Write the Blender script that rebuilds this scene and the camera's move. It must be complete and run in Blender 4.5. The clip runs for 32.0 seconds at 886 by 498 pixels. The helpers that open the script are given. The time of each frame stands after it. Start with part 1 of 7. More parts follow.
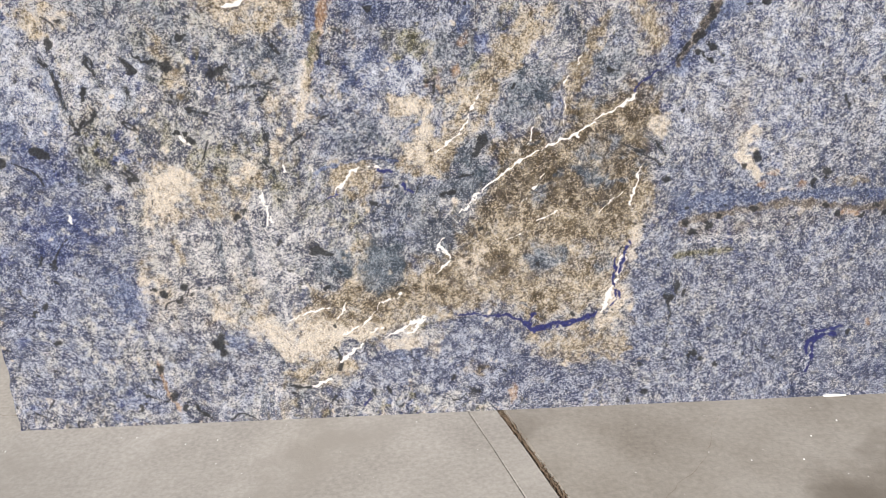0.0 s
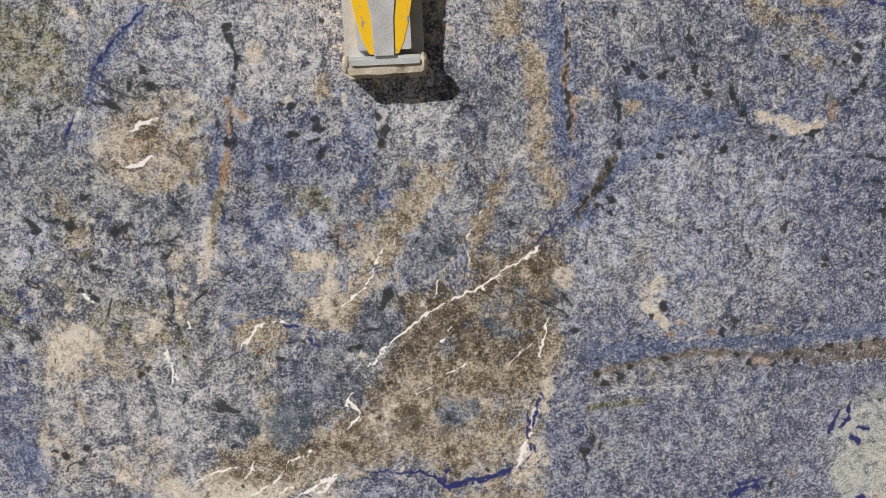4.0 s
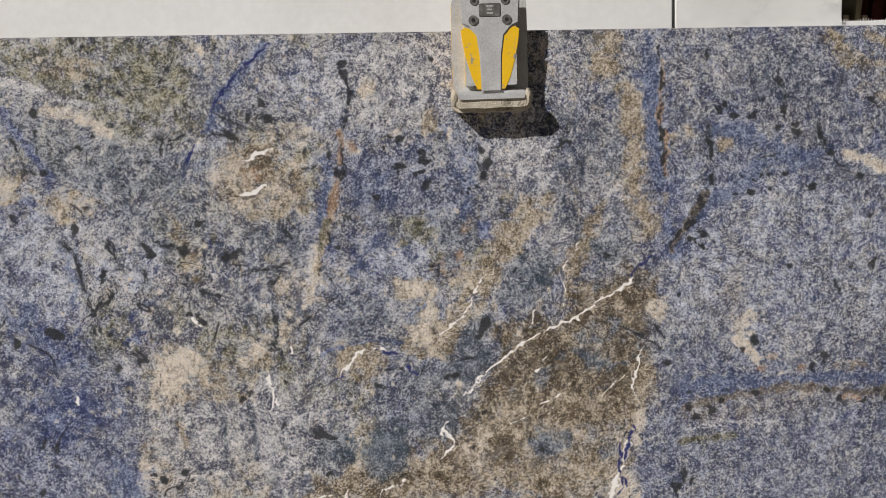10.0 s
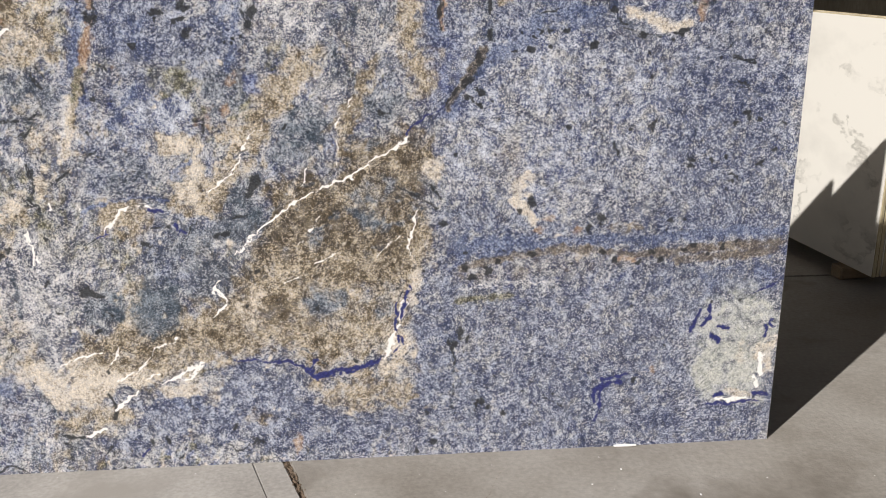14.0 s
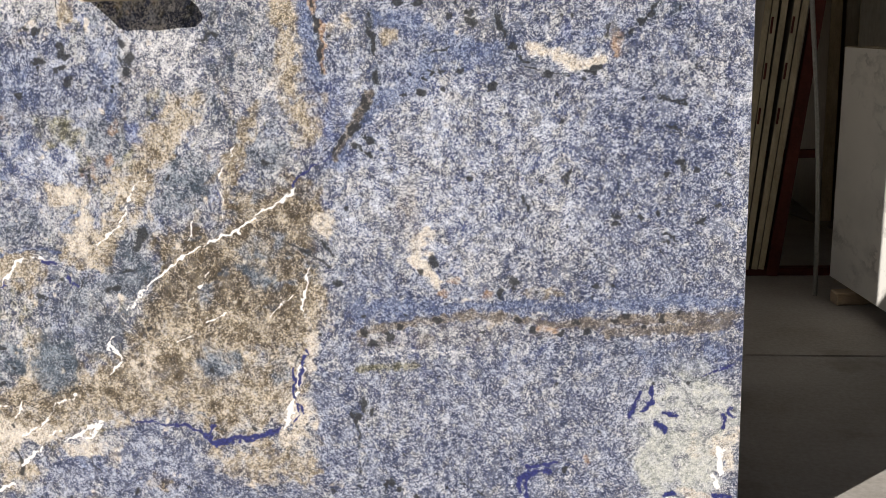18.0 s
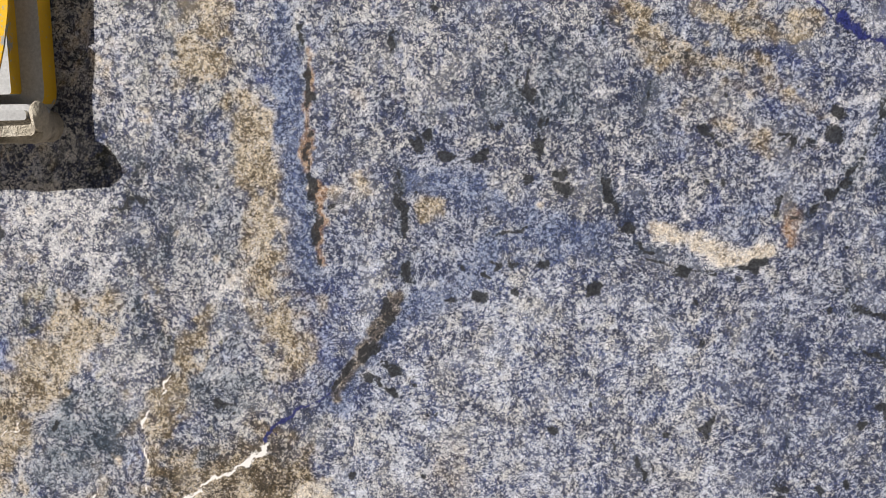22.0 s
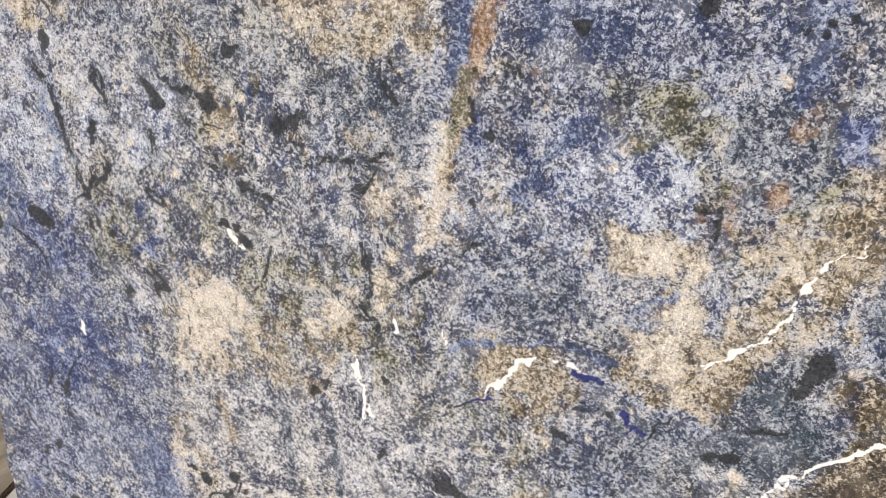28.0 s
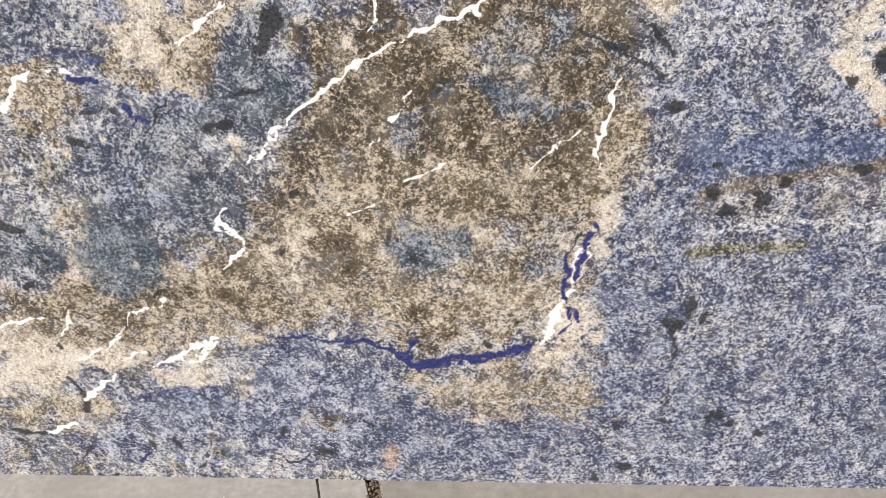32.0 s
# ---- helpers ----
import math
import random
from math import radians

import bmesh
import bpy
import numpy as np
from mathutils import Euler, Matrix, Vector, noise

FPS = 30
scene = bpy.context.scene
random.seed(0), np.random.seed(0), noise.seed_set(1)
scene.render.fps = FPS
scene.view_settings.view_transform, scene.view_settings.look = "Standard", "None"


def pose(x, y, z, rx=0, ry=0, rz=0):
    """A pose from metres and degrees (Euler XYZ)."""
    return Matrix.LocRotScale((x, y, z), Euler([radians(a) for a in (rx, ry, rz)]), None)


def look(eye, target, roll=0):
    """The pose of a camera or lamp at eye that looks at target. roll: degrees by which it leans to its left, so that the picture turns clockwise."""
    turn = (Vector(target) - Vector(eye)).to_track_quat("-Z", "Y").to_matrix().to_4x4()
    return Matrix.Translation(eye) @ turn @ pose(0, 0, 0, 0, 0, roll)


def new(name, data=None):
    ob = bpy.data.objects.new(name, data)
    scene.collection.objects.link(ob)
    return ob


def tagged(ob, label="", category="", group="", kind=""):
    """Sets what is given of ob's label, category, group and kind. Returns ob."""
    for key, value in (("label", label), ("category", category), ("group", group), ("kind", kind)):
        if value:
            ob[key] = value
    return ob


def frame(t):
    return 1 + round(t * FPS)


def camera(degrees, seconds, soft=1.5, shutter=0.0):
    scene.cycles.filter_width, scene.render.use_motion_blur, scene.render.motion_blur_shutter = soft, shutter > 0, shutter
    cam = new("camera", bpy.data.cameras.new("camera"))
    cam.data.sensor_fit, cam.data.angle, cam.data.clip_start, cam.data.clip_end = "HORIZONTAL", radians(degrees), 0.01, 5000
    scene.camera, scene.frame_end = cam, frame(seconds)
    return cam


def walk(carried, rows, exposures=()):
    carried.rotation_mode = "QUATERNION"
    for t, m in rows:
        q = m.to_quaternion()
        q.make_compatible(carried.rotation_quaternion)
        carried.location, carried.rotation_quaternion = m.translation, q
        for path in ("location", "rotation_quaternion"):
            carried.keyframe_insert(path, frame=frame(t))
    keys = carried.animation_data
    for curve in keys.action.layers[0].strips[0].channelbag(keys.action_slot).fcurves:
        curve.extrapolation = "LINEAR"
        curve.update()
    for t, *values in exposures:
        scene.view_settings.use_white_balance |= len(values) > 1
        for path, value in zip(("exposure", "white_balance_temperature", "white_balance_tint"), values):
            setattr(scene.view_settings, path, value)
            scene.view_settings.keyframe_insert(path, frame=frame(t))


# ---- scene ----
cam = camera(49.78, 32.0, soft=0.55)
PATH = [
    (0, pose(1.2604, -2.4893, 1.5456, 67.862, 2.006, -1.408)),
    (0.5, pose(1.2288, -2.4801, 1.5651, 68.763, 1.436, -0.200)),
    (1, pose(1.2319, -2.4846, 1.5800, 71.075, 1.471, 0.598)),
    (1.5, pose(1.2696, -2.4992, 1.5865, 73.788, 1.429, 1.651)),
    (2, pose(1.3100, -2.5043, 1.5810, 75.855, 1.768, 2.006)),
    (2.5, pose(1.3456, -2.5143, 1.5720, 77.263, 2.137, 2.252)),
    (3, pose(1.3951, -2.5189, 1.5616, 77.920, 2.367, 1.081)),
    (3.5, pose(1.4518, -2.5093, 1.5518, 77.548, 2.473, -1.147)),
    (4, pose(1.4818, -2.4838, 1.5457, 76.755, 2.514, -2.316)),
    (4.5, pose(1.4875, -2.4602, 1.5308, 75.907, 2.386, -4.245)),
    (6.5, pose(1.3534, -2.4752, 1.4365, 72.231, 2.137, -4.972)),
    (7, pose(1.3227, -2.4861, 1.4344, 72.457, 1.752, -3.106)),
    (7.5, pose(1.3065, -2.5118, 1.4399, 73.538, 1.603, -0.737)),
    (8, pose(1.2939, -2.5406, 1.4351, 75.657, 1.528, 1.520)),
    (8.5, pose(1.2619, -2.5665, 1.4132, 79.365, 1.250, 2.889)),
    (9, pose(1.2485, -2.5881, 1.3920, 82.870, 1.051, 2.411)),
    (9.5, pose(1.2446, -2.5958, 1.3737, 83.608, 1.178, 1.471)),
    (10, pose(1.2533, -2.5989, 1.3770, 82.939, 1.924, -1.094)),
    (10.5, pose(1.2476, -2.5708, 1.3985, 81.631, 2.111, -3.715)),
    (11, pose(1.2474, -2.5326, 1.4251, 80.749, 1.984, -5.313)),
    (11.5, pose(1.2729, -2.5020, 1.4413, 80.389, 1.789, -6.153)),
    (12, pose(1.3115, -2.4858, 1.4488, 80.178, 1.648, -6.628)),
    (12.5, pose(1.3661, -2.4820, 1.4472, 78.904, 1.885, -6.933)),
    (13, pose(1.4461, -2.4673, 1.4399, 77.962, 1.789, -7.317)),
    (13.5, pose(1.5460, -2.4956, 1.4373, 76.994, 1.548, -7.102)),
    (14, pose(1.6866, -2.5255, 1.4248, 72.785, 0.193, -5.034)),
    (14.5, pose(1.8823, -2.4716, 1.3929, 71.816, 0.360, -1.251)),
    (15, pose(2.0570, -2.4039, 1.3567, 70.870, 1.464, 3.135)),
    (15.5, pose(2.2113, -2.3652, 1.3379, 71.485, 1.271, 2.475)),
    (17.5, pose(2.5569, -2.3726, 1.3451, 75.495, 2.459, 9.496)),
    (18, pose(2.5025, -2.2604, 1.3464, 76.539, 2.192, 7.637)),
    (18.5, pose(2.4475, -2.1521, 1.3539, 76.873, 2.124, 6.070)),
    (19, pose(2.4253, -2.0041, 1.3567, 77.260, 1.981, 5.954)),
    (19.5, pose(2.4134, -1.8246, 1.3953, 79.292, 2.358, 5.110)),
    (20, pose(2.3927, -1.7008, 1.4342, 80.350, 1.838, 2.695)),
    (20.5, pose(2.3406, -1.6160, 1.4599, 81.290, 1.063, 0.053)),
    (21, pose(2.2647, -1.5265, 1.4672, 81.937, 1.189, -0.771)),
    (21.5, pose(2.1944, -1.4459, 1.4601, 81.777, 1.172, -0.259)),
    (22, pose(2.1202, -1.3959, 1.4659, 81.405, 1.018, 1.197)),
    (22.5, pose(2.0563, -1.3503, 1.4739, 80.848, 0.272, 3.287)),
    (23, pose(1.9756, -1.2800, 1.4690, 80.260, 0.536, 7.463)),
    (23.5, pose(1.8895, -1.2243, 1.4610, 81.073, 0.512, 9.801)),
    (24, pose(1.8031, -1.1952, 1.4403, 83.039, -0.003, 13.005)),
    (24.5, pose(1.7070, -1.1571, 1.4297, 84.177, -0.577, 15.522)),
    (25, pose(1.5968, -1.1204, 1.4246, 84.192, -0.717, 17.644)),
    (25.5, pose(1.4883, -1.0873, 1.4132, 83.211, -0.946, 19.272)),
    (27.5, pose(1.4448, -1.0184, 1.4024, 70.983, 1.155, 25.649)),
    (28, pose(1.4430, -1.0115, 1.3780, 67.663, 1.457, 25.894)),
    (28.5, pose(1.4360, -1.0343, 1.3421, 66.030, 1.040, 26.035)),
    (29, pose(1.4662, -1.0393, 1.3276, 63.500, 1.886, 25.511)),
    (29.5, pose(1.4936, -1.0655, 1.3068, 61.010, 1.850, 23.334)),
    (30, pose(1.5400, -1.0821, 1.3040, 59.105, 2.118, 20.549)),
    (30.5, pose(1.6110, -1.0829, 1.2928, 57.410, 2.804, 17.341)),
    (31, pose(1.6469, -1.0963, 1.2852, 56.385, 2.932, 14.274)),
    (31.5, pose(1.6818, -1.1055, 1.2826, 55.412, 3.100, 9.652)),
    (32, pose(1.7291, -1.1173, 1.2800, 54.971, 3.494, 4.304)),
]
EXPOSURES = [
    (0.0, 0.34), (2.0, 0.22), (3.0, -0.38), (4.0, -0.18), (7.0, 0.30), (8.0, 0.34), (9.0, -0.03), (10.0, -0.36), (11.0, -0.22), (12.0, -0.05),
    (13.0, 0.19), (14.0, 0.18), (15.0, 0.34), (18.0, 0.41), (20.0, 0.40), (21.0, 0.08), (22.0, 0.10), (23.0, 0.15),
    (24.0, 0.10), (25.0, -0.23), (27.5, 0.20), (28.0, 0.24), (31.0, 0.17), (32.0, 0.32)]
walk(cam, PATH, EXPOSURES)

# ---------------------------------------------------------------- light
SUN_FROM = Vector((-1.0, -0.96, 1.02)).normalized()
world = bpy.data.worlds.new("sky")
scene.world = world
world.use_nodes = True
wn = world.node_tree
sky = wn.nodes.new("ShaderNodeTexSky")
sky.sky_type = "NISHITA"
sky.sun_disc = False
sky.dust_density = 1.8
sky.sun_elevation = math.asin(SUN_FROM.z)
sky.sun_rotation = math.atan2(SUN_FROM.x, SUN_FROM.y)
wn.links.new(sky.outputs[0], wn.nodes["Background"].inputs[0])
wn.nodes["Background"].inputs[1].default_value = 0.017
sun = new("sun", bpy.data.lights.new("sun", "SUN"))
sun.data.energy = 5.0
sun.data.angle = radians(0.5)
sun.data.color = (1.0, 0.972, 0.948)
sun.matrix_world = look((-6, -5, 6), Vector((-6, -5, 6)) - SUN_FROM)

# ---------------------------------------------------------------- helpers


def material(name, rough=0.7, metal=0.0):
    m = bpy.data.materials.new(name)
    m.use_nodes = True
    bsdf = m.node_tree.nodes["Principled BSDF"]
    bsdf.inputs["Roughness"].default_value = rough
    bsdf.inputs["Metallic"].default_value = metal
    return m, m.node_tree, bsdf


def node(nt, kind, **values):
    n = nt.nodes.new(kind)
    for k, v in values.items():
        if k in n.inputs:
            n.inputs[k].default_value = v
    return n


def coords(nt, scale=(1, 1, 1)):
    g = nt.nodes.new("ShaderNodeNewGeometry")
    mp = nt.nodes.new("ShaderNodeMapping")
    mp.inputs["Scale"].default_value = scale
    nt.links.new(g.outputs["Position"], mp.inputs["Vector"])
    return mp.outputs[0]


def noise_tex(nt, vec, scale, detail=4.0, rough=0.55):
    n = node(nt, "ShaderNodeTexNoise", Scale=scale, Detail=detail, Roughness=rough)
    nt.links.new(vec, n.inputs["Vector"])
    return n.outputs["Fac"]


def ramp(nt, fac, stops):
    r = nt.nodes.new("ShaderNodeValToRGB")
    els = r.color_ramp.elements
    while len(els) < len(stops):
        els.new(0.5)
    for e, (p, c) in zip(els, stops):
        e.position = p
        e.color = (*c, 1) if len(c) == 3 else c
    nt.links.new(fac, r.inputs[0])
    return r.outputs[0]


def mixc(nt, fac, a, b, mode="MIX"):
    n = nt.nodes.new("ShaderNodeMix")
    n.data_type = "RGBA"
    n.blend_type = mode
    for sock, v in ((n.inputs[0], fac), (n.inputs[6], a), (n.inputs[7], b)):
        if hasattr(v, "default_value"):
            nt.links.new(v, sock)
        elif isinstance(v, (int, float)):
            sock.default_value = v
        else:
            sock.default_value = (*v, 1)
    return n.outputs[2]


def bump(nt, bsdf, height, strength, dist):
    b = node(nt, "ShaderNodeBump", Strength=strength, Distance=dist)
    nt.links.new(height, b.inputs["Height"])
    nt.links.new(b.outputs[0], bsdf.inputs["Normal"])


def mottled(name, a, b, c, scale=6.0, fine=90.0, rough=0.75, metal=0.0, bumpy=0.3, depth=0.002, stretch=(1, 1, 1), stain=None, grainy=0.35):
    """A surface of three tones: broad clouds, fine grain and, where given, stains."""
    m, nt, bsdf = material(name, rough, metal)
    v = coords(nt, stretch)
    broad = noise_tex(nt, v, scale, 6.0, 0.6)
    grain = noise_tex(nt, v, fine, 3.0, 0.6)
    col = ramp(nt, broad, [(0.32, a), (0.52, b), (0.70, c)])
    col = mixc(nt, grainy, col, ramp(nt, grain, [(0.3, tuple(x * 0.55 for x in b)), (0.7, tuple(min(x * 1.35, 0.95) for x in b))]))
    if stain:
        spot = noise_tex(nt, v, scale * 0.45, 5.0, 0.65)
        mask = ramp(nt, spot, [(0.56, (0, 0, 0)), (0.68, (1, 1, 1))])
        col = mixc(nt, mask, col, stain)
    nt.links.new(col, bsdf.inputs["Base Color"])
    nt.links.new(ramp(nt, broad, [(0.3, (rough - 0.1,) * 3), (0.7, (min(rough + 0.12, 1),) * 3)]), bsdf.inputs["Roughness"])
    bump(nt, bsdf, grain, bumpy, depth)
    return m


def mesh_of(name, bm, mat=None, smooth=False):
    me = bpy.data.meshes.new(name)
    bm.normal_update()
    bm.to_mesh(me)
    bm.free()
    if mat:
        me.materials.append(mat)
    if smooth:
        me.polygons.foreach_set("use_smooth", [True] * len(me.polygons))
        me.set_sharp_from_angle(angle=radians(40))
    return me


def part(name, bm, mat, parent=None, label="", smooth=False):
    ob = new(name, mesh_of(name, bm, mat, smooth))
    if parent is not None:
        ob.parent = parent
    if label:
        ob["label"] = label
    return ob


def box(x0, x1, y0, y1, z0, z1, bevel=0.0, seg=2, bm=None):
    bm = bm or bmesh.new()
    made = bmesh.ops.create_cube(bm, size=1.0)["verts"]
    for v in made:
        v.co = Vector(((x0 + x1) / 2 + v.co.x * (x1 - x0), (y0 + y1) / 2 + v.co.y * (y1 - y0), (z0 + z1) / 2 + v.co.z * (z1 - z0)))
    if bevel:
        edges = list({e for v in made for e in v.link_edges})
        bmesh.ops.bevel(bm, geom=edges, offset=bevel, segments=seg, affect="EDGES", profile=0.6)
    return bm


def cyl(p, q, r, n=16, r2=None, bm=None):
    bm = bm or bmesh.new()
    p, q = Vector(p), Vector(q)
    m = Matrix.Translation((p + q) / 2) @ (q - p).to_track_quat("Z", "Y").to_matrix().to_4x4()
    bmesh.ops.create_cone(bm, cap_ends=True, segments=n, radius1=r, radius2=r if r2 is None else r2, depth=(q - p).length, matrix=m)
    return bm


def wobble(bm, amount, scale, seed=0.0):
    for v in bm.verts:
        v.co += noise.noise_vector(v.co * scale + Vector((seed, seed, seed))) * amount
    return bm

# ---------------------------------------------------------------- the stone slab
SLAB_W, SLAB_H, SLAB_T = 2.90, 1.63, 0.03
STEP = 0.003
NX, NZ = int(SLAB_W / STEP), int(SLAB_H / STEP)
gu, gv = np.meshgrid(np.linspace(0, 1, NX + 1), np.linspace(0, 1, NZ + 1))
# a little out of square, as sawn: the head slopes, and the left side is a broken natural edge
def rise(v, lo, hi):
    t = np.clip((v - lo) / (hi - lo), 0, 1)
    return t * t * (3 - 2 * t)


def left_side(v):
    """How far the broken left side lies in, at a share v of the height."""
    return -0.008 + 0.050 * rise(v, 0.14, 0.52) + 0.034 * rise(v, 0.78, 1.0) + 0.004 * np.sin(v * 17.0) + 0.003 * np.sin(v * 53.0 + 1.0) + 0.002 * np.sin(v * 121.0)


ragged = left_side(gv)
gx = ragged + gu * (SLAB_W - ragged)
gz = gv * (1.662 - 0.0172 * gx)


def cloud(scale, seed, octaves=4, turn=0.0, stretch=1.0, x=None, z=None):
    """Fractal value noise over the face, about 0 to 1; scale is the size of a cloud in metres."""
    x = gx if x is None else x
    z = gz if z is None else z
    c, s = math.cos(radians(turn)), math.sin(radians(turn))
    u, w = (x * c + z * s) / (scale * stretch), (z * c - x * s) / scale
    if stretch == 1.0:
        u, w = 0.86 * u - 0.51 * w, 0.51 * u + 0.86 * w
    rng = np.random.RandomState(seed)
    out, amp, tot = np.zeros_like(x), 1.0, 0.0
    for _ in range(octaves):
        lat = rng.rand(128, 128)
        fu, fw = np.floor(u), np.floor(w)
        a, b = u - fu, w - fw
        a, b = a * a * (3 - 2 * a), b * b * (3 - 2 * b)
        i, j = fu.astype(int) % 128, fw.astype(int) % 128
        i1, j1 = (i + 1) % 128, (j + 1) % 128
        out += amp * ((lat[i, j] * (1 - a) + lat[i1, j] * a) * (1 - b) + (lat[i, j1] * (1 - a) + lat[i1, j1] * a) * b)
        tot += amp
        amp *= 0.55
        u, w = 2.03 * (0.80 * u - 0.60 * w) + 11.3, 2.03 * (0.60 * u + 0.80 * w) + 5.7
    return out / tot


def soft(v, lo, hi):
    t = np.clip((v - lo) / (hi - lo), 0, 1)
    return t * t * (3 - 2 * t)


# the face's coordinates, bent by noise, so that no patch has a clean edge
WX = gx + 0.055 * (cloud(0.10, 1) - 0.5) + 0.055 * (cloud(0.025, 2) - 0.5)
WZ = gz + 0.055 * (cloud(0.10, 3) - 0.5) + 0.055 * (cloud(0.025, 4) - 0.5)
VX = gx + 0.012 * (cloud(0.05, 5) - 0.5) + 0.017 * (cloud(0.013, 6, 2) - 0.5)
VZ = gz + 0.012 * (cloud(0.05, 7) - 0.5) + 0.017 * (cloud(0.013, 8, 2) - 0.5)


ALL = (slice(None), slice(None))


def window(x0, x1, z0, z1, pad):
    """The part of the grid round a box, so that a small mark costs little."""
    i0, i1 = int((z0 - pad) / 1.662 * NZ), int((z1 + pad) / 1.60 * NZ) + 2
    j0, j1 = int((x0 - pad - 0.07) / SLAB_W * NX), int((x1 + pad) / SLAB_W * NX) + 2
    return (slice(max(i0, 0), max(i1, 1)), slice(max(j0, 0), max(j1, 1)))


def depth(cx, cz, rx, rz, turn, reach=1.5, bent=None):
    """Distance from a spot's centre, in radii, within the window round it."""
    r = max(rx, rz)
    win = window(cx - r * reach, cx + r * reach, cz - r * reach, cz + r * reach, 0.04)
    c, s = math.cos(radians(turn)), math.sin(radians(turn))
    x, z = (WX, WZ) if (r >= 0.035 if bent is None else bent) else (VX, VZ)
    dx, dz = x[win] - cx, z[win] - cz
    return win, np.hypot((dx * c + dz * s) / rx, (dz * c - dx * s) / rz)


def blob(cx, cz, rx, rz, turn=0.0, edge=0.5):
    win, r = depth(cx, cz, rx, rz, turn, 1.6)
    return win, 1 - soft(r, 1 - edge, 1 + edge)


def stroke(pts, width, reach=1.6):
    """Distance from a broken line, in widths."""
    win = window(min(p[0] for p in pts), max(p[0] for p in pts), min(p[1] for p in pts), max(p[1] for p in pts), width * reach + 0.02)
    x, z = VX[win], VZ[win]
    best = np.full(x.shape, 9.0)
    for (ax, az), (bx, bz) in zip(pts, pts[1:]):
        vx, vz = bx - ax, bz - az
        t = np.clip(((x - ax) * vx + (z - az) * vz) / (vx * vx + vz * vz + 1e-9), 0, 1)
        best = np.minimum(best, np.hypot(x - ax - t * vx, z - az - t * vz))
    return win, best / width


def body(pts, edge, bent=1.0):
    """Inside a bent outline 1, outside 0."""
    win = window(min(p[0] for p in pts), max(p[0] for p in pts), min(p[1] for p in pts), max(p[1] for p in pts), edge + 0.05)
    x, z = gx[win] + bent * (WX - gx)[win], gz[win] + bent * (WZ - gz)[win]
    inside = np.zeros(x.shape, bool)
    best = np.full(x.shape, 9.0)
    for (ax, az), (bx, bz) in zip(pts, pts[1:] + pts[:1]):
        vx, vz = bx - ax, bz - az
        t = np.clip(((x - ax) * vx + (z - az) * vz) / (vx * vx + vz * vz + 1e-9), 0, 1)
        best = np.minimum(best, np.hypot(x - ax - t * vx, z - az - t * vz))
        cross = (az > z) != (bz > z)
        inside ^= cross & (x < ax + (z - az) / (bz - az + 1e-12) * vx)
    return win, soft(np.where(inside, best, -best), -edge, edge)


# zones of the stone: centre x, height, half-width, half-height, turn, strength, in metres and degrees
ZONES_DEEP = [
    (0.145, 1.193, 0.071, 0.039, 0, 1),
    (0.188, 0.874, 0.097, 0.081, 0, 1),
    (0.254, 0.629, 0.073, 0.132, 0, 1),
    (0.112, 0.447, 0.082, 0.101, 0, 0.6),
    (0.407, 0.446, 0.065, 0.084, 0, 1),
    (1.003, 1.071, 0.047, 0.062, 0, 0.4),
    (0.977, 1.242, 0.022, 0.085, -8, 1),
    (1.159, 1.085, 0.062, 0.047, 0, 0.5),
    (1.939, 1.044, 0.028, 0.048, 0, 1),
    (1.855, 1.495, 0.019, 0.053, 0, 1),
    (1.861, 1.442, 0.018, 0.044, 0, 0.8),
    (2.112, 1.228, 0.032, 0.028, 0, 0.5),
    (1.171, 0.214, 0.048, 0.032, 0, 1),
    (2.017, 0.654, 0.054, 0.029, 0, 0.8),
    (1.566, 0.145, 0.064, 0.036, 0, 0.4),
]
ZONES_DEEP_B = [
    (0.341, 0.063, 0.067, 0.051, 0, 1),
    (0.162, 0.653, 0.069, 0.1, 0, 1),
    (0.394, 0.401, 0.029, 0.107, 15, 1),
    (0.177, 0.133, 0.066, 0.057, 0, 0.4),
    (0.341, 0.657, 0.064, 0.092, 0, 0.8),
    (0.24, 0.617, 0.048, 0.067, 0, 0.7),
    (0.141, 0.913, 0.055, 0.04, 0, 0.7),
    (0.067, 0.082, 0.042, 0.019, 0, 0.8),
    (0.129, 0.308, 0.042, 0.018, 0, 0.6),
]
ZONES_BLUE = [
    (0.117, 1.019, 0.096, 0.096, 0, 1),
    (0.247, 0.777, 0.145, 0.098, 0, 1),
    (0.197, 0.497, 0.147, 0.15, 0, 1),
    (1.161, 1.254, 0.138, 0.107, 0, 1),
    (1.04, 1.333, 0.046, 0.091, 0, 1),
    (1.329, 1.206, 0.046, 0.107, 0, 1),
    (1.127, 1.038, 0.077, 0.063, 0, 1),
    (1.375, 1.281, 0.046, 0.076, 0, 1),
    (0.983, 0.883, 0.078, 0.095, 0, 0.5),
    (0.592, 1.31, 0.078, 0.038, 0, 1),
    (1.199, 0.721, 0.094, 0.048, 0, 0.6),
    (0.094, 1.38, 0.047, 0.092, 0, 0.6),
    (0.678, 1.506, 0.092, 0.06, 0, 0.5),
    (1.885, 1.422, 0.033, 0.179, 0, 1),
    (1.918, 1.227, 0.06, 0.091, 0, 1),
]
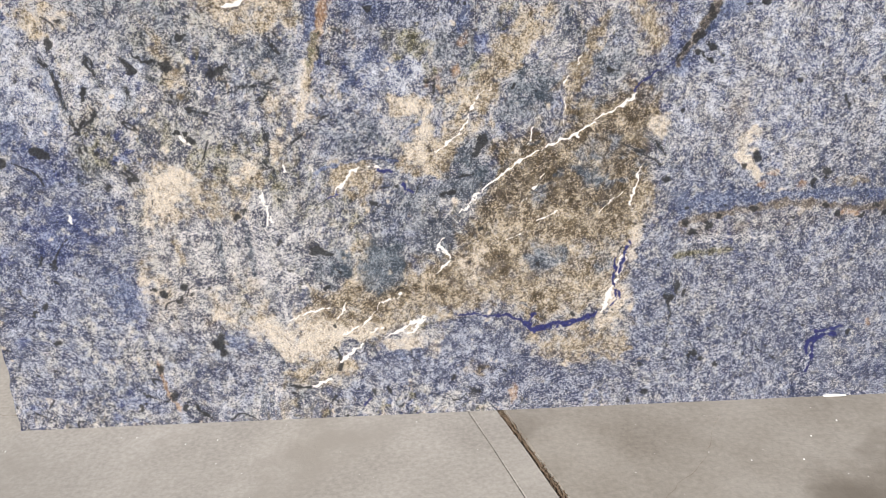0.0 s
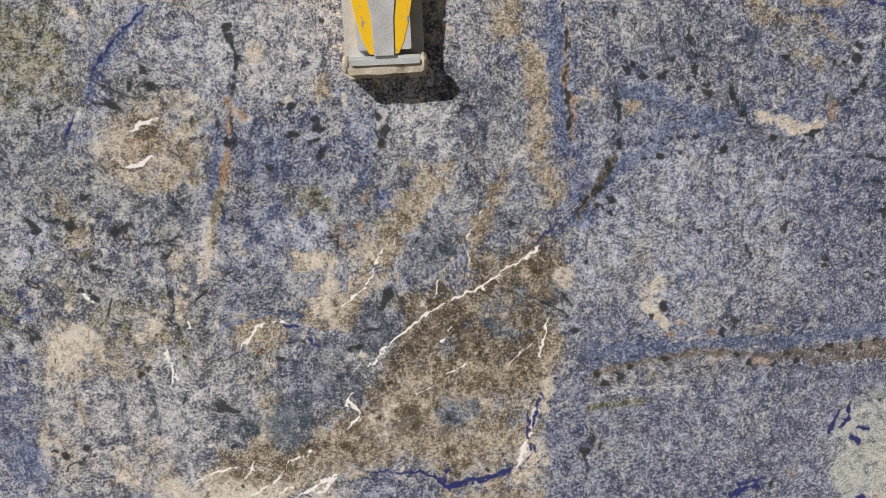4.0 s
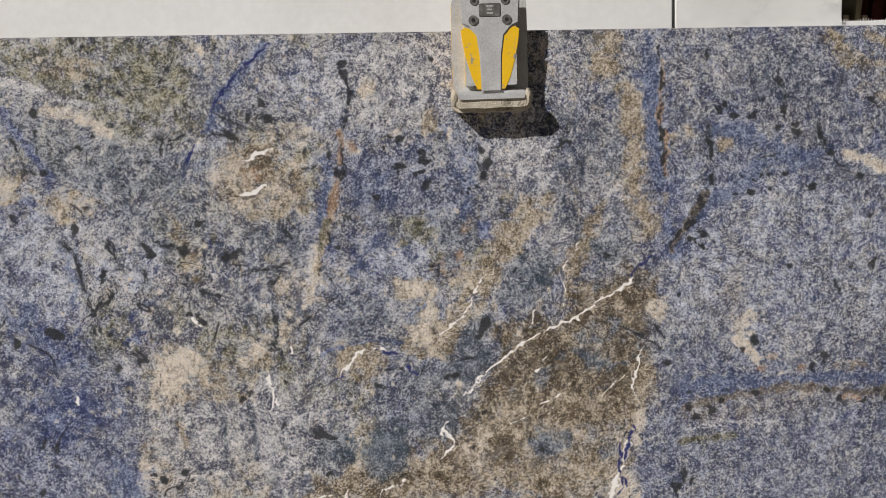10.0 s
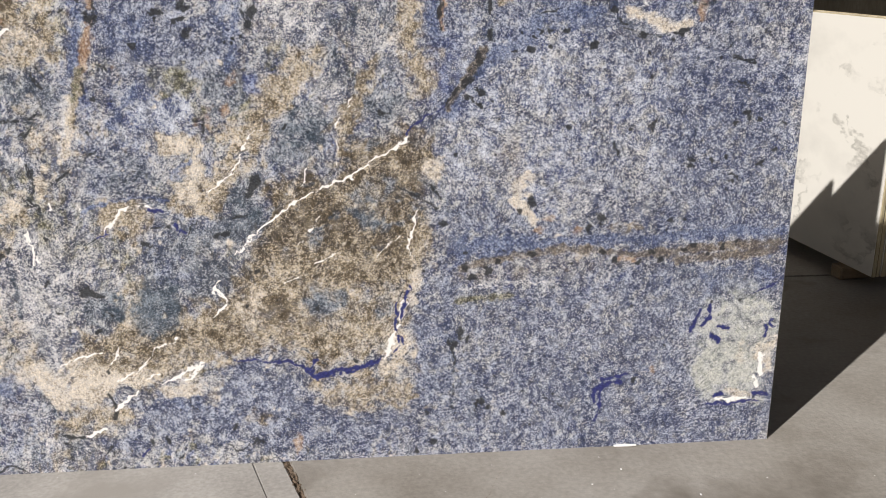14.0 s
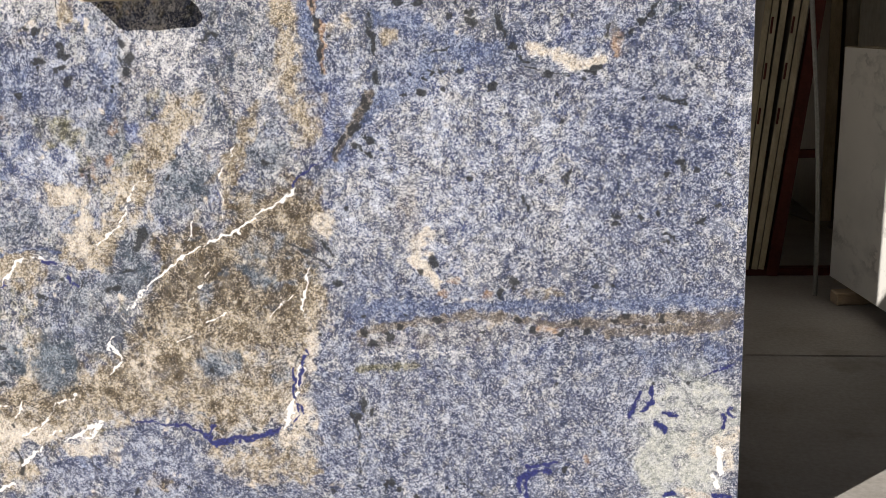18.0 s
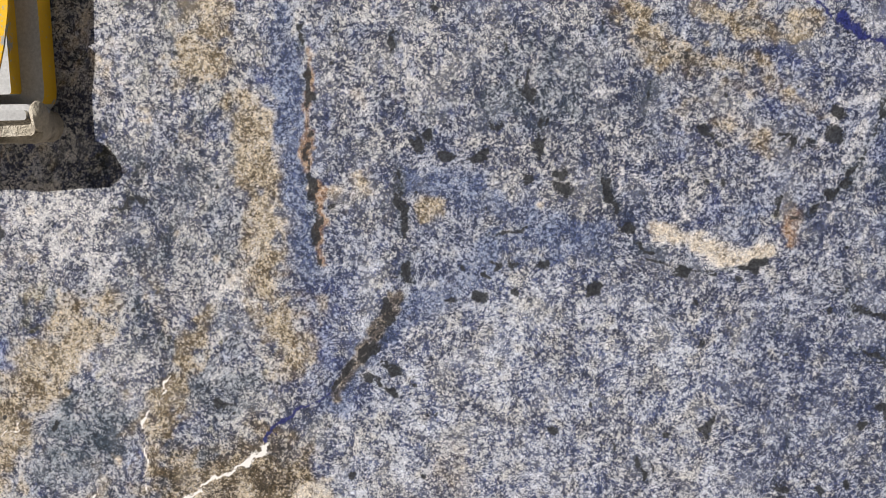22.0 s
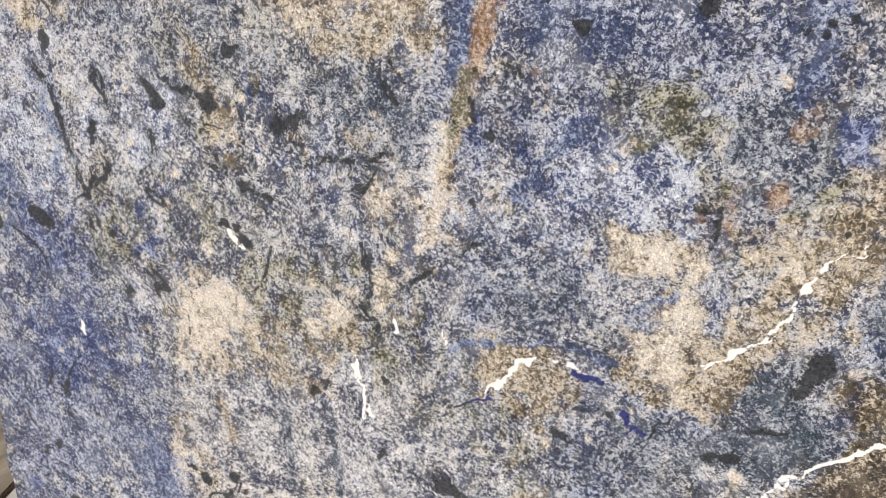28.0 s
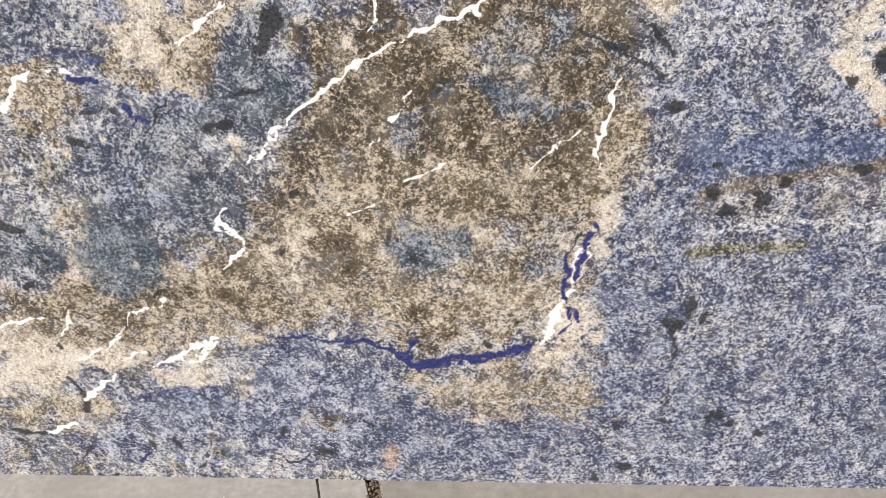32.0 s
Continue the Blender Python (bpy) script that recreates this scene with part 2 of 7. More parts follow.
ZONES_BLUE_B = [
    (1.966, 1.059, 0.068, 0.062, 0, 1),
    (2.108, 1.356, 0.072, 0.054, 0, 1),
    (2.12, 1.2, 0.064, 0.056, 0, 1),
    (2.205, 1.299, 0.073, 0.046, 0, 1),
    (2.533, 1.292, 0.041, 0.046, 0, 1),
    (2.342, 1.287, 0.073, 0.028, 0, 0.6),
    (1.878, 1.433, 0.027, 0.098, 0, 1),
    (1.876, 1.233, 0.045, 0.065, 0, 1),
    (1.94, 1.063, 0.055, 0.067, 0, 1),
    (2.761, 1.305, 0.082, 0.046, 0, 0.5),
    (1.8, 1.601, 0.026, 0.026, 0, 0.6),
    (2.57, 1.208, 0.055, 0.047, 0, 0.5),
    (2.003, 1.439, 0.054, 0.036, 0, 0.5),
    (2.032, 0.669, 0.107, 0.048, 0, 1),
    (2.2, 0.675, 0.092, 0.04, 0, 1),
]
ZONES_BLUE_C = [
    (2.431, 0.648, 0.092, 0.032, 0, 1),
    (2.706, 0.685, 0.185, 0.032, 0, 1),
    (1.202, 0.205, 0.143, 0.053, 0, 1),
    (1.439, 0.165, 0.177, 0.054, 0, 1),
    (1.564, 0.091, 0.13, 0.055, 0, 0.7),
    (1.941, 0.726, 0.061, 0.063, 0, 0.7),
    (1.387, 0.341, 0.094, 0.034, 0, 0.6),
    (1.894, 0.518, 0.062, 0.083, 0, 0.4),
    (0.152, 0.267, 0.179, 0.222, 0, 1),
    (0.167, 0.517, 0.11, 0.172, 0, 1),
    (0.559, 0.247, 0.098, 0.149, 0, 0.5),
    (0.376, 0.124, 0.1, 0.077, 0, 1),
    (1.034, 0.187, 0.1, 0.057, 0, 0.5),
    (1.157, 0.609, 0.063, 0.084, 0, 0.5),
    (0.215, 0.541, 0.211, 0.204, 0, 0.5),
]
ZONES_BLUE_D = [
    (0.148, 0.904, 0.094, 0.096, 0, 0.7),
    (0.14, 0.191, 0.151, 0.109, 0, 0.3),
    (0.435, 0.469, 0.033, 0.086, 15, 0.9),
    (0.445, 0.312, 0.036, 0.089, 10, 0.9),
]
ZONES_SLATE = [
    (1.527, 0.987, 0.077, 0.055, 0, 1),
    (1.74, 1.038, 0.061, 0.039, 0, 1),
    (1.356, 0.736, 0.062, 0.064, 0, 1),
    (1.197, 0.591, 0.11, 0.098, 0, 1),
    (0.847, 1.058, 0.094, 0.063, 0, 0.6),
    (0.787, 1.121, 0.094, 0.039, 0, 0.6),
    (1.061, 0.882, 0.063, 0.064, 0, 0.5),
    (0.448, 1.25, 0.094, 0.039, 0, 0.6),
    (0.39, 1.344, 0.094, 0.062, 0, 0.5),
    (1.276, 0.558, 0.047, 0.049, 0, 0.6),
    (1.145, 0.489, 0.069, 0.075, 0, 1),
    (0.985, 0.509, 0.053, 0.041, 0, 1),
    (1.322, 0.721, 0.076, 0.063, 0, 1),
    (1.515, 0.957, 0.074, 0.06, 0, 1),
    (1.679, 0.933, 0.03, 0.03, 0, 0.6),
]
ZONES_SLATE_B = [
    (1.389, 0.248, 0.096, 0.071, 0, 0.4),
    (1.399, 0.732, 0.038, 0.055, 20, 1),
    (1.734, 1.283, 0.081, 0.11, 0, 0.35),
    (1.7, 1.551, 0.062, 0.061, 0, 0.45),
    (1.659, 1.366, 0.08, 0.054, 0, 0.4),
    (2.21, 1.47, 0.054, 0.027, 0, 0.4),
    (2.265, 1.513, 0.053, 0.053, 0, 0.3),
    (2.697, 1.343, 0.055, 0.027, -20, 0.5),
    (1.682, 1.079, 0.046, 0.057, 0, 0.7),
    (1.615, 1.156, 0.036, 0.056, 0, 0.5),
    (1.77, 1.152, 0.027, 0.037, 0, 0.4),
    (1.567, 0.493, 0.06, 0.04, 0, 0.75),
    (1.722, 0.807, 0.061, 0.047, 0, 0.4),
    (1.691, 0.778, 0.046, 0.039, 0, 0.4),
]
ZONES_TAN = [
    (1.546, 0.577, 0.14, 0.066, 0, 0.7),
    (1.299, 0.359, 0.095, 0.052, 0, 1),
    (1.016, 0.347, 0.124, 0.06, 0, 0.7),
    (0.935, 0.169, 0.094, 0.039, 0, 1),
    (1.663, 0.208, 0.098, 0.054, 10, 1),
    (1.779, 0.253, 0.049, 0.089, 0, 1),
    (1.632, 0.264, 0.097, 0.044, 0, 0.6),
    (1.062, 0.512, 0.021, 0.083, 0, 1),
    (1.267, 0.803, 0.042, 0.047, 0, 1),
    (0.807, 1.252, 0.121, 0.096, 0, 1),
    (0.558, 0.734, 0.099, 0.089, 0, 0.85),
    (1.062, 0.751, 0.066, 0.055, 0, 1),
    (1.557, 1.156, 0.033, 0.038, 40, 1),
    (1.481, 1.065, 0.037, 0.07, -40, 1),
    (1.389, 0.957, 0.037, 0.078, -35, 1),
]
ZONES_TAN_B = [
    (1.294, 0.816, 0.037, 0.048, -30, 1),
    (1.709, 1.116, 0.021, 0.046, -35, 1),
    (1.649, 1.001, 0.027, 0.062, -20, 1),
    (1.757, 1.573, 0.041, 0.066, 0, 1),
    (1.835, 1.289, 0.054, 0.098, 0, 0.8),
    (1.803, 1.387, 0.033, 0.045, 0, 0.7),
    (1.845, 1.122, 0.053, 0.061, 0, 0.7),
    (1.27, 1.412, 0.03, 0.038, 0, 0.8),
    (0.595, 1.029, 0.039, 0.055, 0, 0.6),
    (0.553, 1.155, 0.022, 0.062, 15, 0.7),
    (0.288, 1.206, 0.079, 0.044, 0, 1),
    (0.125, 1.255, 0.063, 0.041, 0, 1),
    (0.31, 1.581, 0.085, 0.024, 0, 1),
    (1.224, 0.785, 0.044, 0.032, 0, 1),
    (1.248, 0.88, 0.022, 0.095, 0, 0.8),
]
ZONES_TAN_C = [
    (1.203, 0.959, 0.056, 0.035, 0, 1),
    (1.737, 1.524, 0.037, 0.039, 0, 1),
    (1.791, 1.47, 0.023, 0.027, 0, 0.7),
    (1.816, 1.371, 0.036, 0.099, 0, 0.8),
    (1.824, 1.142, 0.046, 0.052, 0, 0.7),
    (2.066, 1.319, 0.023, 0.022, 0, 1),
    (1.972, 1.346, 0.013, 0.014, 0, 0.7),
    (2.532, 1.571, 0.044, 0.019, -15, 1),
    (2.599, 1.572, 0.034, 0.023, 0, 1),
    (2.39, 1.563, 0.062, 0.014, -40, 0.8),
    (2.497, 1.517, 0.08, 0.014, -15, 0.6),
    (2.577, 1.471, 0.081, 0.012, -20, 0.5),
    (2.852, 1.596, 0.049, 0.016, 0, 1),
    (2.533, 1.41, 0.063, 0.018, 0, 0.5),
    (2.479, 1.456, 0.054, 0.027, 0, 0.35),
]
ZONES_TAN_D = [
    (1.876, 1.556, 0.012, 0.035, 0, 0.7),
    (1.904, 1.177, 0.011, 0.013, 0, 1),
    (1.88, 1.307, 0.011, 0.027, 0, 0.6),
    (2.422, 0.685, 0.052, 0.018, 0, 1),
    (1.882, 0.862, 0.03, 0.039, 0, 0.8),
    (2.09, 0.893, 0.039, 0.091, 0, 0.3),
    (0.523, 0.719, 0.06, 0.082, 0, 0.8),
    (0.468, 0.469, 0.049, 0.069, 20, 0.6),
    (0.809, 1.266, 0.114, 0.104, 0, 0.9),
    (0.778, 0.79, 0.035, 0.06, 30, 0.9),
    (0.678, 0.706, 0.083, 0.076, 0, 0.6),
]
ZONES_BROWN = [
    (1.383, 0.141, 0.041, 0.022, 0, 0.5),
    (1.082, 0.393, 0.093, 0.042, 10, 0.6),
    (0.807, 1.307, 0.053, 0.034, 0, 0.7),
    (0.843, 1.208, 0.041, 0.028, 0, 0.6),
    (0.768, 1.254, 0.032, 0.019, 0, 0.6),
    (0.789, 0.766, 0.02, 0.018, 0, 0.8),
]
ZONES_CREAM = [
    (0.778, 0.305, 0.084, 0.031, 0, 1),
    (0.964, 0.299, 0.109, 0.028, 0, 1),
    (1.213, 0.262, 0.079, 0.021, 0, 0.7),
    (0.662, 0.357, 0.045, 0.025, 0, 0.6),
    (1.78, 0.358, 0.039, 0.038, 0, 1),
    (1.755, 0.29, 0.039, 0.025, 0, 1),
    (1.884, 0.86, 0.025, 0.037, 0, 1),
    (1.205, 0.959, 0.038, 0.024, 0, 1),
    (1.24, 0.835, 0.021, 0.069, -5, 1),
    (0.522, 0.725, 0.043, 0.062, 0, 1),
    (0.572, 0.768, 0.043, 0.038, 0, 0.6),
    (0.75, 0.796, 0.017, 0.038, 0, 0.7),
    (0.86, 0.858, 0.026, 0.061, 0, 0.6),
    (0.567, 0.758, 0.056, 0.045, 0, 0.8),
    (0.79, 1.214, 0.062, 0.031, 0, 0.6),
]
ZONES_CREAM_B = [
    (0.117, 1.256, 0.035, 0.025, 0, 0.8),
    (0.321, 1.221, 0.028, 0.019, 0, 0.6),
    (1.764, 1.587, 0.021, 0.037, 0, 0.5),
    (1.827, 1.319, 0.024, 0.06, 0, 0.4),
    (0.931, 0.978, 0.022, 0.063, 0, 0.6),
    (0.872, 0.836, 0.022, 0.048, 0, 0.4),
    (1.105, 1.5, 0.02, 0.03, 0, 1),
    (0.743, 0.789, 0.019, 0.045, 0, 0.7),
    (1.048, 1.34, 0.012, 0.021, 0, 0.7),
    (0.668, 1.278, 0.034, 0.022, 0, 0.6),
    (2.432, 1.267, 0.038, 0.01, 0, 1),
    (2.506, 1.239, 0.033, 0.017, 0, 1),
    (2.556, 1.246, 0.018, 0.013, 0, 1),
    (1.814, 1.272, 0.022, 0.037, 0, 0.6),
    (2.163, 1.241, 0.009, 0.009, 0, 0.8),
]
ZONES_CREAM_C = [
    (2.229, 1.317, 0.008, 0.008, 0, 0.7),
    (2.125, 0.809, 0.026, 0.04, 0, 1),
    (2.309, 0.632, 0.018, 0.029, 0, 1),
    (2.224, 0.662, 0.017, 0.014, 0, 1),
    (2.144, 0.839, 0.018, 0.015, 0, 1),
    (2.817, 0.163, 0.062, 0.014, 0, 1),
    (2.874, 0.274, 0.018, 0.049, 0, 1),
    (2.828, 0.301, 0.048, 0.021, 0, 0.5),
    (2.883, 0.317, 0.023, 0.028, 0, 0.6),
    (0.526, 0.752, 0.041, 0.049, 0, 0.6),
    (0.533, 0.653, 0.029, 0.03, 0, 0.5),
    (0.458, 0.452, 0.02, 0.045, 25, 0.5),
    (0.889, 1.387, 0.053, 0.03, 0, 0.8),
    (0.743, 1.275, 0.04, 0.039, 0, 0.6),
    (0.78, 0.812, 0.025, 0.036, 30, 0.9),
]
ZONES_CREAM_D = [
    (0.845, 0.964, 0.022, 0.026, 0, 0.8),
    (0.925, 0.293, 0.088, 0.048, 0, 1),
    (0.902, 0.343, 0.048, 0.025, 0, 0.6),
]
ZONES_OLIVE = [
    (0.324, 1.551, 0.109, 0.039, -10, 0.7),
    (0.524, 1.524, 0.139, 0.06, -10, 0.7),
    (0.472, 1.419, 0.109, 0.038, -20, 0.6),
    (0.796, 1.383, 0.108, 0.076, 0, 0.5),
    (0.537, 1.14, 0.039, 0.11, 10, 0.6),
    (0.606, 0.918, 0.079, 0.08, 0, 0.4),
    (0.365, 0.889, 0.056, 0.08, -10, 0.6),
    (0.885, 1.274, 0.062, 0.092, 0, 0.5),
    (0.643, 1.416, 0.046, 0.046, 0, 0.7),
    (0.977, 0.658, 0.095, 0.049, 0, 0.5),
    (0.235, 1.362, 0.094, 0.046, -15, 0.5),
    (1.069, 0.51, 0.035, 0.066, 0, 0.6),
    (1.466, 1.188, 0.046, 0.038, 0, 0.4),
    (0.137, 1.317, 0.039, 0.062, -20, 0.5),
    (0.335, 0.821, 0.047, 0.081, 10, 0.7),
]
ZONES_OLIVE_B = [
    (0.366, 0.963, 0.031, 0.047, 0, 0.6),
    (0.406, 0.819, 0.038, 0.048, 0, 0.5),
    (0.582, 1.113, 0.061, 0.061, 0, 0.5),
]
ZONES_PALE = [
    (0.304, 1.468, 0.14, 0.017, -24, 1),
    (0.182, 1.516, 0.062, 0.014, -20, 1),
    (0.439, 1.374, 0.094, 0.015, -30, 0.7),
    (1.242, 1.554, 0.135, 0.074, 0, 0.7),
    (1.497, 1.294, 0.091, 0.076, 0, 0.7),
    (0.635, 0.854, 0.079, 0.048, 0, 0.5),
    (0.468, 1.015, 0.095, 0.048, 0, 0.5),
    (0.408, 1.095, 0.079, 0.063, 0, 0.4),
    (0.717, 0.495, 0.097, 0.099, 0, 0.5),
    (0.833, 0.626, 0.143, 0.131, 0, 0.4),
    (1.013, 1.469, 0.076, 0.09, 0, 0.4),
    (1.661, 1.516, 0.074, 0.089, 0, 0.3),
    (0.923, 1.501, 0.107, 0.075, 0, 0.5),
    (0.266, 0.825, 0.08, 0.032, 0, 0.7),
    (0.748, 0.917, 0.095, 0.048, 0, 0.4),
]
ZONES_PALE_B = [
    (2.199, 1.057, 0.185, 0.115, 0, 0.4),
    (2.069, 1.07, 0.055, 0.048, 0, 0.5),
    (2.73, 1.504, 0.054, 0.053, 0, 0.5),
    (2.432, 1.267, 0.055, 0.015, 0, 1),
    (2.51, 1.236, 0.046, 0.022, 0, 1),
    (2.664, 1.093, 0.112, 0.114, 0, 0.3),
    (2.478, 1.136, 0.139, 0.057, 0, 0.35),
    (2.092, 0.924, 0.056, 0.039, 0, 0.5),
    (1.609, 1.081, 0.046, 0.038, 0, 0.4),
    (1.97, 1.493, 0.036, 0.053, 0, 0.4),
    (2.272, 0.378, 0.397, 0.103, 0, 0.35),
    (1.987, 0.879, 0.089, 0.091, 0, 0.4),
    (2.752, 0.161, 0.131, 0.072, 0, 0.4),
    (1.987, 0.138, 0.162, 0.072, 0, 0.3),
    (2.406, 0.844, 0.226, 0.092, 0, 0.3),
]
ZONES_PALE_C = [
    (0.563, 0.516, 0.142, 0.155, 0, 0.35),
    (0.778, 0.592, 0.094, 0.186, -8, 0.3),
    (0.396, 0.722, 0.08, 0.02, 0, 0.8),
    (0.319, 1.026, 0.046, 0.047, 0, 0.4),
    (0.254, 0.741, 0.064, 0.02, 0, 0.7),
    (0.252, 1.12, 0.123, 0.046, 0, 0.4),
]
ZONES_STONEG = [
    (2.783, 0.353, 0.12, 0.138, 0, 0.85),
    (2.743, 0.267, 0.097, 0.088, 0, 0.6),
]
ZONES_RUST = [
    (2.205, 0.719, 0.017, 0.009, 0, 1),
    (2.284, 0.682, 0.014, 0.013, 0, 0.8),
    (1.481, 0.056, 0.013, 0.029, 0, 1),
    (2.526, 0.243, 0.01, 0.011, 0, 1),
    (2.431, 0.595, 0.031, 0.011, 0, 1),
    (2.599, 1.286, 0.015, 0.031, 0, 1),
    (1.9, 1.343, 0.007, 0.013, 0, 1),
    (1.908, 1.251, 0.006, 0.013, 0, 1),
    (1.896, 1.432, 0.005, 0.027, 0, 0.7),
    (1.056, 1.344, 0.011, 0.021, 0, 1),
    (1.006, 1.195, 0.011, 0.034, -20, 1),
    (0.777, 1.276, 0.019, 0.038, 0, 0.5),
    (1.297, 1.021, 0.018, 0.039, 0, 0.4),
]
ZONES_BLACK = [
    (0.633, 0.27, 0.018, 0.033, 0, 1),
    (0.931, 0.543, 0.032, 0.017, -20, 0.8),
    (0.989, 0.48, 0.022, 0.014, -30, 0.6),
    (0.443, 0.187, 0.012, 0.019, 0, 0.8),
    (0.473, 0.099, 0.017, 0.023, 0, 0.8),
    (2.384, 0.121, 0.01, 0.023, 0, 0.3),
    (1.163, 0.725, 0.012, 0.013, 0, 0.6),
    (1.293, 0.694, 0.016, 0.01, 0, 0.8),
    (1.39, 0.824, 0.015, 0.041, -25, 0.9),
    (1.976, 0.363, 0.008, 0.018, 0, 0.8),
    (2.04, 0.147, 0.014, 0.012, 0, 0.8),
    (1.876, 0.045, 0.014, 0.012, 0, 0.8),
    (1.365, 0.075, 0.041, 0.018, -20, 0.6),
    (1.112, 0.087, 0.01, 0.016, 0, 1),
    (2.096, 1.392, 0.012, 0.008, 0, 1),
]
ZONES_BLACK_B = [
    (2.14, 1.39, 0.01, 0.008, 0, 1),
    (2.169, 1.431, 0.012, 0.009, 0, 1),
    (2.053, 1.413, 0.009, 0.013, 0, 1),
    (2.265, 1.344, 0.018, 0.01, 0, 1),
    (2.214, 1.357, 0.011, 0.009, 0, 1),
    (2.035, 1.232, 0.008, 0.015, 0, 1),
    (2.19, 1.236, 0.009, 0.008, 0, 1),
    (2.235, 1.231, 0.009, 0.007, 0, 1),
    (2.356, 1.282, 0.011, 0.008, 0, 1),
    (2.144, 1.185, 0.008, 0.009, 0, 1),
    (2.101, 1.176, 0.006, 0.006, 0, 1),
    (2.313, 1.196, 0.011, 0.007, 0, 1),
    (2.659, 1.45, 0.011, 0.008, 0, 1),
    (2.656, 1.416, 0.013, 0.01, 0, 1),
    (2.217, 1.486, 0.008, 0.011, 0, 1),
]
ZONES_BLACK_C = [
    (2.691, 0.883, 0.008, 0.009, 0, 1),
    (2.597, 0.856, 0.009, 0.007, 0, 1),
    (2.75, 0.991, 0.01, 0.007, 0, 1),
    (2.798, 0.861, 0.011, 0.008, 0, 1),
    (2.481, 0.973, 0.007, 0.014, 0, 1),
    (2.243, 0.969, 0.013, 0.007, -30, 1),
    (2.833, 0.9, 0.009, 0.005, 0, 1),
    (2.468, 1.107, 0.006, 0.007, 0, 1),
    (2.441, 1.211, 0.011, 0.007, 0, 1),
    (2.556, 1.225, 0.013, 0.007, 0, 1),
    (2.578, 1.314, 0.005, 0.016, 0, 1),
    (1.027, 1.272, 0.012, 0.011, 0, 1),
    (1.186, 1.284, 0.011, 0.012, 0, 1),
    (1.242, 1.306, 0.012, 0.015, 0, 1),
    (1.256, 1.23, 0.011, 0.018, 0, 1),
]
ZONES_BLACK_D = [
    (1.406, 1.323, 0.011, 0.018, 10, 0.9),
    (1.421, 1.287, 0.014, 0.018, -10, 1),
    (1.409, 1.253, 0.011, 0.021, 8, 0.9),
    (1.39, 1.223, 0.009, 0.014, 0, 0.8),
    (0.817, 1.461, 0.015, 0.009, 0, 1),
    (0.84, 1.421, 0.018, 0.009, 0, 1),
    (0.994, 1.321, 0.009, 0.015, 0, 1),
    (0.714, 1.059, 0.031, 0.009, 10, 0.8),
    (1.317, 0.701, 0.014, 0.01, 0, 1),
    (0.939, 0.547, 0.032, 0.012, -25, 1),
    (1.748, 1.015, 0.021, 0.008, 20, 0.7),
    (0.327, 1.198, 0.016, 0.012, 0, 0.7),
    (0.191, 1.05, 0.011, 0.011, 0, 0.6),
    (0.199, 1.301, 0.016, 0.012, 0, 0.6),
    (0.568, 0.429, 0.019, 0.013, 0, 0.5),
]
ZONES_BLACK_E = [
    (1.64, 1.334, 0.033, 0.009, 8, 0.7),
    (1.451, 1.15, 0.011, 0.014, 0, 0.6),
    (2.153, 0.767, 0.012, 0.019, 0, 1),
    (2.351, 0.721, 0.015, 0.013, 0, 1),
    (2.551, 0.703, 0.011, 0.008, 0, 1),
    (2.744, 1.008, 0.013, 0.009, 0, 1),
    (2.599, 0.875, 0.012, 0.009, 0, 1),
    (2.589, 0.702, 0.009, 0.008, 0, 0.7),
    (2.711, 0.624, 0.009, 0.01, 0, 1),
    (2.751, 0.633, 0.009, 0.01, 0, 1),
    (2.591, 0.619, 0.009, 0.01, 0, 1),
    (2.06, 0.6, 0.011, 0.01, 0, 1),
    (1.968, 0.585, 0.012, 0.013, 0, 1),
    (2.025, 0.581, 0.009, 0.008, 0, 1),
    (2.503, 0.611, 0.011, 0.01, 0, 1),
]
ZONES_BLACK_F = [
    (2.156, 0.62, 0.009, 0.01, 0, 1),
    (2.359, 0.617, 0.009, 0.01, 0, 1),
    (2.081, 0.127, 0.013, 0.011, 0, 1),
    (2.019, 0.17, 0.016, 0.011, -40, 0.8),
    (1.955, 0.383, 0.009, 0.024, 0, 1),
    (1.857, 0.14, 0.013, 0.009, 0, 0.7),
    (0.144, 0.405, 0.01, 0.012, 0, 1),
    (0.16, 0.288, 0.012, 0.011, 0, 1),
    (0.37, 0.852, 0.013, 0.013, 0, 0.7),
    (0.107, 0.833, 0.013, 0.011, 0, 0.8),
    (0.383, 0.755, 0.016, 0.016, 0, 0.6),
    (0.527, 0.399, 0.016, 0.012, 0, 0.7),
    (0.832, 1.416, 0.019, 0.009, 15, 0.8),
    (0.705, 1.059, 0.022, 0.009, -30, 0.9),
    (0.741, 0.671, 0.01, 0.011, 0, 0.8),
]
ZONES_TEAL = [
    (1.141, 0.474, 0.043, 0.049, 0, 1),
    (0.989, 0.491, 0.039, 0.036, 0, 0.8),
    (1.093, 0.494, 0.048, 0.091, 0, 0.8),
    (1.705, 0.749, 0.037, 0.038, 0, 0.8),
    (1.527, 0.987, 0.061, 0.044, 20, 0.7),
    (1.356, 0.752, 0.039, 0.045, -30, 0.7),
    (1.574, 0.508, 0.063, 0.033, 0, 0.5),
]
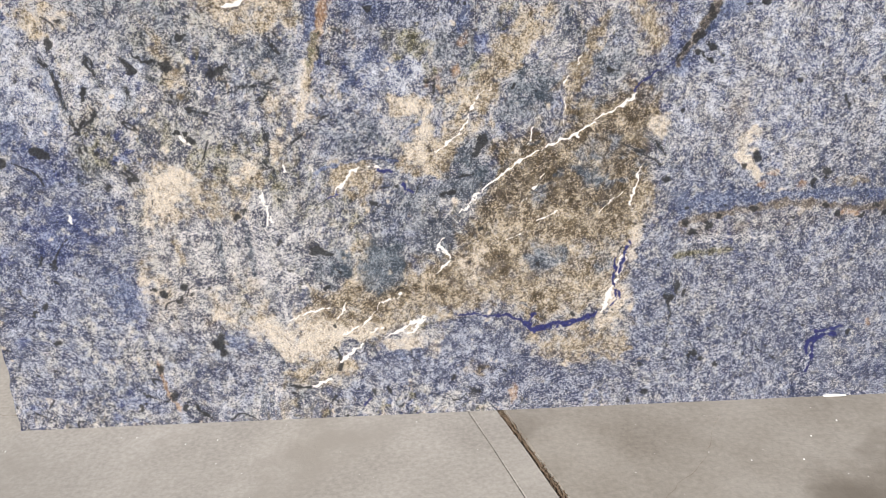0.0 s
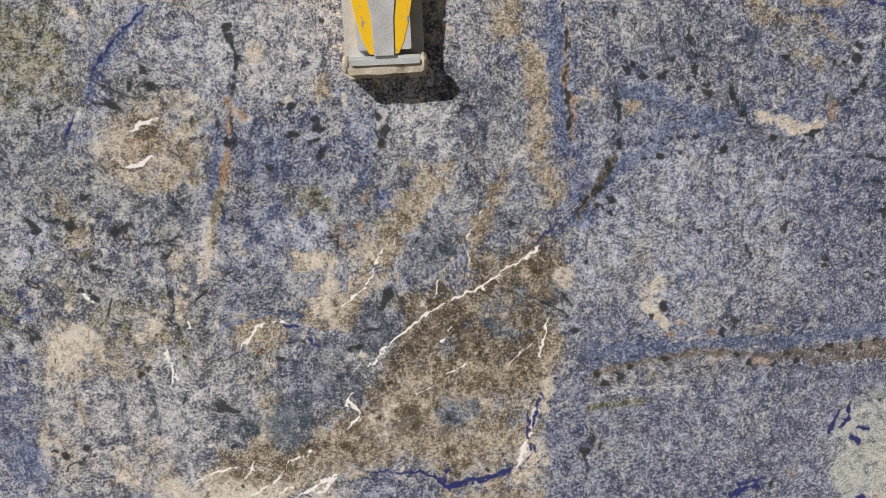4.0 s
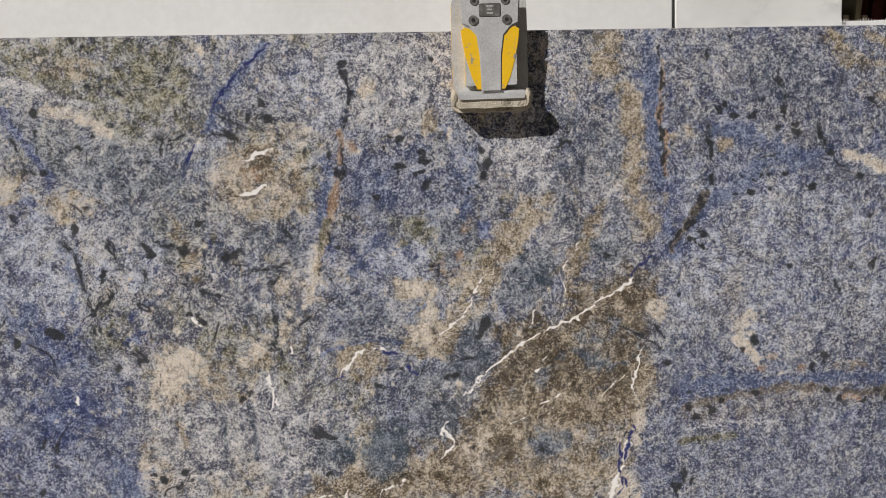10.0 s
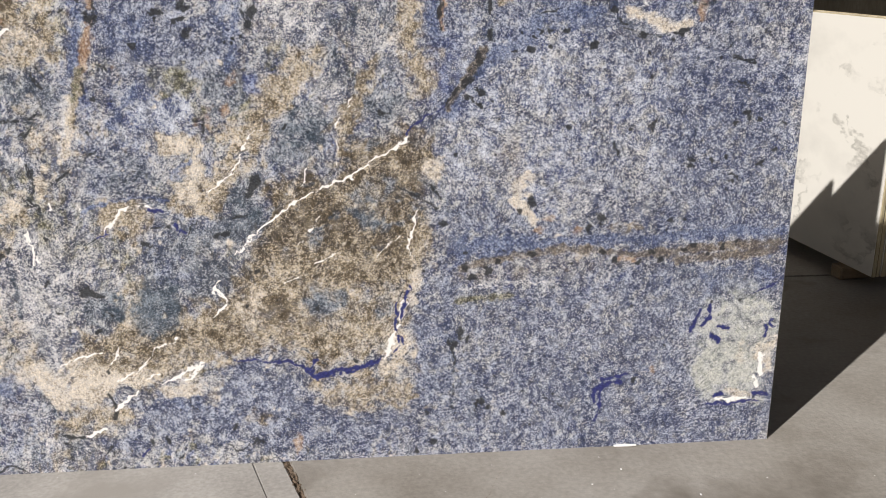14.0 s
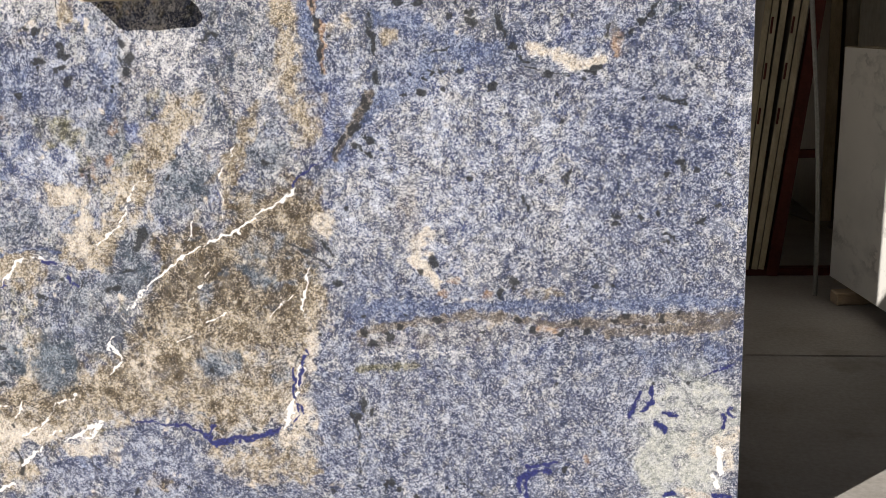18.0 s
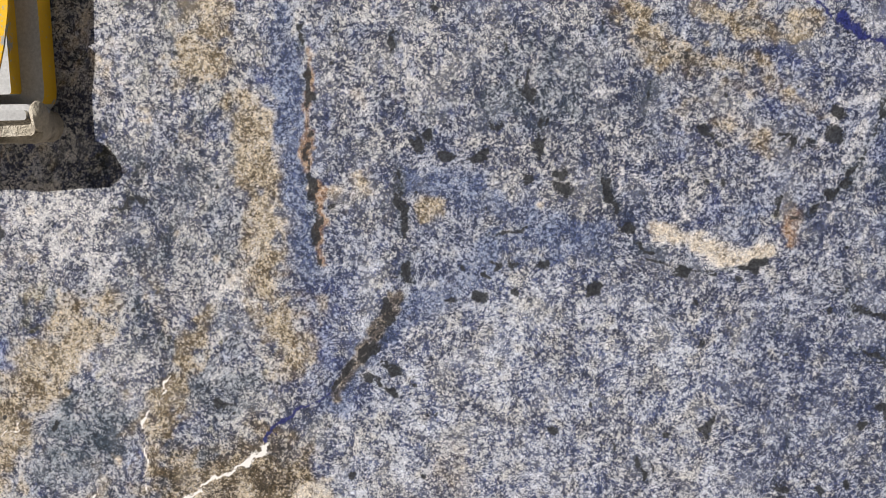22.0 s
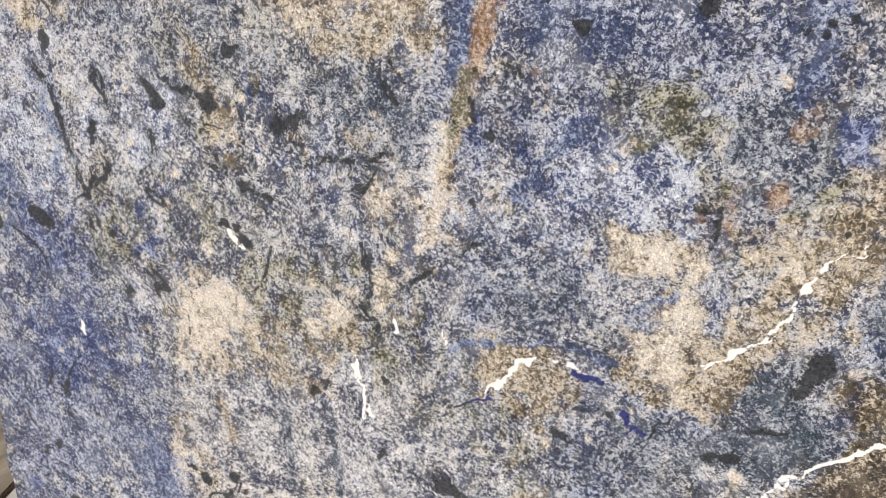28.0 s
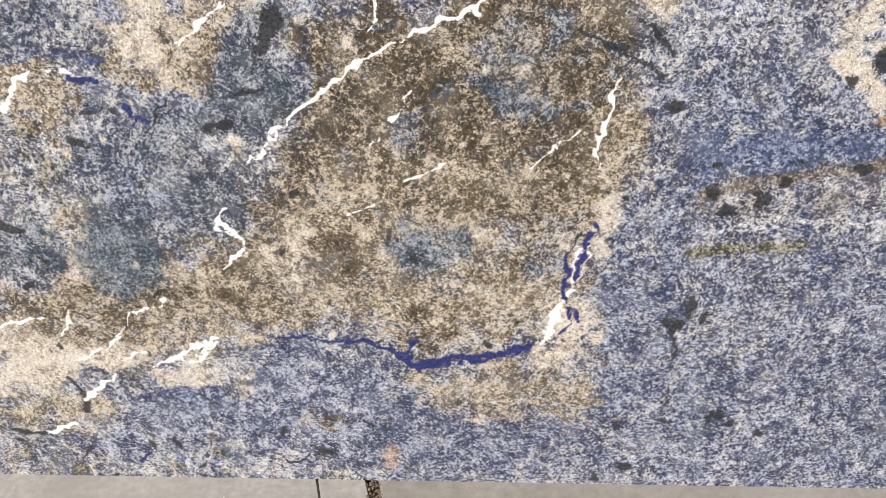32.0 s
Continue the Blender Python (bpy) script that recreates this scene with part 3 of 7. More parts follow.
LINES_DARK = [
    (0.005, [(0.281, 1.081), (0.308, 0.953), (0.361, 0.808)]),
    (0.005, [(0.119, 1.395), (0.104, 1.349), (0.092, 1.303)]),
    (0.005, [(0.236, 1.136), (0.302, 1.033)]),
    (0.005, [(0.377, 1.095), (0.413, 1.024)]),
    (0.005, [(0.317, 0.873), (0.36, 0.792), (0.375, 0.759)]),
    (0.007, [(1.049, 1.573), (1.056, 1.498), (1.036, 1.393), (1.021, 1.272)]),
    (0.007, [(1.834, 0.858), (1.88, 0.814), (1.927, 0.747)]),
    (0.007, [(2.009, 1.15), (1.966, 1.089), (1.922, 1.036)]),
    (0.008, [(2.023, 1.372), (2.031, 1.331), (2.031, 1.285)]),
    (0.008, [(2.321, 1.359), (2.331, 1.333), (2.34, 1.304)]),
    (0.008, [(2.005, 1.184), (1.97, 1.119), (1.92, 1.049)]),
    (0.008, [(2.615, 1.298), (2.66, 1.33), (2.705, 1.402), (2.735, 1.484)]),
]
LINES_DARK_B = [
    (0.008, [(1.896, 1.512), (1.892, 1.397), (1.903, 1.315), (1.905, 1.242)]),
    (0.008, [(2.234, 1.439), (2.224, 1.39)]),
    (0.005, [(2.662, 1.215), (2.692, 1.149), (2.756, 1.137)]),
    (0.005, [(2.693, 1.102), (2.738, 1.08)]),
    (0.005, [(2.736, 1.212), (2.791, 1.216)]),
    (0.005, [(2.57, 1.122), (2.6, 1.151)]),
    (0.005, [(2.417, 1.545), (2.479, 1.507)]),
    (0.005, [(2.461, 1.431), (2.489, 1.404)]),
    (0.005, [(2.578, 1.418), (2.625, 1.397)]),
    (0.005, [(1.987, 1.086), (2.032, 1.056)]),
    (0.005, [(2.166, 1.502), (2.188, 1.466)]),
    (0.005, [(2.319, 1.582), (2.314, 1.53)]),
    (0.005, [(2.374, 0.927), (2.397, 0.895)]),
    (0.005, [(2.809, 1.572), (2.802, 1.542)]),
    (0.005, [(2.387, 1.24), (2.478, 1.212), (2.552, 1.222)]),
    (0.005, [(2.15, 1.278), (2.26, 1.289)]),
]
LINES_DARK_C = [
    (0.005, [(2.177, 1.559), (2.21, 1.479)]),
    (0.005, [(2.036, 1.474), (2.047, 1.42)]),
    (0.003, [(1.968, 0.417), (1.954, 0.174)]),
    (0.003, [(1.987, 0.244), (2.035, 0.155)]),
    (0.003, [(2.164, 0.224), (2.296, 0.141)]),
    (0.003, [(1.815, 0.858), (1.911, 0.796), (1.956, 0.733)]),
    (0.003, [(2.386, 0.935), (2.411, 0.882)]),
    (0.003, [(1.483, 0.373), (1.574, 0.303)]),
    (0.003, [(2.606, 0.977), (2.584, 0.872)]),
    (0.004, [(0.249, 1.121), (0.294, 1.055), (0.308, 0.98)]),
    (0.004, [(0.381, 1.122), (0.42, 1.032)]),
    (0.004, [(0.476, 1.008), (0.459, 0.958), (0.438, 0.942)]),
    (0.004, [(0.577, 0.994), (0.632, 0.955), (0.68, 0.949)]),
    (0.004, [(0.79, 1.07), (0.8, 1.025)]),
    (0.004, [(0.741, 1.011), (0.872, 1.033)]),
    (0.004, [(0.824, 0.916), (0.832, 0.826)]),
]
LINES_DARK_D = [
    (0.004, [(0.872, 0.842), (0.925, 0.884), (0.99, 0.931)]),
    (0.004, [(0.52, 1.096), (0.558, 1.079)]),
    (0.004, [(0.31, 0.834), (0.334, 0.769)]),
    (0.004, [(0.354, 1.034), (0.358, 0.999)]),
    (0.008, [(1.943, 1.056), (1.979, 1.12), (2.029, 1.183)]),
    (0.003, [(0.857, 0.832), (0.918, 0.881), (0.976, 0.92)]),
    (0.003, [(0.989, 0.696), (0.946, 0.68), (0.903, 0.684)]),
    (0.004, [(0.273, 1.097), (0.308, 0.996)]),
    (0.004, [(0.383, 1.117), (0.416, 1.037)]),
    (0.004, [(0.48, 1.007), (0.443, 0.954)]),
    (0.004, [(0.325, 0.869), (0.354, 0.78)]),
    (0.004, [(0.308, 0.996), (0.328, 0.901)]),
    (0.004, [(0.087, 0.922), (0.056, 0.81)]),
    (0.004, [(0.678, 1.394), (0.742, 1.375), (0.75, 1.33)]),
    (0.004, [(0.761, 0.828), (0.799, 0.796), (0.84, 0.778)]),
]
LINES_DARK_E = [
    (0.004, [(0.811, 0.907), (0.82, 0.862), (0.823, 0.817)]),
    (0.004, [(0.716, 1.037), (0.796, 1.018), (0.858, 1.022)]),
    (0.004, [(0.775, 1.019), (0.792, 0.989)]),
]
LINES_RUST = [
    (0.007, [(1.02, 1.264), (0.997, 1.195), (0.967, 1.103), (0.943, 1.009), (0.928, 0.946)]),
    (0.006, [(0.442, 0.22), (0.448, 0.125), (0.482, 0.047)]),
]
LINES_PALE = [
    (0.008, [(0.99, 1.165), (0.954, 1.072), (0.925, 0.939)]),
    (0.008, [(0.933, 1.072), (0.906, 0.915)]),
    (0.003, [(2.002, 0.533), (2.142, 0.537)]),
]
LINES_BAND = [
    (0.012, [(1.956, 0.582), (2.048, 0.6), (2.156, 0.62), (2.263, 0.63), (2.356, 0.619), (2.465, 0.605), (2.603, 0.622), (2.727, 0.624), (2.889, 0.631)]),
]
LINES_NAVY = [
    (0.011, [(2.657, 1.58), (2.691, 1.553), (2.729, 1.537), (2.767, 1.526)]),
    (0.005, [(2.765, 1.526), (2.748, 1.495)]),
    (0.005, [(2.729, 1.537), (2.773, 1.547)]),
    (0.005, [(2.621, 1.602), (2.639, 1.584)]),
    (0.006, [(1.81, 0.967), (1.848, 1.006), (1.914, 1.035)]),
    (0.009, [(1.813, 0.535), (1.8, 0.486), (1.789, 0.436)]),
    (0.009, [(1.725, 0.313), (1.652, 0.285), (1.548, 0.262)]),
    (0.009, [(2.454, 0.237), (2.383, 0.22)]),
    (0.009, [(2.377, 0.22), (2.371, 0.131)]),
    (0.005, [(1.548, 0.262), (1.495, 0.305), (1.433, 0.323), (1.323, 0.328)]),
    (0.005, [(1.773, 0.411), (1.781, 0.352), (1.765, 0.335)]),
    (0.005, [(2.811, 0.478), (2.879, 0.507)]),
]
LINES_NAVY_B = [
    (0.005, [(2.371, 0.131), (2.36, 0.086)]),
    (0.005, [(2.687, 0.453), (2.68, 0.398)]),
    (0.012, [(1.596, 0.279), (1.548, 0.262)]),
    (0.012, [(2.686, 0.406), (2.66, 0.386)]),
    (0.012, [(2.709, 0.378), (2.749, 0.371)]),
    (0.012, [(2.872, 0.395), (2.884, 0.369)]),
    (0.012, [(2.72, 0.152), (2.739, 0.157)]),
    (0.012, [(2.843, 0.152), (2.883, 0.155)]),
    (0.007, [(1.118, 0.775), (1.143, 0.773)]),
    (0.007, [(1.178, 0.731), (1.19, 0.709)]),
    (0.013, [(1.537, 0.265), (1.601, 0.282), (1.712, 0.307)]),
    (0.008, [(1.777, 0.486), (1.769, 0.405)]),
    (0.008, [(1.785, 0.381), (1.792, 0.356)]),
]
LINES_WHITE = [
    (0.005, [(1.81, 0.963), (1.78, 0.923), (1.72, 0.897), (1.644, 0.845), (1.599, 0.83), (1.553, 0.811), (1.499, 0.781), (1.413, 0.717), (1.339, 0.639)]),
    (0.005, [(1.288, 0.567), (1.269, 0.53), (1.309, 0.513), (1.292, 0.49), (1.263, 0.457)]),
    (0.009, [(1.807, 0.958), (1.789, 0.933)]),
    (0.009, [(1.507, 0.785), (1.488, 0.775)]),
    (0.009, [(1.659, 0.855), (1.636, 0.842)]),
    (0.009, [(1.278, 0.543), (1.306, 0.514)]),
    (0.009, [(1.303, 0.506), (1.282, 0.48)]),
    (0.003, [(1.432, 0.996), (1.393, 0.96)]),
    (0.003, [(1.342, 0.868), (1.278, 0.811)]),
    (0.003, [(1.165, 0.4), (1.099, 0.371), (1.063, 0.32), (0.987, 0.278)]),
    (0.003, [(1.677, 1.07), (1.621, 0.987), (1.623, 0.883)]),
]
LINES_WHITE_B = [
    (0.005, [(1.385, 0.952), (1.364, 0.908), (1.339, 0.868)]),
    (0.005, [(1.81, 0.522), (1.803, 0.478), (1.783, 0.436)]),
    (0.005, [(1.783, 0.423), (1.753, 0.361), (1.739, 0.313)]),
    (0.005, [(1.071, 0.32), (0.996, 0.287)]),
    (0.011, [(1.795, 0.466), (1.79, 0.45)]),
    (0.011, [(1.76, 0.386), (1.746, 0.332)]),
    (0.004, [(0.825, 1.339), (0.791, 1.329), (0.77, 1.314)]),
    (0.004, [(0.792, 0.724), (0.803, 0.667), (0.818, 0.634)]),
    (0.004, [(0.604, 0.886), (0.619, 0.862)]),
]
LINES_WHITE_C = [
    (0.007, [(0.819, 1.248), (0.791, 1.233), (0.744, 1.221)]),
    (0.007, [(0.797, 1.334), (0.778, 1.322)]),
    (0.006, [(1.068, 0.79), (1.041, 0.764), (1.005, 0.722), (0.995, 0.698)]),
    (0.003, [(0.793, 0.736), (0.808, 0.624)]),
    (0.005, [(0.802, 0.674), (0.807, 0.628)]),
    (0.005, [(0.768, 1.316), (0.803, 1.328), (0.837, 1.339)]),
    (0.006, [(0.744, 1.224), (0.779, 1.236), (0.814, 1.249)]),
    (0.013, [(1.8, 0.494), (1.789, 0.438)]),
    (0.013, [(1.766, 0.389), (1.747, 0.332)]),
]
LINES_TAN = [
    (0.026, [(1.58, 1.179), (1.512, 1.103), (1.443, 1.027), (1.373, 0.934), (1.294, 0.816)]),
    (0.015, [(1.724, 1.131), (1.679, 1.062), (1.642, 0.985), (1.627, 0.876)]),
    (0.015, [(1.818, 1.439), (1.842, 1.319), (1.828, 1.213), (1.853, 1.091)]),
    (0.02, [(1.756, 1.609), (1.765, 1.528)]),
    (0.026, [(1.807, 1.443), (1.82, 1.362), (1.81, 1.272), (1.83, 1.151)]),
    (0.011, [(2.347, 1.616), (2.39, 1.563), (2.443, 1.523), (2.524, 1.512)]),
    (0.011, [(2.453, 1.601), (2.515, 1.565), (2.568, 1.551)]),
    (0.011, [(2.817, 1.594), (2.897, 1.592)]),
]
LINES_CREAM = [
    (0.011, [(2.392, 1.282), (2.442, 1.262), (2.487, 1.247), (2.524, 1.228), (2.57, 1.245)]),
    (0.009, [(1.252, 0.943), (1.245, 0.848), (1.232, 0.785)]),
    (0.009, [(0.933, 1.041), (0.905, 0.907)]),
]
LINES_BLUE = [
    (0.022, [(1.861, 1.6), (1.86, 1.495), (1.869, 1.361), (1.884, 1.224)]),
    (0.022, [(1.919, 1.026), (1.96, 1.091), (2.017, 1.146), (2.074, 1.183), (2.13, 1.218), (2.168, 1.273)]),
    (0.022, [(2.045, 1.358), (2.117, 1.356), (2.196, 1.3), (2.296, 1.27)]),
    (0.016, [(1.956, 0.631), (2.109, 0.653), (2.262, 0.651), (2.416, 0.649), (2.646, 0.662), (2.885, 0.667)]),
]
LINES_DEEP = [
    (0.014, [(0.994, 1.303), (0.979, 1.227), (0.962, 1.134)]),
    (0.01, [(1.383, 1.312), (1.375, 1.236), (1.351, 1.144)]),
    (0.01, [(1.875, 1.541), (1.892, 1.422), (1.895, 1.243)]),
    (0.014, [(1.923, 1.016), (1.949, 1.072), (1.97, 1.11)]),
    (0.01, [(1.987, 0.646), (2.078, 0.661)]),
    (0.01, [(2.293, 0.658), (2.416, 0.66)]),
]
BODY_BROWN = [(1.869, 0.976), (1.876, 0.907), (1.853, 0.799), (1.861, 0.655), (1.842, 0.574), (1.816, 0.559), (1.749, 0.497), (1.655, 0.537), (1.544, 0.511), (1.448, 0.485), (1.387, 0.522), (1.346, 0.607), (1.396, 0.685), (1.476, 0.759), (1.418, 0.809), (1.511, 0.866), (1.617, 0.86), (1.679, 0.933), (1.77, 0.943), (1.816, 0.993)]
BODY_TAN = [(1.829, 0.575), (1.804, 0.425), (1.755, 0.36), (1.682, 0.313), (1.552, 0.297), (1.458, 0.347), (1.315, 0.35), (1.235, 0.338), (1.135, 0.268), (0.976, 0.263), (0.86, 0.202), (0.852, 0.273), (0.915, 0.422), (1.026, 0.456), (1.064, 0.528), (1.085, 0.426), (1.213, 0.468), (1.309, 0.511), (1.329, 0.592), (1.408, 0.619), (1.497, 0.531), (1.624, 0.556), (1.717, 0.499), (1.765, 0.529)]

# MARKS BEGIN
# broad fields: strength, softness of the margin and outline, in metres along and up the face
FIELD_OLIVE = [
    (0.6, 0.03, [(0.139, 1.664), (0.63, 1.652), (0.637, 1.522), (0.572, 1.449), (0.49, 1.361), (0.388, 1.41), (0.317, 1.473), (0.215, 1.506), (0.128, 1.538)]),
    (0.5, 0.03, [(0.583, 0.832), (0.744, 0.884), (0.868, 0.871), (0.914, 0.762), (0.859, 0.697), (0.731, 0.732)]),
    (0.5, 0.03, [(1.029, 1.166), (1.273, 1.186), (1.284, 1.122), (1.214, 1.113), (1.098, 1.109), (1.029, 1.113)]),
    (0.5, 0.015, [(0.871, 1.323), (0.927, 1.34), (0.949, 1.243), (0.9, 1.191), (0.863, 1.207)]),
]
FIELD_SLATE = [
    (0.5, 0.03, [(0.211, 1.461), (0.566, 1.374), (0.747, 1.353), (0.704, 1.14), (0.544, 1.052), (0.285, 1.262), (0.172, 1.357)]),
    (0.7, 0.02, [(1.29, 1.123), (1.383, 1.131), (1.382, 1.053), (1.313, 1.006), (1.29, 1.061)]),
    (0.6, 0.02, [(1.144, 0.763), (1.188, 0.741), (1.239, 0.722), (1.292, 0.736), (1.31, 0.676), (1.171, 0.644)]),
    (0.5, 0.02, [(0.967, 0.896), (1.029, 0.929), (1.104, 0.881), (1.175, 0.864), (1.143, 0.795), (1.029, 0.803)]),
    (0.45, 0.03, [(2.142, 1.559), (2.301, 1.556), (2.316, 1.397), (2.155, 1.436)]),
]
FIELD_FROST = [
    (0.5, 0.03, [(0.791, 1.576), (1.062, 1.582), (1.023, 1.389), (0.901, 1.378), (0.784, 1.457)]),
    (0.8, 0.02, [(0.102, 1.163), (0.213, 1.175), (0.278, 1.064), (0.286, 0.936), (0.183, 0.938), (0.084, 0.973)]),
    (0.75, 0.02, [(1.099, 1.093), (1.164, 1.105), (1.252, 1.088), (1.276, 1.008), (1.235, 0.982), (1.176, 0.987), (1.109, 0.97), (1.029, 0.959), (1.044, 0.997)]),
    (0.6, 0.02, [(0.358, 1.066), (0.528, 1.127), (0.506, 1.004), (0.384, 0.93), (0.316, 0.984)]),
    (0.7, 0.02, [(0.175, 1.043), (0.281, 1.034), (0.301, 0.919), (0.203, 0.869), (0.134, 0.899)]),
    (0.5, 0.05, [(2.386, 1.157), (2.903, 1.163), (2.906, 0.824), (2.477, 0.836)]),
]
FIELD_FROST_B = [
    (0.5, 0.05, [(1.952, 1.242), (2.245, 1.269), (2.521, 1.138), (2.419, 0.819), (2.031, 0.746), (1.893, 0.904)]),
    (0.6, 0.015, [(1.085, 1.052), (1.268, 1.088), (1.248, 0.973), (1.108, 0.961)]),
    (0.5, 0.008, [(1.743, 1.183), (1.785, 1.185), (1.785, 1.149), (1.744, 1.139)]),
]
FIELD_BLUE = [
    (0.4, 0.03, [(0.042, 0.844), (0.366, 0.869), (0.422, 0.635), (0.373, 0.323), (0.003, 0.312)]),
    (0.4, 0.03, [(0.503, 0.29), (0.728, 0.285), (0.812, 0.183), (0.65, -0.002), (0.398, -0.006)]),
    (0.9, 0.02, [(1.093, 0.218), (1.289, 0.215), (1.474, 0.187), (1.511, 0.119), (1.361, 0.14), (1.073, 0.068), (0.923, 0.081)]),
    (0.7, 0.03, [(1.816, 0.531), (1.911, 0.569), (1.989, 0.157), (1.513, 0.049), (1.771, 0.173)]),
    (0.8, 0.015, [(2.028, 1.394), (2.118, 1.392), (2.169, 1.291), (2.128, 1.144), (2.054, 1.146), (2.021, 1.221)]),
    (0.8, 0.02, [(1.234, 0.281), (1.471, 0.274), (1.499, 0.184), (1.693, 0.16), (1.689, 0.012), (1.264, 0.047), (1.099, 0.179)]),
]
FIELD_BLUE_B = [
    (0.5, 0.05, [(1.828, 0.505), (2.813, 0.515), (2.867, -0.012), (1.789, 0.009)]),
    (0.5, 0.05, [(2.473, 1.182), (2.822, 1.18), (2.852, 0.616), (2.556, 0.655)]),
    (0.85, 0.02, [(1.053, 1.326), (1.224, 1.314), (1.305, 1.277), (1.285, 1.129), (1.088, 1.118), (1.038, 1.213)]),
]
FIELD_TAN = [
    (0.3, 0.04, [(0.452, 0.617), (0.725, 0.594), (0.801, 0.298), (0.439, 0.322)]),
]
FIELD_PALE = [
    (0.4, 0.04, [(0.944, 1.631), (1.335, 1.618), (1.297, 1.38), (1.083, 1.372), (0.967, 1.481)]),
    (0.5, 0.04, [(0.437, 0.598), (0.787, 0.717), (0.791, 0.505), (0.425, 0.384)]),
    (0.6, 0.03, [(1.448, 1.334), (1.612, 1.344), (1.613, 1.206), (1.478, 1.215)]),
    (0.5, 0.03, [(1.081, 1.574), (1.287, 1.525), (1.284, 1.421), (1.11, 1.444)]),
    (0.45, 0.03, [(1.657, 1.237), (1.784, 1.213), (1.792, 1.156), (1.701, 1.151)]),
]
FIELDS = (("olive", FIELD_OLIVE), ("slate", FIELD_SLATE), ("frost", FIELD_FROST), ("frost", FIELD_FROST_B), ("blue", FIELD_BLUE), ("blue", FIELD_BLUE_B), ("tan", FIELD_TAN), ("pale", FIELD_PALE))
# patches within them
PATCH_CREAM = [
    (0.95, 0.008, [(0.494, 0.77), (0.568, 0.798), (0.617, 0.784), (0.567, 0.717), (0.495, 0.638), (0.456, 0.644), (0.478, 0.709)]),
    (0.8, 0.006, [(0.739, 0.828), (0.767, 0.82), (0.771, 0.759), (0.746, 0.745), (0.736, 0.788)]),
    (0.8, 0.008, [(1.167, 0.971), (1.202, 0.994), (1.222, 0.98), (1.221, 0.952), (1.185, 0.935)]),
    (0.7, 0.008, [(1.238, 0.975), (1.272, 0.987), (1.269, 0.946), (1.261, 0.88), (1.244, 0.848), (1.242, 0.92)]),
    (0.6, 0.01, [(0.822, 0.968), (0.875, 1.013), (0.923, 1.019), (0.887, 0.922), (0.827, 0.913)]),
    (0.9, 0.008, [(0.746, 0.312), (0.818, 0.298), (0.963, 0.295), (1.009, 0.266), (0.925, 0.202), (0.838, 0.2), (0.786, 0.256)]),
]
PATCH_CREAM_B = [
    (0.85, 0.006, [(1.098, 0.256), (1.253, 0.258), (1.259, 0.197), (1.173, 0.219), (1.103, 0.22)]),
    (0.7, 0.008, [(1.727, 0.422), (1.821, 0.396), (1.843, 0.347), (1.79, 0.283), (1.737, 0.329)]),
    (0.8, 0.006, [(1.818, 0.567), (1.85, 0.579), (1.849, 0.498), (1.827, 0.457), (1.814, 0.493)]),
    (0.5, 0.01, [(1.314, 0.497), (1.392, 0.555), (1.423, 0.481), (1.353, 0.409)]),
    (0.7, 0.01, [(1.801, 1.488), (1.852, 1.451), (1.856, 1.362), (1.796, 1.399)]),
    (0.55, 0.012, [(1.797, 1.281), (1.842, 1.28), (1.85, 1.113), (1.795, 1.105), (1.774, 1.208)]),
    (0.7, 0.003, [(2.478, 1.261), (2.506, 1.256), (2.51, 1.233), (2.483, 1.236)]),
    (0.5, 0.005, [(1.946, 1.369), (1.981, 1.35), (1.98, 1.327), (1.954, 1.341)]),
]
PATCH_CREAM_C = [
    (0.9, 0.005, [(2.085, 0.761), (2.116, 0.8), (2.148, 0.76), (2.165, 0.711), (2.133, 0.72)]),
    (0.9, 0.004, [(2.259, 0.62), (2.286, 0.636), (2.299, 0.594), (2.275, 0.581)]),
    (0.9, 0.004, [(1.08, 1.507), (1.102, 1.499), (1.113, 1.473), (1.087, 1.47), (1.074, 1.486)]),
    (0.6, 0.004, [(1.131, 1.363), (1.174, 1.381), (1.168, 1.353)]),
    (0.75, 0.006, [(1.161, 0.974), (1.248, 0.973), (1.247, 0.93), (1.16, 0.922)]),
    (0.6, 0.01, [(1.707, 1.587), (1.781, 1.591), (1.803, 1.511), (1.75, 1.512), (1.715, 1.539)]),
    (0.6, 0.005, [(1.814, 1.46), (1.836, 1.45), (1.786, 1.402)]),
    (0.5, 0.01, [(1.789, 1.27), (1.836, 1.3), (1.858, 1.231), (1.825, 1.208)]),
]
PATCH_CREAM_D = [
    (0.6, 0.006, [(1.786, 1.12), (1.828, 1.115), (1.821, 1.093), (1.787, 1.098)]),
    (0.7, 0.006, [(1.91, 1.339), (1.976, 1.364), (1.99, 1.338), (1.934, 1.296)]),
    (0.6, 0.005, [(1.958, 1.489), (1.982, 1.508), (1.971, 1.466)]),
]
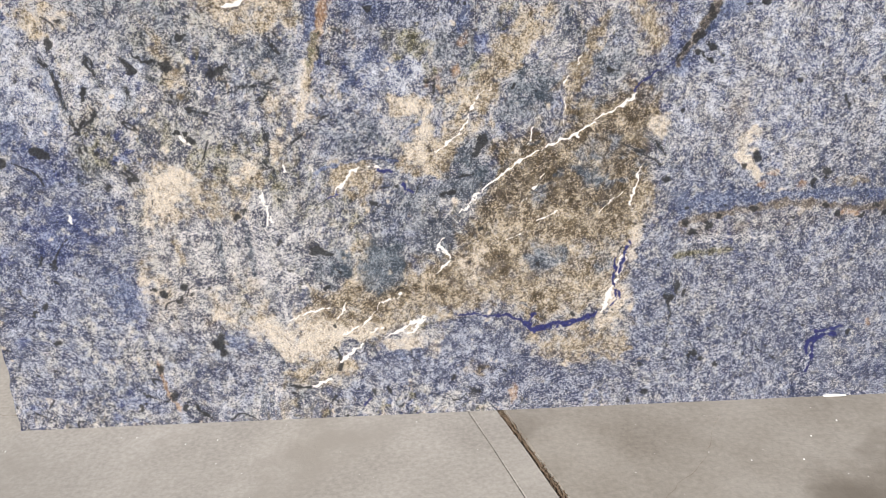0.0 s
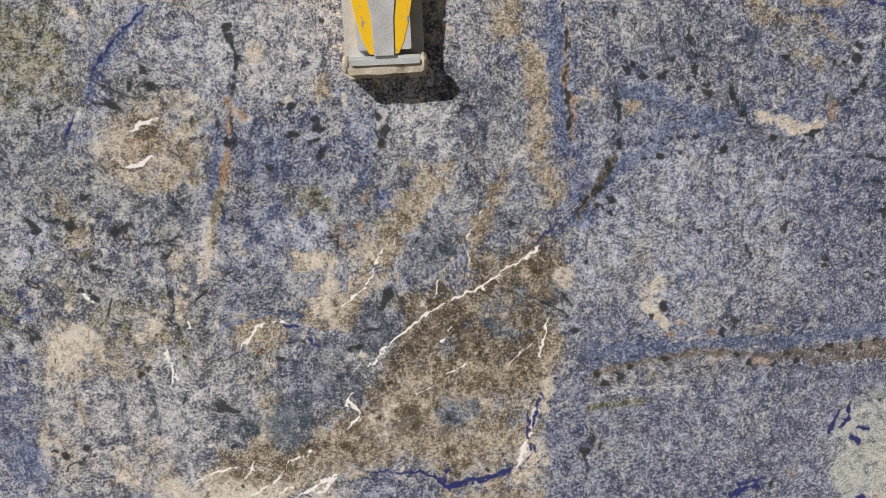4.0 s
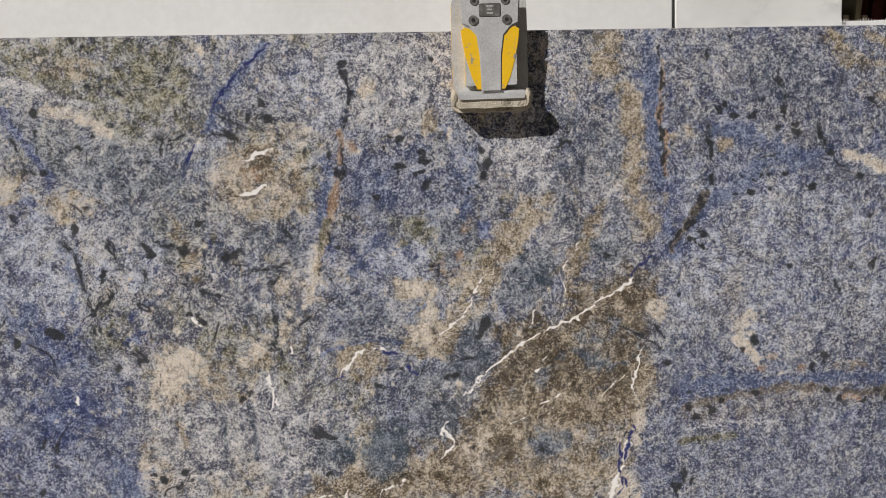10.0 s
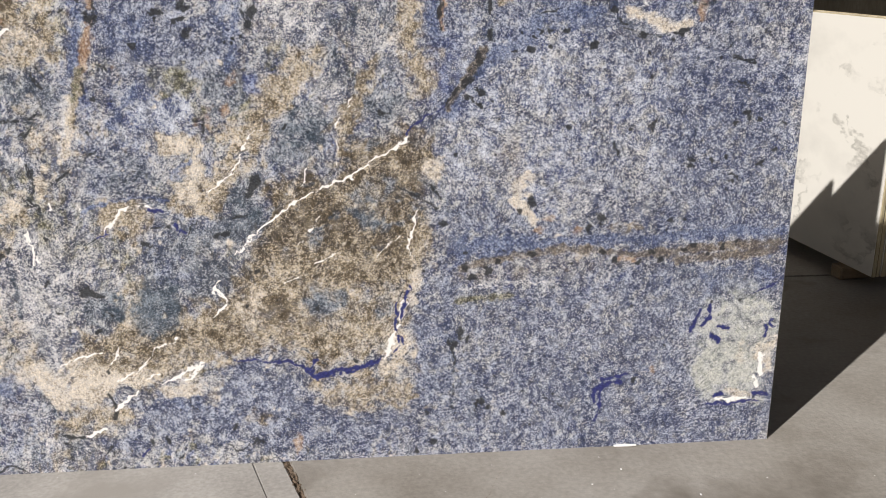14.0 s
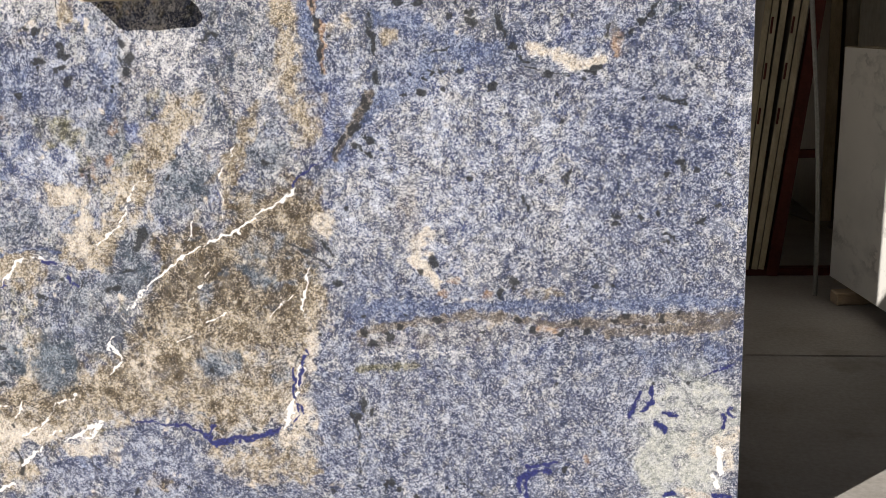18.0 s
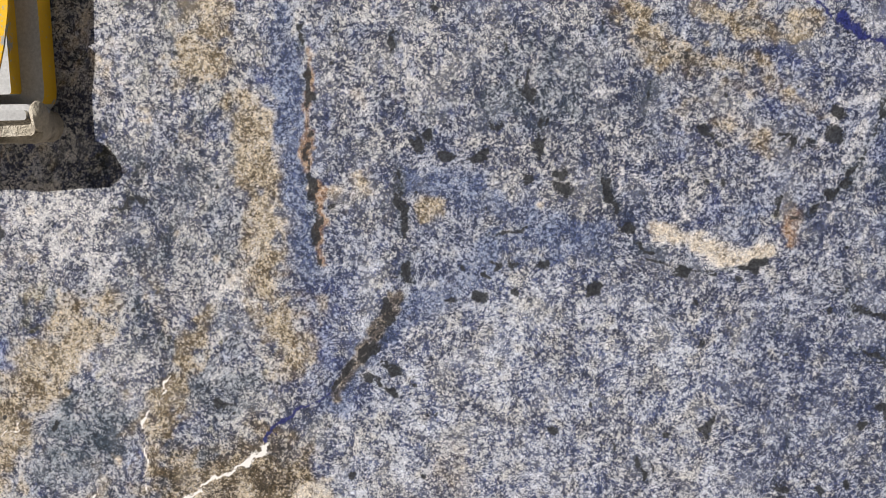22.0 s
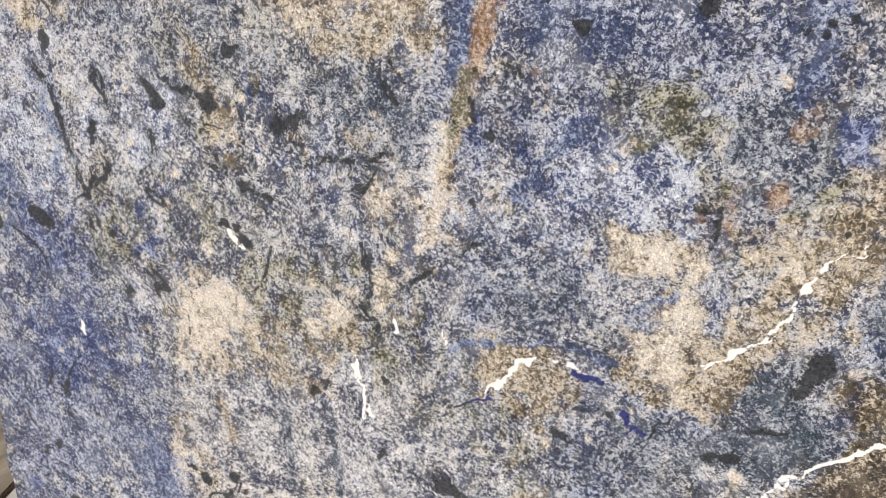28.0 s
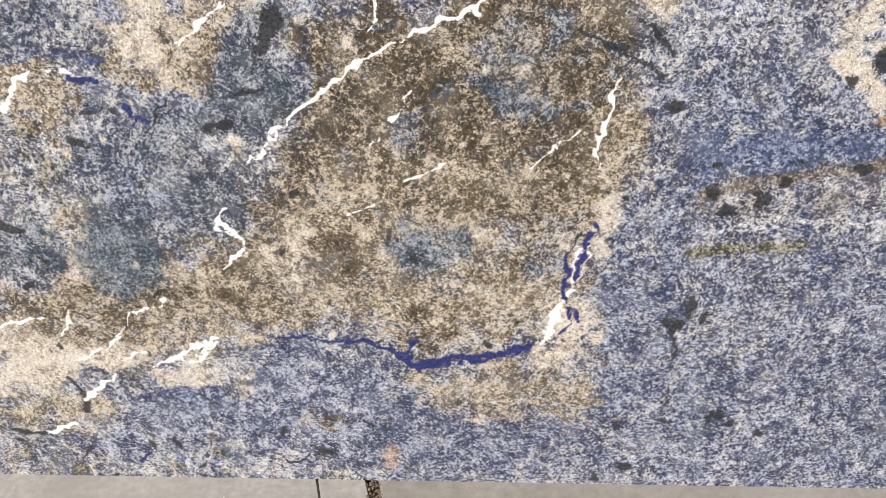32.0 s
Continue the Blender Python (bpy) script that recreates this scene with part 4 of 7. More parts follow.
PATCH_TAN = [
    (0.95, 0.007, [(0.981, 0.777), (1.029, 0.799), (1.076, 0.797), (1.114, 0.765), (1.077, 0.71), (1.021, 0.7), (0.98, 0.716)]),
    (0.9, 0.008, [(1.192, 0.798), (1.218, 0.835), (1.257, 0.85), (1.268, 0.792), (1.25, 0.757), (1.209, 0.755)]),
    (0.8, 0.006, [(1.258, 0.782), (1.288, 0.789), (1.309, 0.771), (1.285, 0.738), (1.265, 0.744)]),
    (0.75, 0.01, [(1.293, 0.887), (1.363, 0.914), (1.403, 0.921), (1.413, 0.883), (1.371, 0.845), (1.323, 0.827)]),
    (0.7, 0.012, [(1.356, 0.98), (1.438, 1.06), (1.451, 0.969), (1.39, 0.933)]),
    (0.5, 0.01, [(0.794, 1.049), (0.87, 1.071), (0.875, 1.021), (0.809, 1.021)]),
    (0.55, 0.01, [(0.538, 1.128), (0.596, 1.131), (0.617, 1.079), (0.637, 1.018), (0.597, 1.006), (0.567, 1.067)]),
]
PATCH_TAN_B = [
    (0.6, 0.006, [(0.352, 0.993), (0.39, 0.983), (0.381, 0.943), (0.322, 0.908), (0.323, 0.94)]),
    (0.9, 0.008, [(1.837, 0.732), (1.867, 0.704), (1.869, 0.624), (1.82, 0.593), (1.811, 0.699)]),
    (0.6, 0.012, [(1.509, 0.249), (1.717, 0.29), (1.815, 0.276), (1.771, 0.173), (1.645, 0.147), (1.581, 0.196)]),
    (0.7, 0.01, [(0.806, 0.155), (0.947, 0.206), (1.024, 0.167), (0.951, 0.114), (0.84, 0.106)]),
    (0.7, 0.01, [(1.17, 0.531), (1.256, 0.52), (1.269, 0.461), (1.195, 0.431), (1.163, 0.469)]),
    (0.8, 0.008, [(1.03, 0.555), (1.084, 0.551), (1.061, 0.467), (1.007, 0.428), (1.009, 0.492)]),
    (0.6, 0.012, [(1.546, 0.437), (1.701, 0.458), (1.714, 0.4), (1.574, 0.356)]),
]
PATCH_TAN_C = [
    (0.8, 0.008, [(1.71, 1.568), (1.763, 1.567), (1.767, 1.497), (1.714, 1.507)]),
    (0.85, 0.008, [(1.706, 1.145), (1.732, 1.134), (1.72, 1.088), (1.651, 1.032), (1.644, 1.052)]),
    (0.9, 0.006, [(2.506, 1.583), (2.559, 1.573), (2.63, 1.554), (2.613, 1.539), (2.532, 1.553)]),
    (0.45, 0.01, [(2.32, 1.599), (2.355, 1.59), (2.381, 1.546), (2.479, 1.509), (2.641, 1.461), (2.479, 1.487), (2.372, 1.533)]),
    (0.5, 0.008, [(2.763, 1.61), (2.834, 1.608), (2.898, 1.579), (2.773, 1.582)]),
    (0.4, 0.01, [(2.425, 1.457), (2.551, 1.428), (2.641, 1.39), (2.524, 1.401)]),
    (0.7, 0.005, [(2.044, 1.335), (2.075, 1.334), (2.078, 1.298), (2.047, 1.299)]),
    (0.8, 0.005, [(2.377, 0.662), (2.436, 0.661), (2.433, 0.633), (2.378, 0.639)]),
]
PATCH_TAN_D = [
    (0.75, 0.004, [(1.25, 1.412), (1.269, 1.423), (1.262, 1.364), (1.246, 1.374)]),
    (0.75, 0.01, [(1.415, 1.097), (1.524, 1.157), (1.569, 1.182), (1.562, 1.144), (1.509, 1.08), (1.509, 1.033), (1.398, 1.009)]),
    (0.85, 0.008, [(1.687, 1.136), (1.723, 1.145), (1.716, 1.093), (1.652, 1.036), (1.6, 0.961), (1.57, 0.968), (1.645, 1.043)]),
    (0.7, 0.01, [(1.332, 1.004), (1.414, 1.034), (1.462, 1.006), (1.413, 0.945), (1.314, 0.936)]),
]
PATCH_SLATE = [
    (0.85, 0.01, [(1.307, 0.794), (1.371, 0.845), (1.399, 0.808), (1.369, 0.74), (1.31, 0.756)]),
    (0.9, 0.008, [(0.901, 0.522), (1.024, 0.525), (1.023, 0.462), (0.967, 0.423), (0.916, 0.46)]),
    (0.8, 0.01, [(1.303, 0.819), (1.413, 0.818), (1.389, 0.722), (1.334, 0.701), (1.291, 0.756)]),
    (0.8, 0.008, [(1.512, 0.502), (1.574, 0.519), (1.608, 0.465), (1.554, 0.438), (1.513, 0.462)]),
    (0.7, 0.008, [(1.651, 0.764), (1.703, 0.775), (1.723, 0.716), (1.671, 0.695)]),
    (0.6, 0.006, [(1.401, 0.611), (1.44, 0.615), (1.436, 0.578), (1.4, 0.575)]),
    (0.6, 0.008, [(1.72, 0.49), (1.768, 0.515), (1.771, 0.439), (1.719, 0.431)]),
    (0.6, 0.006, [(2.687, 1.353), (2.76, 1.365), (2.738, 1.324), (2.688, 1.321)]),
]
PATCH_TEAL = [
    (0.6, 0.01, [(1.368, 0.755), (1.414, 0.782), (1.403, 0.719), (1.372, 0.718)]),
    (0.9, 0.008, [(1.082, 0.541), (1.173, 0.56), (1.183, 0.492), (1.121, 0.432), (1.062, 0.413), (1.055, 0.487)]),
]
PATCH_OLIVE = [
    (0.7, 0.008, [(1.199, 1.146), (1.247, 1.155), (1.243, 1.125), (1.207, 1.119)]),
    (0.7, 0.008, [(1.256, 1.07), (1.284, 1.06), (1.285, 1.012), (1.266, 1.019)]),
    (0.7, 0.01, [(1.353, 1.012), (1.381, 1.059), (1.406, 1.074), (1.396, 1.024)]),
    (0.6, 0.01, [(0.31, 0.855), (0.39, 0.903), (0.404, 0.831), (0.332, 0.791)]),
    (0.6, 0.004, [(2.578, 1.319), (2.606, 1.313), (2.602, 1.282), (2.579, 1.287)]),
    (0.6, 0.01, [(1.133, 1.153), (1.253, 1.158), (1.259, 1.087), (1.156, 1.081)]),
]
PATCH_DEEP = [
    (0.6, 0.012, [(1.848, 1.225), (1.946, 1.186), (1.925, 1.13), (1.97, 1.11), (1.956, 1.025), (1.908, 0.997), (1.903, 1.074), (1.851, 1.132)]),
]
PATCH_PALE = [
    (0.95, 0.006, [(2.387, 1.282), (2.46, 1.285), (2.487, 1.252), (2.579, 1.259), (2.574, 1.225), (2.478, 1.231), (2.405, 1.263)]),
]
PATCH_AZURE = [
    (0.5, 0.006, [(2.524, 1.311), (2.569, 1.314), (2.565, 1.264), (2.519, 1.26)]),
    (0.55, 0.015, [(1.923, 0.7), (2.11, 0.68), (2.27, 0.628), (2.508, 0.656), (2.591, 0.621), (2.432, 0.591), (2.033, 0.616), (1.923, 0.586)]),
    (0.4, 0.012, [(2.611, 0.571), (2.806, 0.583), (2.87, 0.599), (2.866, 0.48), (2.649, 0.502)]),
    (0.4, 0.015, [(1.06, 1.294), (1.164, 1.289), (1.169, 1.186), (1.073, 1.182)]),
    (0.6, 0.008, [(1.318, 1.301), (1.35, 1.302), (1.352, 1.194), (1.327, 1.178)]),
    (0.85, 0.006, [(0.964, 1.251), (0.995, 1.244), (0.981, 1.153), (0.953, 1.144)]),
]
PATCH_BAND = [
    (0.28, 0.012, [(1.923, 0.569), (2.065, 0.583), (2.207, 0.621), (2.271, 0.595), (2.56, 0.605), (2.594, 0.579), (2.369, 0.568), (2.081, 0.549), (1.955, 0.527)]),
]
PATCH_RUST = [
    (0.7, 0.003, [(2.157, 0.708), (2.188, 0.698), (2.186, 0.679), (2.161, 0.686)]),
]
PATCH_STONEG = [
    (0.85, 0.012, [(2.682, 0.309), (2.848, 0.34), (2.87, 0.12), (2.679, 0.145), (2.637, 0.238)]),
]
PATCHES = (("cream", PATCH_CREAM), ("cream", PATCH_CREAM_B), ("cream", PATCH_CREAM_C), ("cream", PATCH_CREAM_D), ("tan", PATCH_TAN), ("tan", PATCH_TAN_B), ("tan", PATCH_TAN_C), ("tan", PATCH_TAN_D), ("slate", PATCH_SLATE), ("teal", PATCH_TEAL), ("olive", PATCH_OLIVE), ("deep", PATCH_DEEP), ("pale", PATCH_PALE), ("azure", PATCH_AZURE), ("band", PATCH_BAND), ("rust", PATCH_RUST), ("stoneg", PATCH_STONEG))
# small tinted spots, over all patches
SPOT_AZURE = [
    (0.7, 0.01, [(0.079, 0.941), (0.169, 0.955), (0.177, 0.89), (0.129, 0.834), (0.078, 0.868)]),
    (0.7, 0.008, [(0.25, 1.096), (0.277, 1.056), (0.293, 0.984), (0.27, 0.936), (0.256, 1.017)]),
    (0.8, 0.01, [(0.327, 0.517), (0.389, 0.481), (0.398, 0.323), (0.352, 0.359), (0.312, 0.448)]),
    (0.75, 0.008, [(0.72, 1.534), (0.791, 1.584), (0.797, 1.561), (0.741, 1.496), (0.701, 1.467)]),
    (0.5, 0.012, [(0.577, 1.313), (0.633, 1.349), (0.684, 1.309), (0.65, 1.257), (0.589, 1.267)]),
    (0.8, 0.006, [(0.26, 1.11), (0.291, 1.095), (0.313, 1.046), (0.31, 0.984), (0.287, 0.986), (0.268, 1.05)]),
    (0.5, 0.01, [(0.142, 0.928), (0.192, 0.925), (0.181, 0.836), (0.132, 0.799), (0.107, 0.805)]),
]
SPOT_AZURE_B = [
    (0.7, 0.008, [(0.381, 0.52), (0.415, 0.507), (0.407, 0.426), (0.425, 0.384), (0.388, 0.385), (0.381, 0.453)]),
    (0.6, 0.01, [(1.33, 1.223), (1.366, 1.23), (1.375, 1.192), (1.348, 1.157)]),
    (0.5, 0.01, [(0.61, 0.299), (0.733, 0.304), (0.717, 0.245), (0.613, 0.235)]),
    (0.6, 0.008, [(1.123, 0.217), (1.228, 0.185), (1.167, 0.161)]),
    (0.8, 0.008, [(1.848, 1.522), (1.887, 1.512), (1.887, 1.361), (1.902, 1.224), (1.871, 1.234), (1.849, 1.389)]),
    (0.5, 0.01, [(2.15, 1.273), (2.223, 1.29), (2.351, 1.287), (2.341, 1.251), (2.203, 1.226), (2.129, 1.181)]),
    (0.5, 0.008, [(2.081, 1.375), (2.126, 1.374), (2.152, 1.319), (2.114, 1.292)]),
]
SPOT_AZURE_C = [
    (0.8, 0.006, [(1.847, 1.464), (1.883, 1.457), (1.897, 1.218), (1.882, 1.197), (1.859, 1.314)]),
]
SPOT_DEEP = [
    (0.7, 0.014, [(0.138, 0.709), (0.283, 0.705), (0.292, 0.638), (0.19, 0.606), (0.127, 0.624)]),
    (0.6, 0.014, [(0.187, 0.84), (0.299, 0.838), (0.355, 0.77), (0.273, 0.756), (0.178, 0.775)]),
    (0.6, 0.014, [(0.01, 0.61), (0.108, 0.608), (0.083, 0.539), (0.003, 0.558)]),
    (0.6, 0.02, [(0.138, 0.619), (0.33, 0.669), (0.316, 0.57), (0.183, 0.528)]),
    (0.8, 0.008, [(1.384, 1.119), (1.426, 1.118), (1.433, 1.072), (1.4, 1.08)]),
    (0.9, 0.004, [(0.411, 0.933), (0.426, 0.945), (0.438, 0.939), (0.432, 0.927), (0.417, 0.923)]),
    (0.9, 0.004, [(0.414, 0.897), (0.437, 0.917), (0.455, 0.908), (0.446, 0.889), (0.423, 0.882)]),
    (0.9, 0.004, [(0.295, 0.841), (0.309, 0.853), (0.32, 0.848), (0.314, 0.836), (0.3, 0.832)]),
]
SPOT_DEEP_B = [
    (0.9, 0.004, [(0.422, 0.834), (0.446, 0.854), (0.464, 0.845), (0.454, 0.825), (0.431, 0.818)]),
    (0.9, 0.004, [(0.395, 0.83), (0.412, 0.845), (0.426, 0.838), (0.419, 0.824), (0.401, 0.818)]),
    (0.9, 0.004, [(0.237, 0.805), (0.252, 0.817), (0.264, 0.812), (0.257, 0.8), (0.242, 0.796)]),
    (0.9, 0.004, [(0.264, 0.869), (0.277, 0.88), (0.287, 0.875), (0.281, 0.865), (0.268, 0.861)]),
    (0.9, 0.004, [(0.368, 0.854), (0.382, 0.865), (0.393, 0.86), (0.387, 0.849), (0.374, 0.845)]),
    (0.9, 0.004, [(1.034, 1.056), (1.043, 1.067), (1.053, 1.061), (1.051, 1.05), (1.04, 1.047)]),
    (0.9, 0.004, [(0.146, 0.626), (0.163, 0.641), (0.176, 0.636), (0.168, 0.622), (0.152, 0.616)]),
]
SPOT_DEEP_C = [
    (0.9, 0.004, [(0.265, 0.666), (0.284, 0.683), (0.297, 0.677), (0.289, 0.661), (0.271, 0.655)]),
    (0.9, 0.004, [(0.136, 0.505), (0.154, 0.521), (0.166, 0.516), (0.158, 0.501), (0.142, 0.495)]),
    (0.9, 0.004, [(0.028, 0.291), (0.06, 0.321), (0.082, 0.313), (0.068, 0.286), (0.038, 0.273)]),
    (0.5, 0.006, [(1.918, 1.049), (1.962, 1.095), (1.955, 1.023), (1.919, 1.013)]),
    (0.6, 0.004, [(1.042, 0.998), (1.066, 1.034), (1.121, 1.07), (1.093, 1.027)]),
]
SPOT_FROST = [
    (0.6, 0.01, [(0.691, 1.43), (0.735, 1.406), (0.722, 1.323), (0.637, 1.296), (0.641, 1.356)]),
    (0.8, 0.006, [(0.762, 1.076), (0.796, 1.072), (0.783, 1.018), (0.749, 1.03)]),
]
SPOT_RUST = [
    (0.6, 0.006, [(1.326, 1.046), (1.342, 1.053), (1.351, 1.031), (1.332, 1.02)]),
    (0.6, 0.005, [(1.345, 1.107), (1.367, 1.132), (1.373, 1.121), (1.357, 1.096)]),
    (0.5, 0.004, [(1.053, 1.145), (1.07, 1.149), (1.081, 1.13), (1.064, 1.126)]),
]
SPOT_PALE = [
    (0.9, 0.004, [(0.782, 0.716), (0.816, 0.741), (0.828, 0.708), (0.806, 0.661)]),
    (0.9, 0.003, [(0.788, 0.98), (0.814, 0.971), (0.808, 0.951), (0.782, 0.955)]),
]
SPOT_BLUE = [
    (0.8, 0.01, [(1.267, 0.307), (1.385, 0.326), (1.42, 0.274), (1.401, 0.235), (1.29, 0.24)]),
]
SPOTS = (("azure", SPOT_AZURE), ("azure", SPOT_AZURE_B), ("azure", SPOT_AZURE_C), ("deep", SPOT_DEEP), ("deep", SPOT_DEEP_B), ("deep", SPOT_DEEP_C), ("frost", SPOT_FROST), ("rust", SPOT_RUST), ("pale", SPOT_PALE), ("blue", SPOT_BLUE))
# further lines: width and course
MARK_PALE = [
    (0.0118, [(0.129, 1.553), (0.217, 1.528), (0.289, 1.491), (0.362, 1.471)]),
    (0.0103, [(0.128, 1.538), (0.186, 1.525)]),
    (0.0057, [(0.799, 0.616), (0.815, 0.572), (0.84, 0.52)]),
    (0.0064, [(0.591, 0.573), (0.6, 0.513), (0.609, 0.451)]),
    (0.003, [(1.939, 0.515), (2.082, 0.529), (2.274, 0.536)]),
]
MARK_CREAM = [
    (0.0165, [(0.234, 1.466), (0.293, 1.458), (0.352, 1.432), (0.405, 1.398)]),
    (0.012, [(0.948, 1.072), (0.943, 1.021), (0.929, 0.967), (0.916, 0.919)]),
]
MARK_DEEP = [
    (0.0135, [(0.122, 1.472), (0.161, 1.41), (0.201, 1.341), (0.241, 1.279)]),
]
MARK_NAVY = [
    (0.0059, [(0.854, 1.626), (0.79, 1.573), (0.735, 1.526), (0.694, 1.475)]),
    (0.0038, [(0.691, 1.475), (0.672, 1.408), (0.634, 1.372), (0.608, 1.312)]),
    (0.0059, [(0.972, 0.69), (0.997, 0.701), (1.007, 0.714)]),
    (0.009, [(1.129, 0.774), (1.143, 0.773), (1.151, 0.771)]),
    (0.007, [(1.178, 0.727), (1.189, 0.717), (1.208, 0.705)]),
    (0.0062, [(1.323, 0.325), (1.368, 0.329), (1.421, 0.321), (1.464, 0.316)]),
    (0.009, [(1.464, 0.316), (1.508, 0.295), (1.534, 0.283)]),
    (0.008, [(1.525, 0.292), (1.542, 0.316)]),
    (0.0065, [(1.037, 0.04), (1.057, 0.065)]),
    (0.0142, [(2.356, 0.156), (2.354, 0.192), (2.428, 0.217)]),
    (0.0119, [(2.658, 0.436), (2.644, 0.407), (2.636, 0.363)]),
    (0.0123, [(2.695, 0.353), (2.717, 0.335)]),
    (0.0089, [(2.698, 0.126), (2.861, 0.13)]),
]
MARK_NAVY_B = [
    (0.0122, [(2.861, 0.375), (2.856, 0.34)]),
]
MARK_AZURE = [
    (0.0177, [(0.838, 1.619), (0.775, 1.562), (0.71, 1.49), (0.675, 1.408)]),
    (0.0117, [(1.116, 1.088), (1.076, 1.043), (1.037, 0.996)]),
    (0.0067, [(1.189, 0.866), (1.215, 0.89), (1.24, 0.902)]),
    (0.0061, [(0.948, 0.77), (0.982, 0.789), (1.068, 0.811), (1.128, 0.808), (1.171, 0.794)]),
    (0.0072, [(2.205, 1.281), (2.241, 1.286), (2.342, 1.286)]),
]
MARK_BLACK = [
    (0.0075, [(0.207, 1.416), (0.209, 1.353)]),
    (0.0075, [(0.145, 1.396), (0.169, 1.327), (0.195, 1.28)]),
    (0.0078, [(0.371, 1.102), (0.399, 1.065), (0.419, 1.018)]),
    (0.0076, [(0.363, 1.028), (0.352, 0.994)]),
    (0.0076, [(0.502, 1.101), (0.592, 1.079)]),
    (0.0078, [(0.58, 1.012), (0.615, 0.964), (0.679, 0.946)]),
    (0.0079, [(0.314, 0.857), (0.332, 0.795)]),
    (0.0076, [(0.691, 1.055), (0.738, 1.072)]),
    (0.0078, [(0.473, 1.024), (0.481, 0.984), (0.461, 0.969)]),
    (0.0077, [(0.384, 0.964), (0.35, 0.926)]),
    (0.0075, [(1.031, 1.566), (1.047, 1.523), (1.066, 1.475)]),
    (0.0076, [(0.262, 1.347), (0.339, 1.364)]),
    (0.0075, [(0.555, 1.532), (0.572, 1.569)]),
    (0.0076, [(0.566, 1.374), (0.613, 1.395)]),
    (0.0075, [(0.352, 1.531), (0.516, 1.511)]),
]
MARK_BLACK_B = [
    (0.008, [(0.266, 1.11), (0.291, 1.074), (0.297, 1.027), (0.305, 0.988)]),
    (0.0078, [(0.374, 1.113), (0.392, 1.073), (0.412, 1.037)]),
    (0.0066, [(0.463, 1.025), (0.475, 1.001), (0.484, 0.968), (0.459, 0.948)]),
    (0.0062, [(0.361, 1.033), (0.35, 1.006)]),
    (0.0065, [(0.57, 0.99), (0.602, 0.973)]),
    (0.0074, [(0.62, 0.959), (0.648, 0.95), (0.676, 0.945)]),
    (0.0094, [(0.688, 1.051), (0.717, 1.063), (0.743, 1.061)]),
    (0.0048, [(0.786, 1.064), (0.797, 1.035)]),
    (0.0043, [(0.737, 1.0), (0.791, 1.015), (0.843, 1.024)]),
    (0.0063, [(0.353, 0.944), (0.325, 0.922), (0.316, 0.907)]),
    (0.009, [(0.303, 0.825), (0.307, 0.786), (0.326, 0.765)]),
    (0.0051, [(0.818, 0.904), (0.824, 0.872)]),
    (0.0063, [(0.767, 0.828), (0.811, 0.806), (0.828, 0.788), (0.844, 0.756)]),
]
MARK_BLACK_C = [
    (0.0026, [(0.867, 0.85), (0.927, 0.881), (0.983, 0.928)]),
    (0.0026, [(0.856, 0.81), (0.892, 0.842)]),
    (0.0063, [(1.324, 0.748), (1.356, 0.745), (1.375, 0.751)]),
    (0.0059, [(0.581, 0.894), (0.603, 0.887)]),
    (0.0095, [(0.477, 1.014), (0.461, 0.974)]),
    (0.0044, [(0.634, 1.065), (0.639, 1.026)]),
    (0.0063, [(0.979, 1.123), (0.986, 1.082)]),
    (0.0039, [(1.156, 1.13), (1.175, 1.144)]),
    (0.0024, [(1.269, 1.163), (1.311, 1.2)]),
    (0.0052, [(1.052, 0.894), (1.089, 0.878)]),
    (0.0068, [(0.85, 1.141), (0.879, 1.101)]),
    (0.0058, [(0.874, 1.149), (0.896, 1.123)]),
    (0.0059, [(0.227, 0.763), (0.329, 0.78)]),
    (0.0039, [(1.205, 0.688), (1.244, 0.739)]),
    (0.015, [(1.416, 0.855), (1.405, 0.831), (1.39, 0.81)]),
    (0.014, [(0.916, 0.546), (0.97, 0.534)]),
]
MARK_BLACK_D = [
    (0.015, [(1.41, 0.862), (1.399, 0.824), (1.38, 0.801)]),
    (0.0204, [(0.611, 0.267), (0.635, 0.232)]),
    (0.0104, [(0.818, 0.109), (0.89, 0.109)]),
    (0.0118, [(0.532, 0.057), (0.589, 0.001)]),
    (0.009, [(1.091, 0.683), (1.119, 0.667)]),
    (0.0033, [(1.768, 0.463), (1.797, 0.519)]),
    (0.0072, [(1.298, 0.748), (1.367, 0.749)]),
    (0.0079, [(1.897, 1.521), (1.897, 1.477)]),
    (0.009, [(1.892, 1.361), (1.897, 1.297), (1.905, 1.242)]),
    (0.0081, [(2.023, 1.367), (2.026, 1.331), (2.03, 1.276)]),
    (0.009, [(2.04, 1.248), (2.034, 1.211)]),
    (0.0083, [(2.019, 1.189), (1.999, 1.156), (1.98, 1.129)]),
    (0.0065, [(1.96, 1.091), (1.93, 1.064), (1.915, 1.035)]),
    (0.0037, [(1.987, 1.086), (2.009, 1.066), (2.037, 1.061)]),
    (0.0063, [(2.597, 1.286), (2.615, 1.304), (2.66, 1.326)]),
]
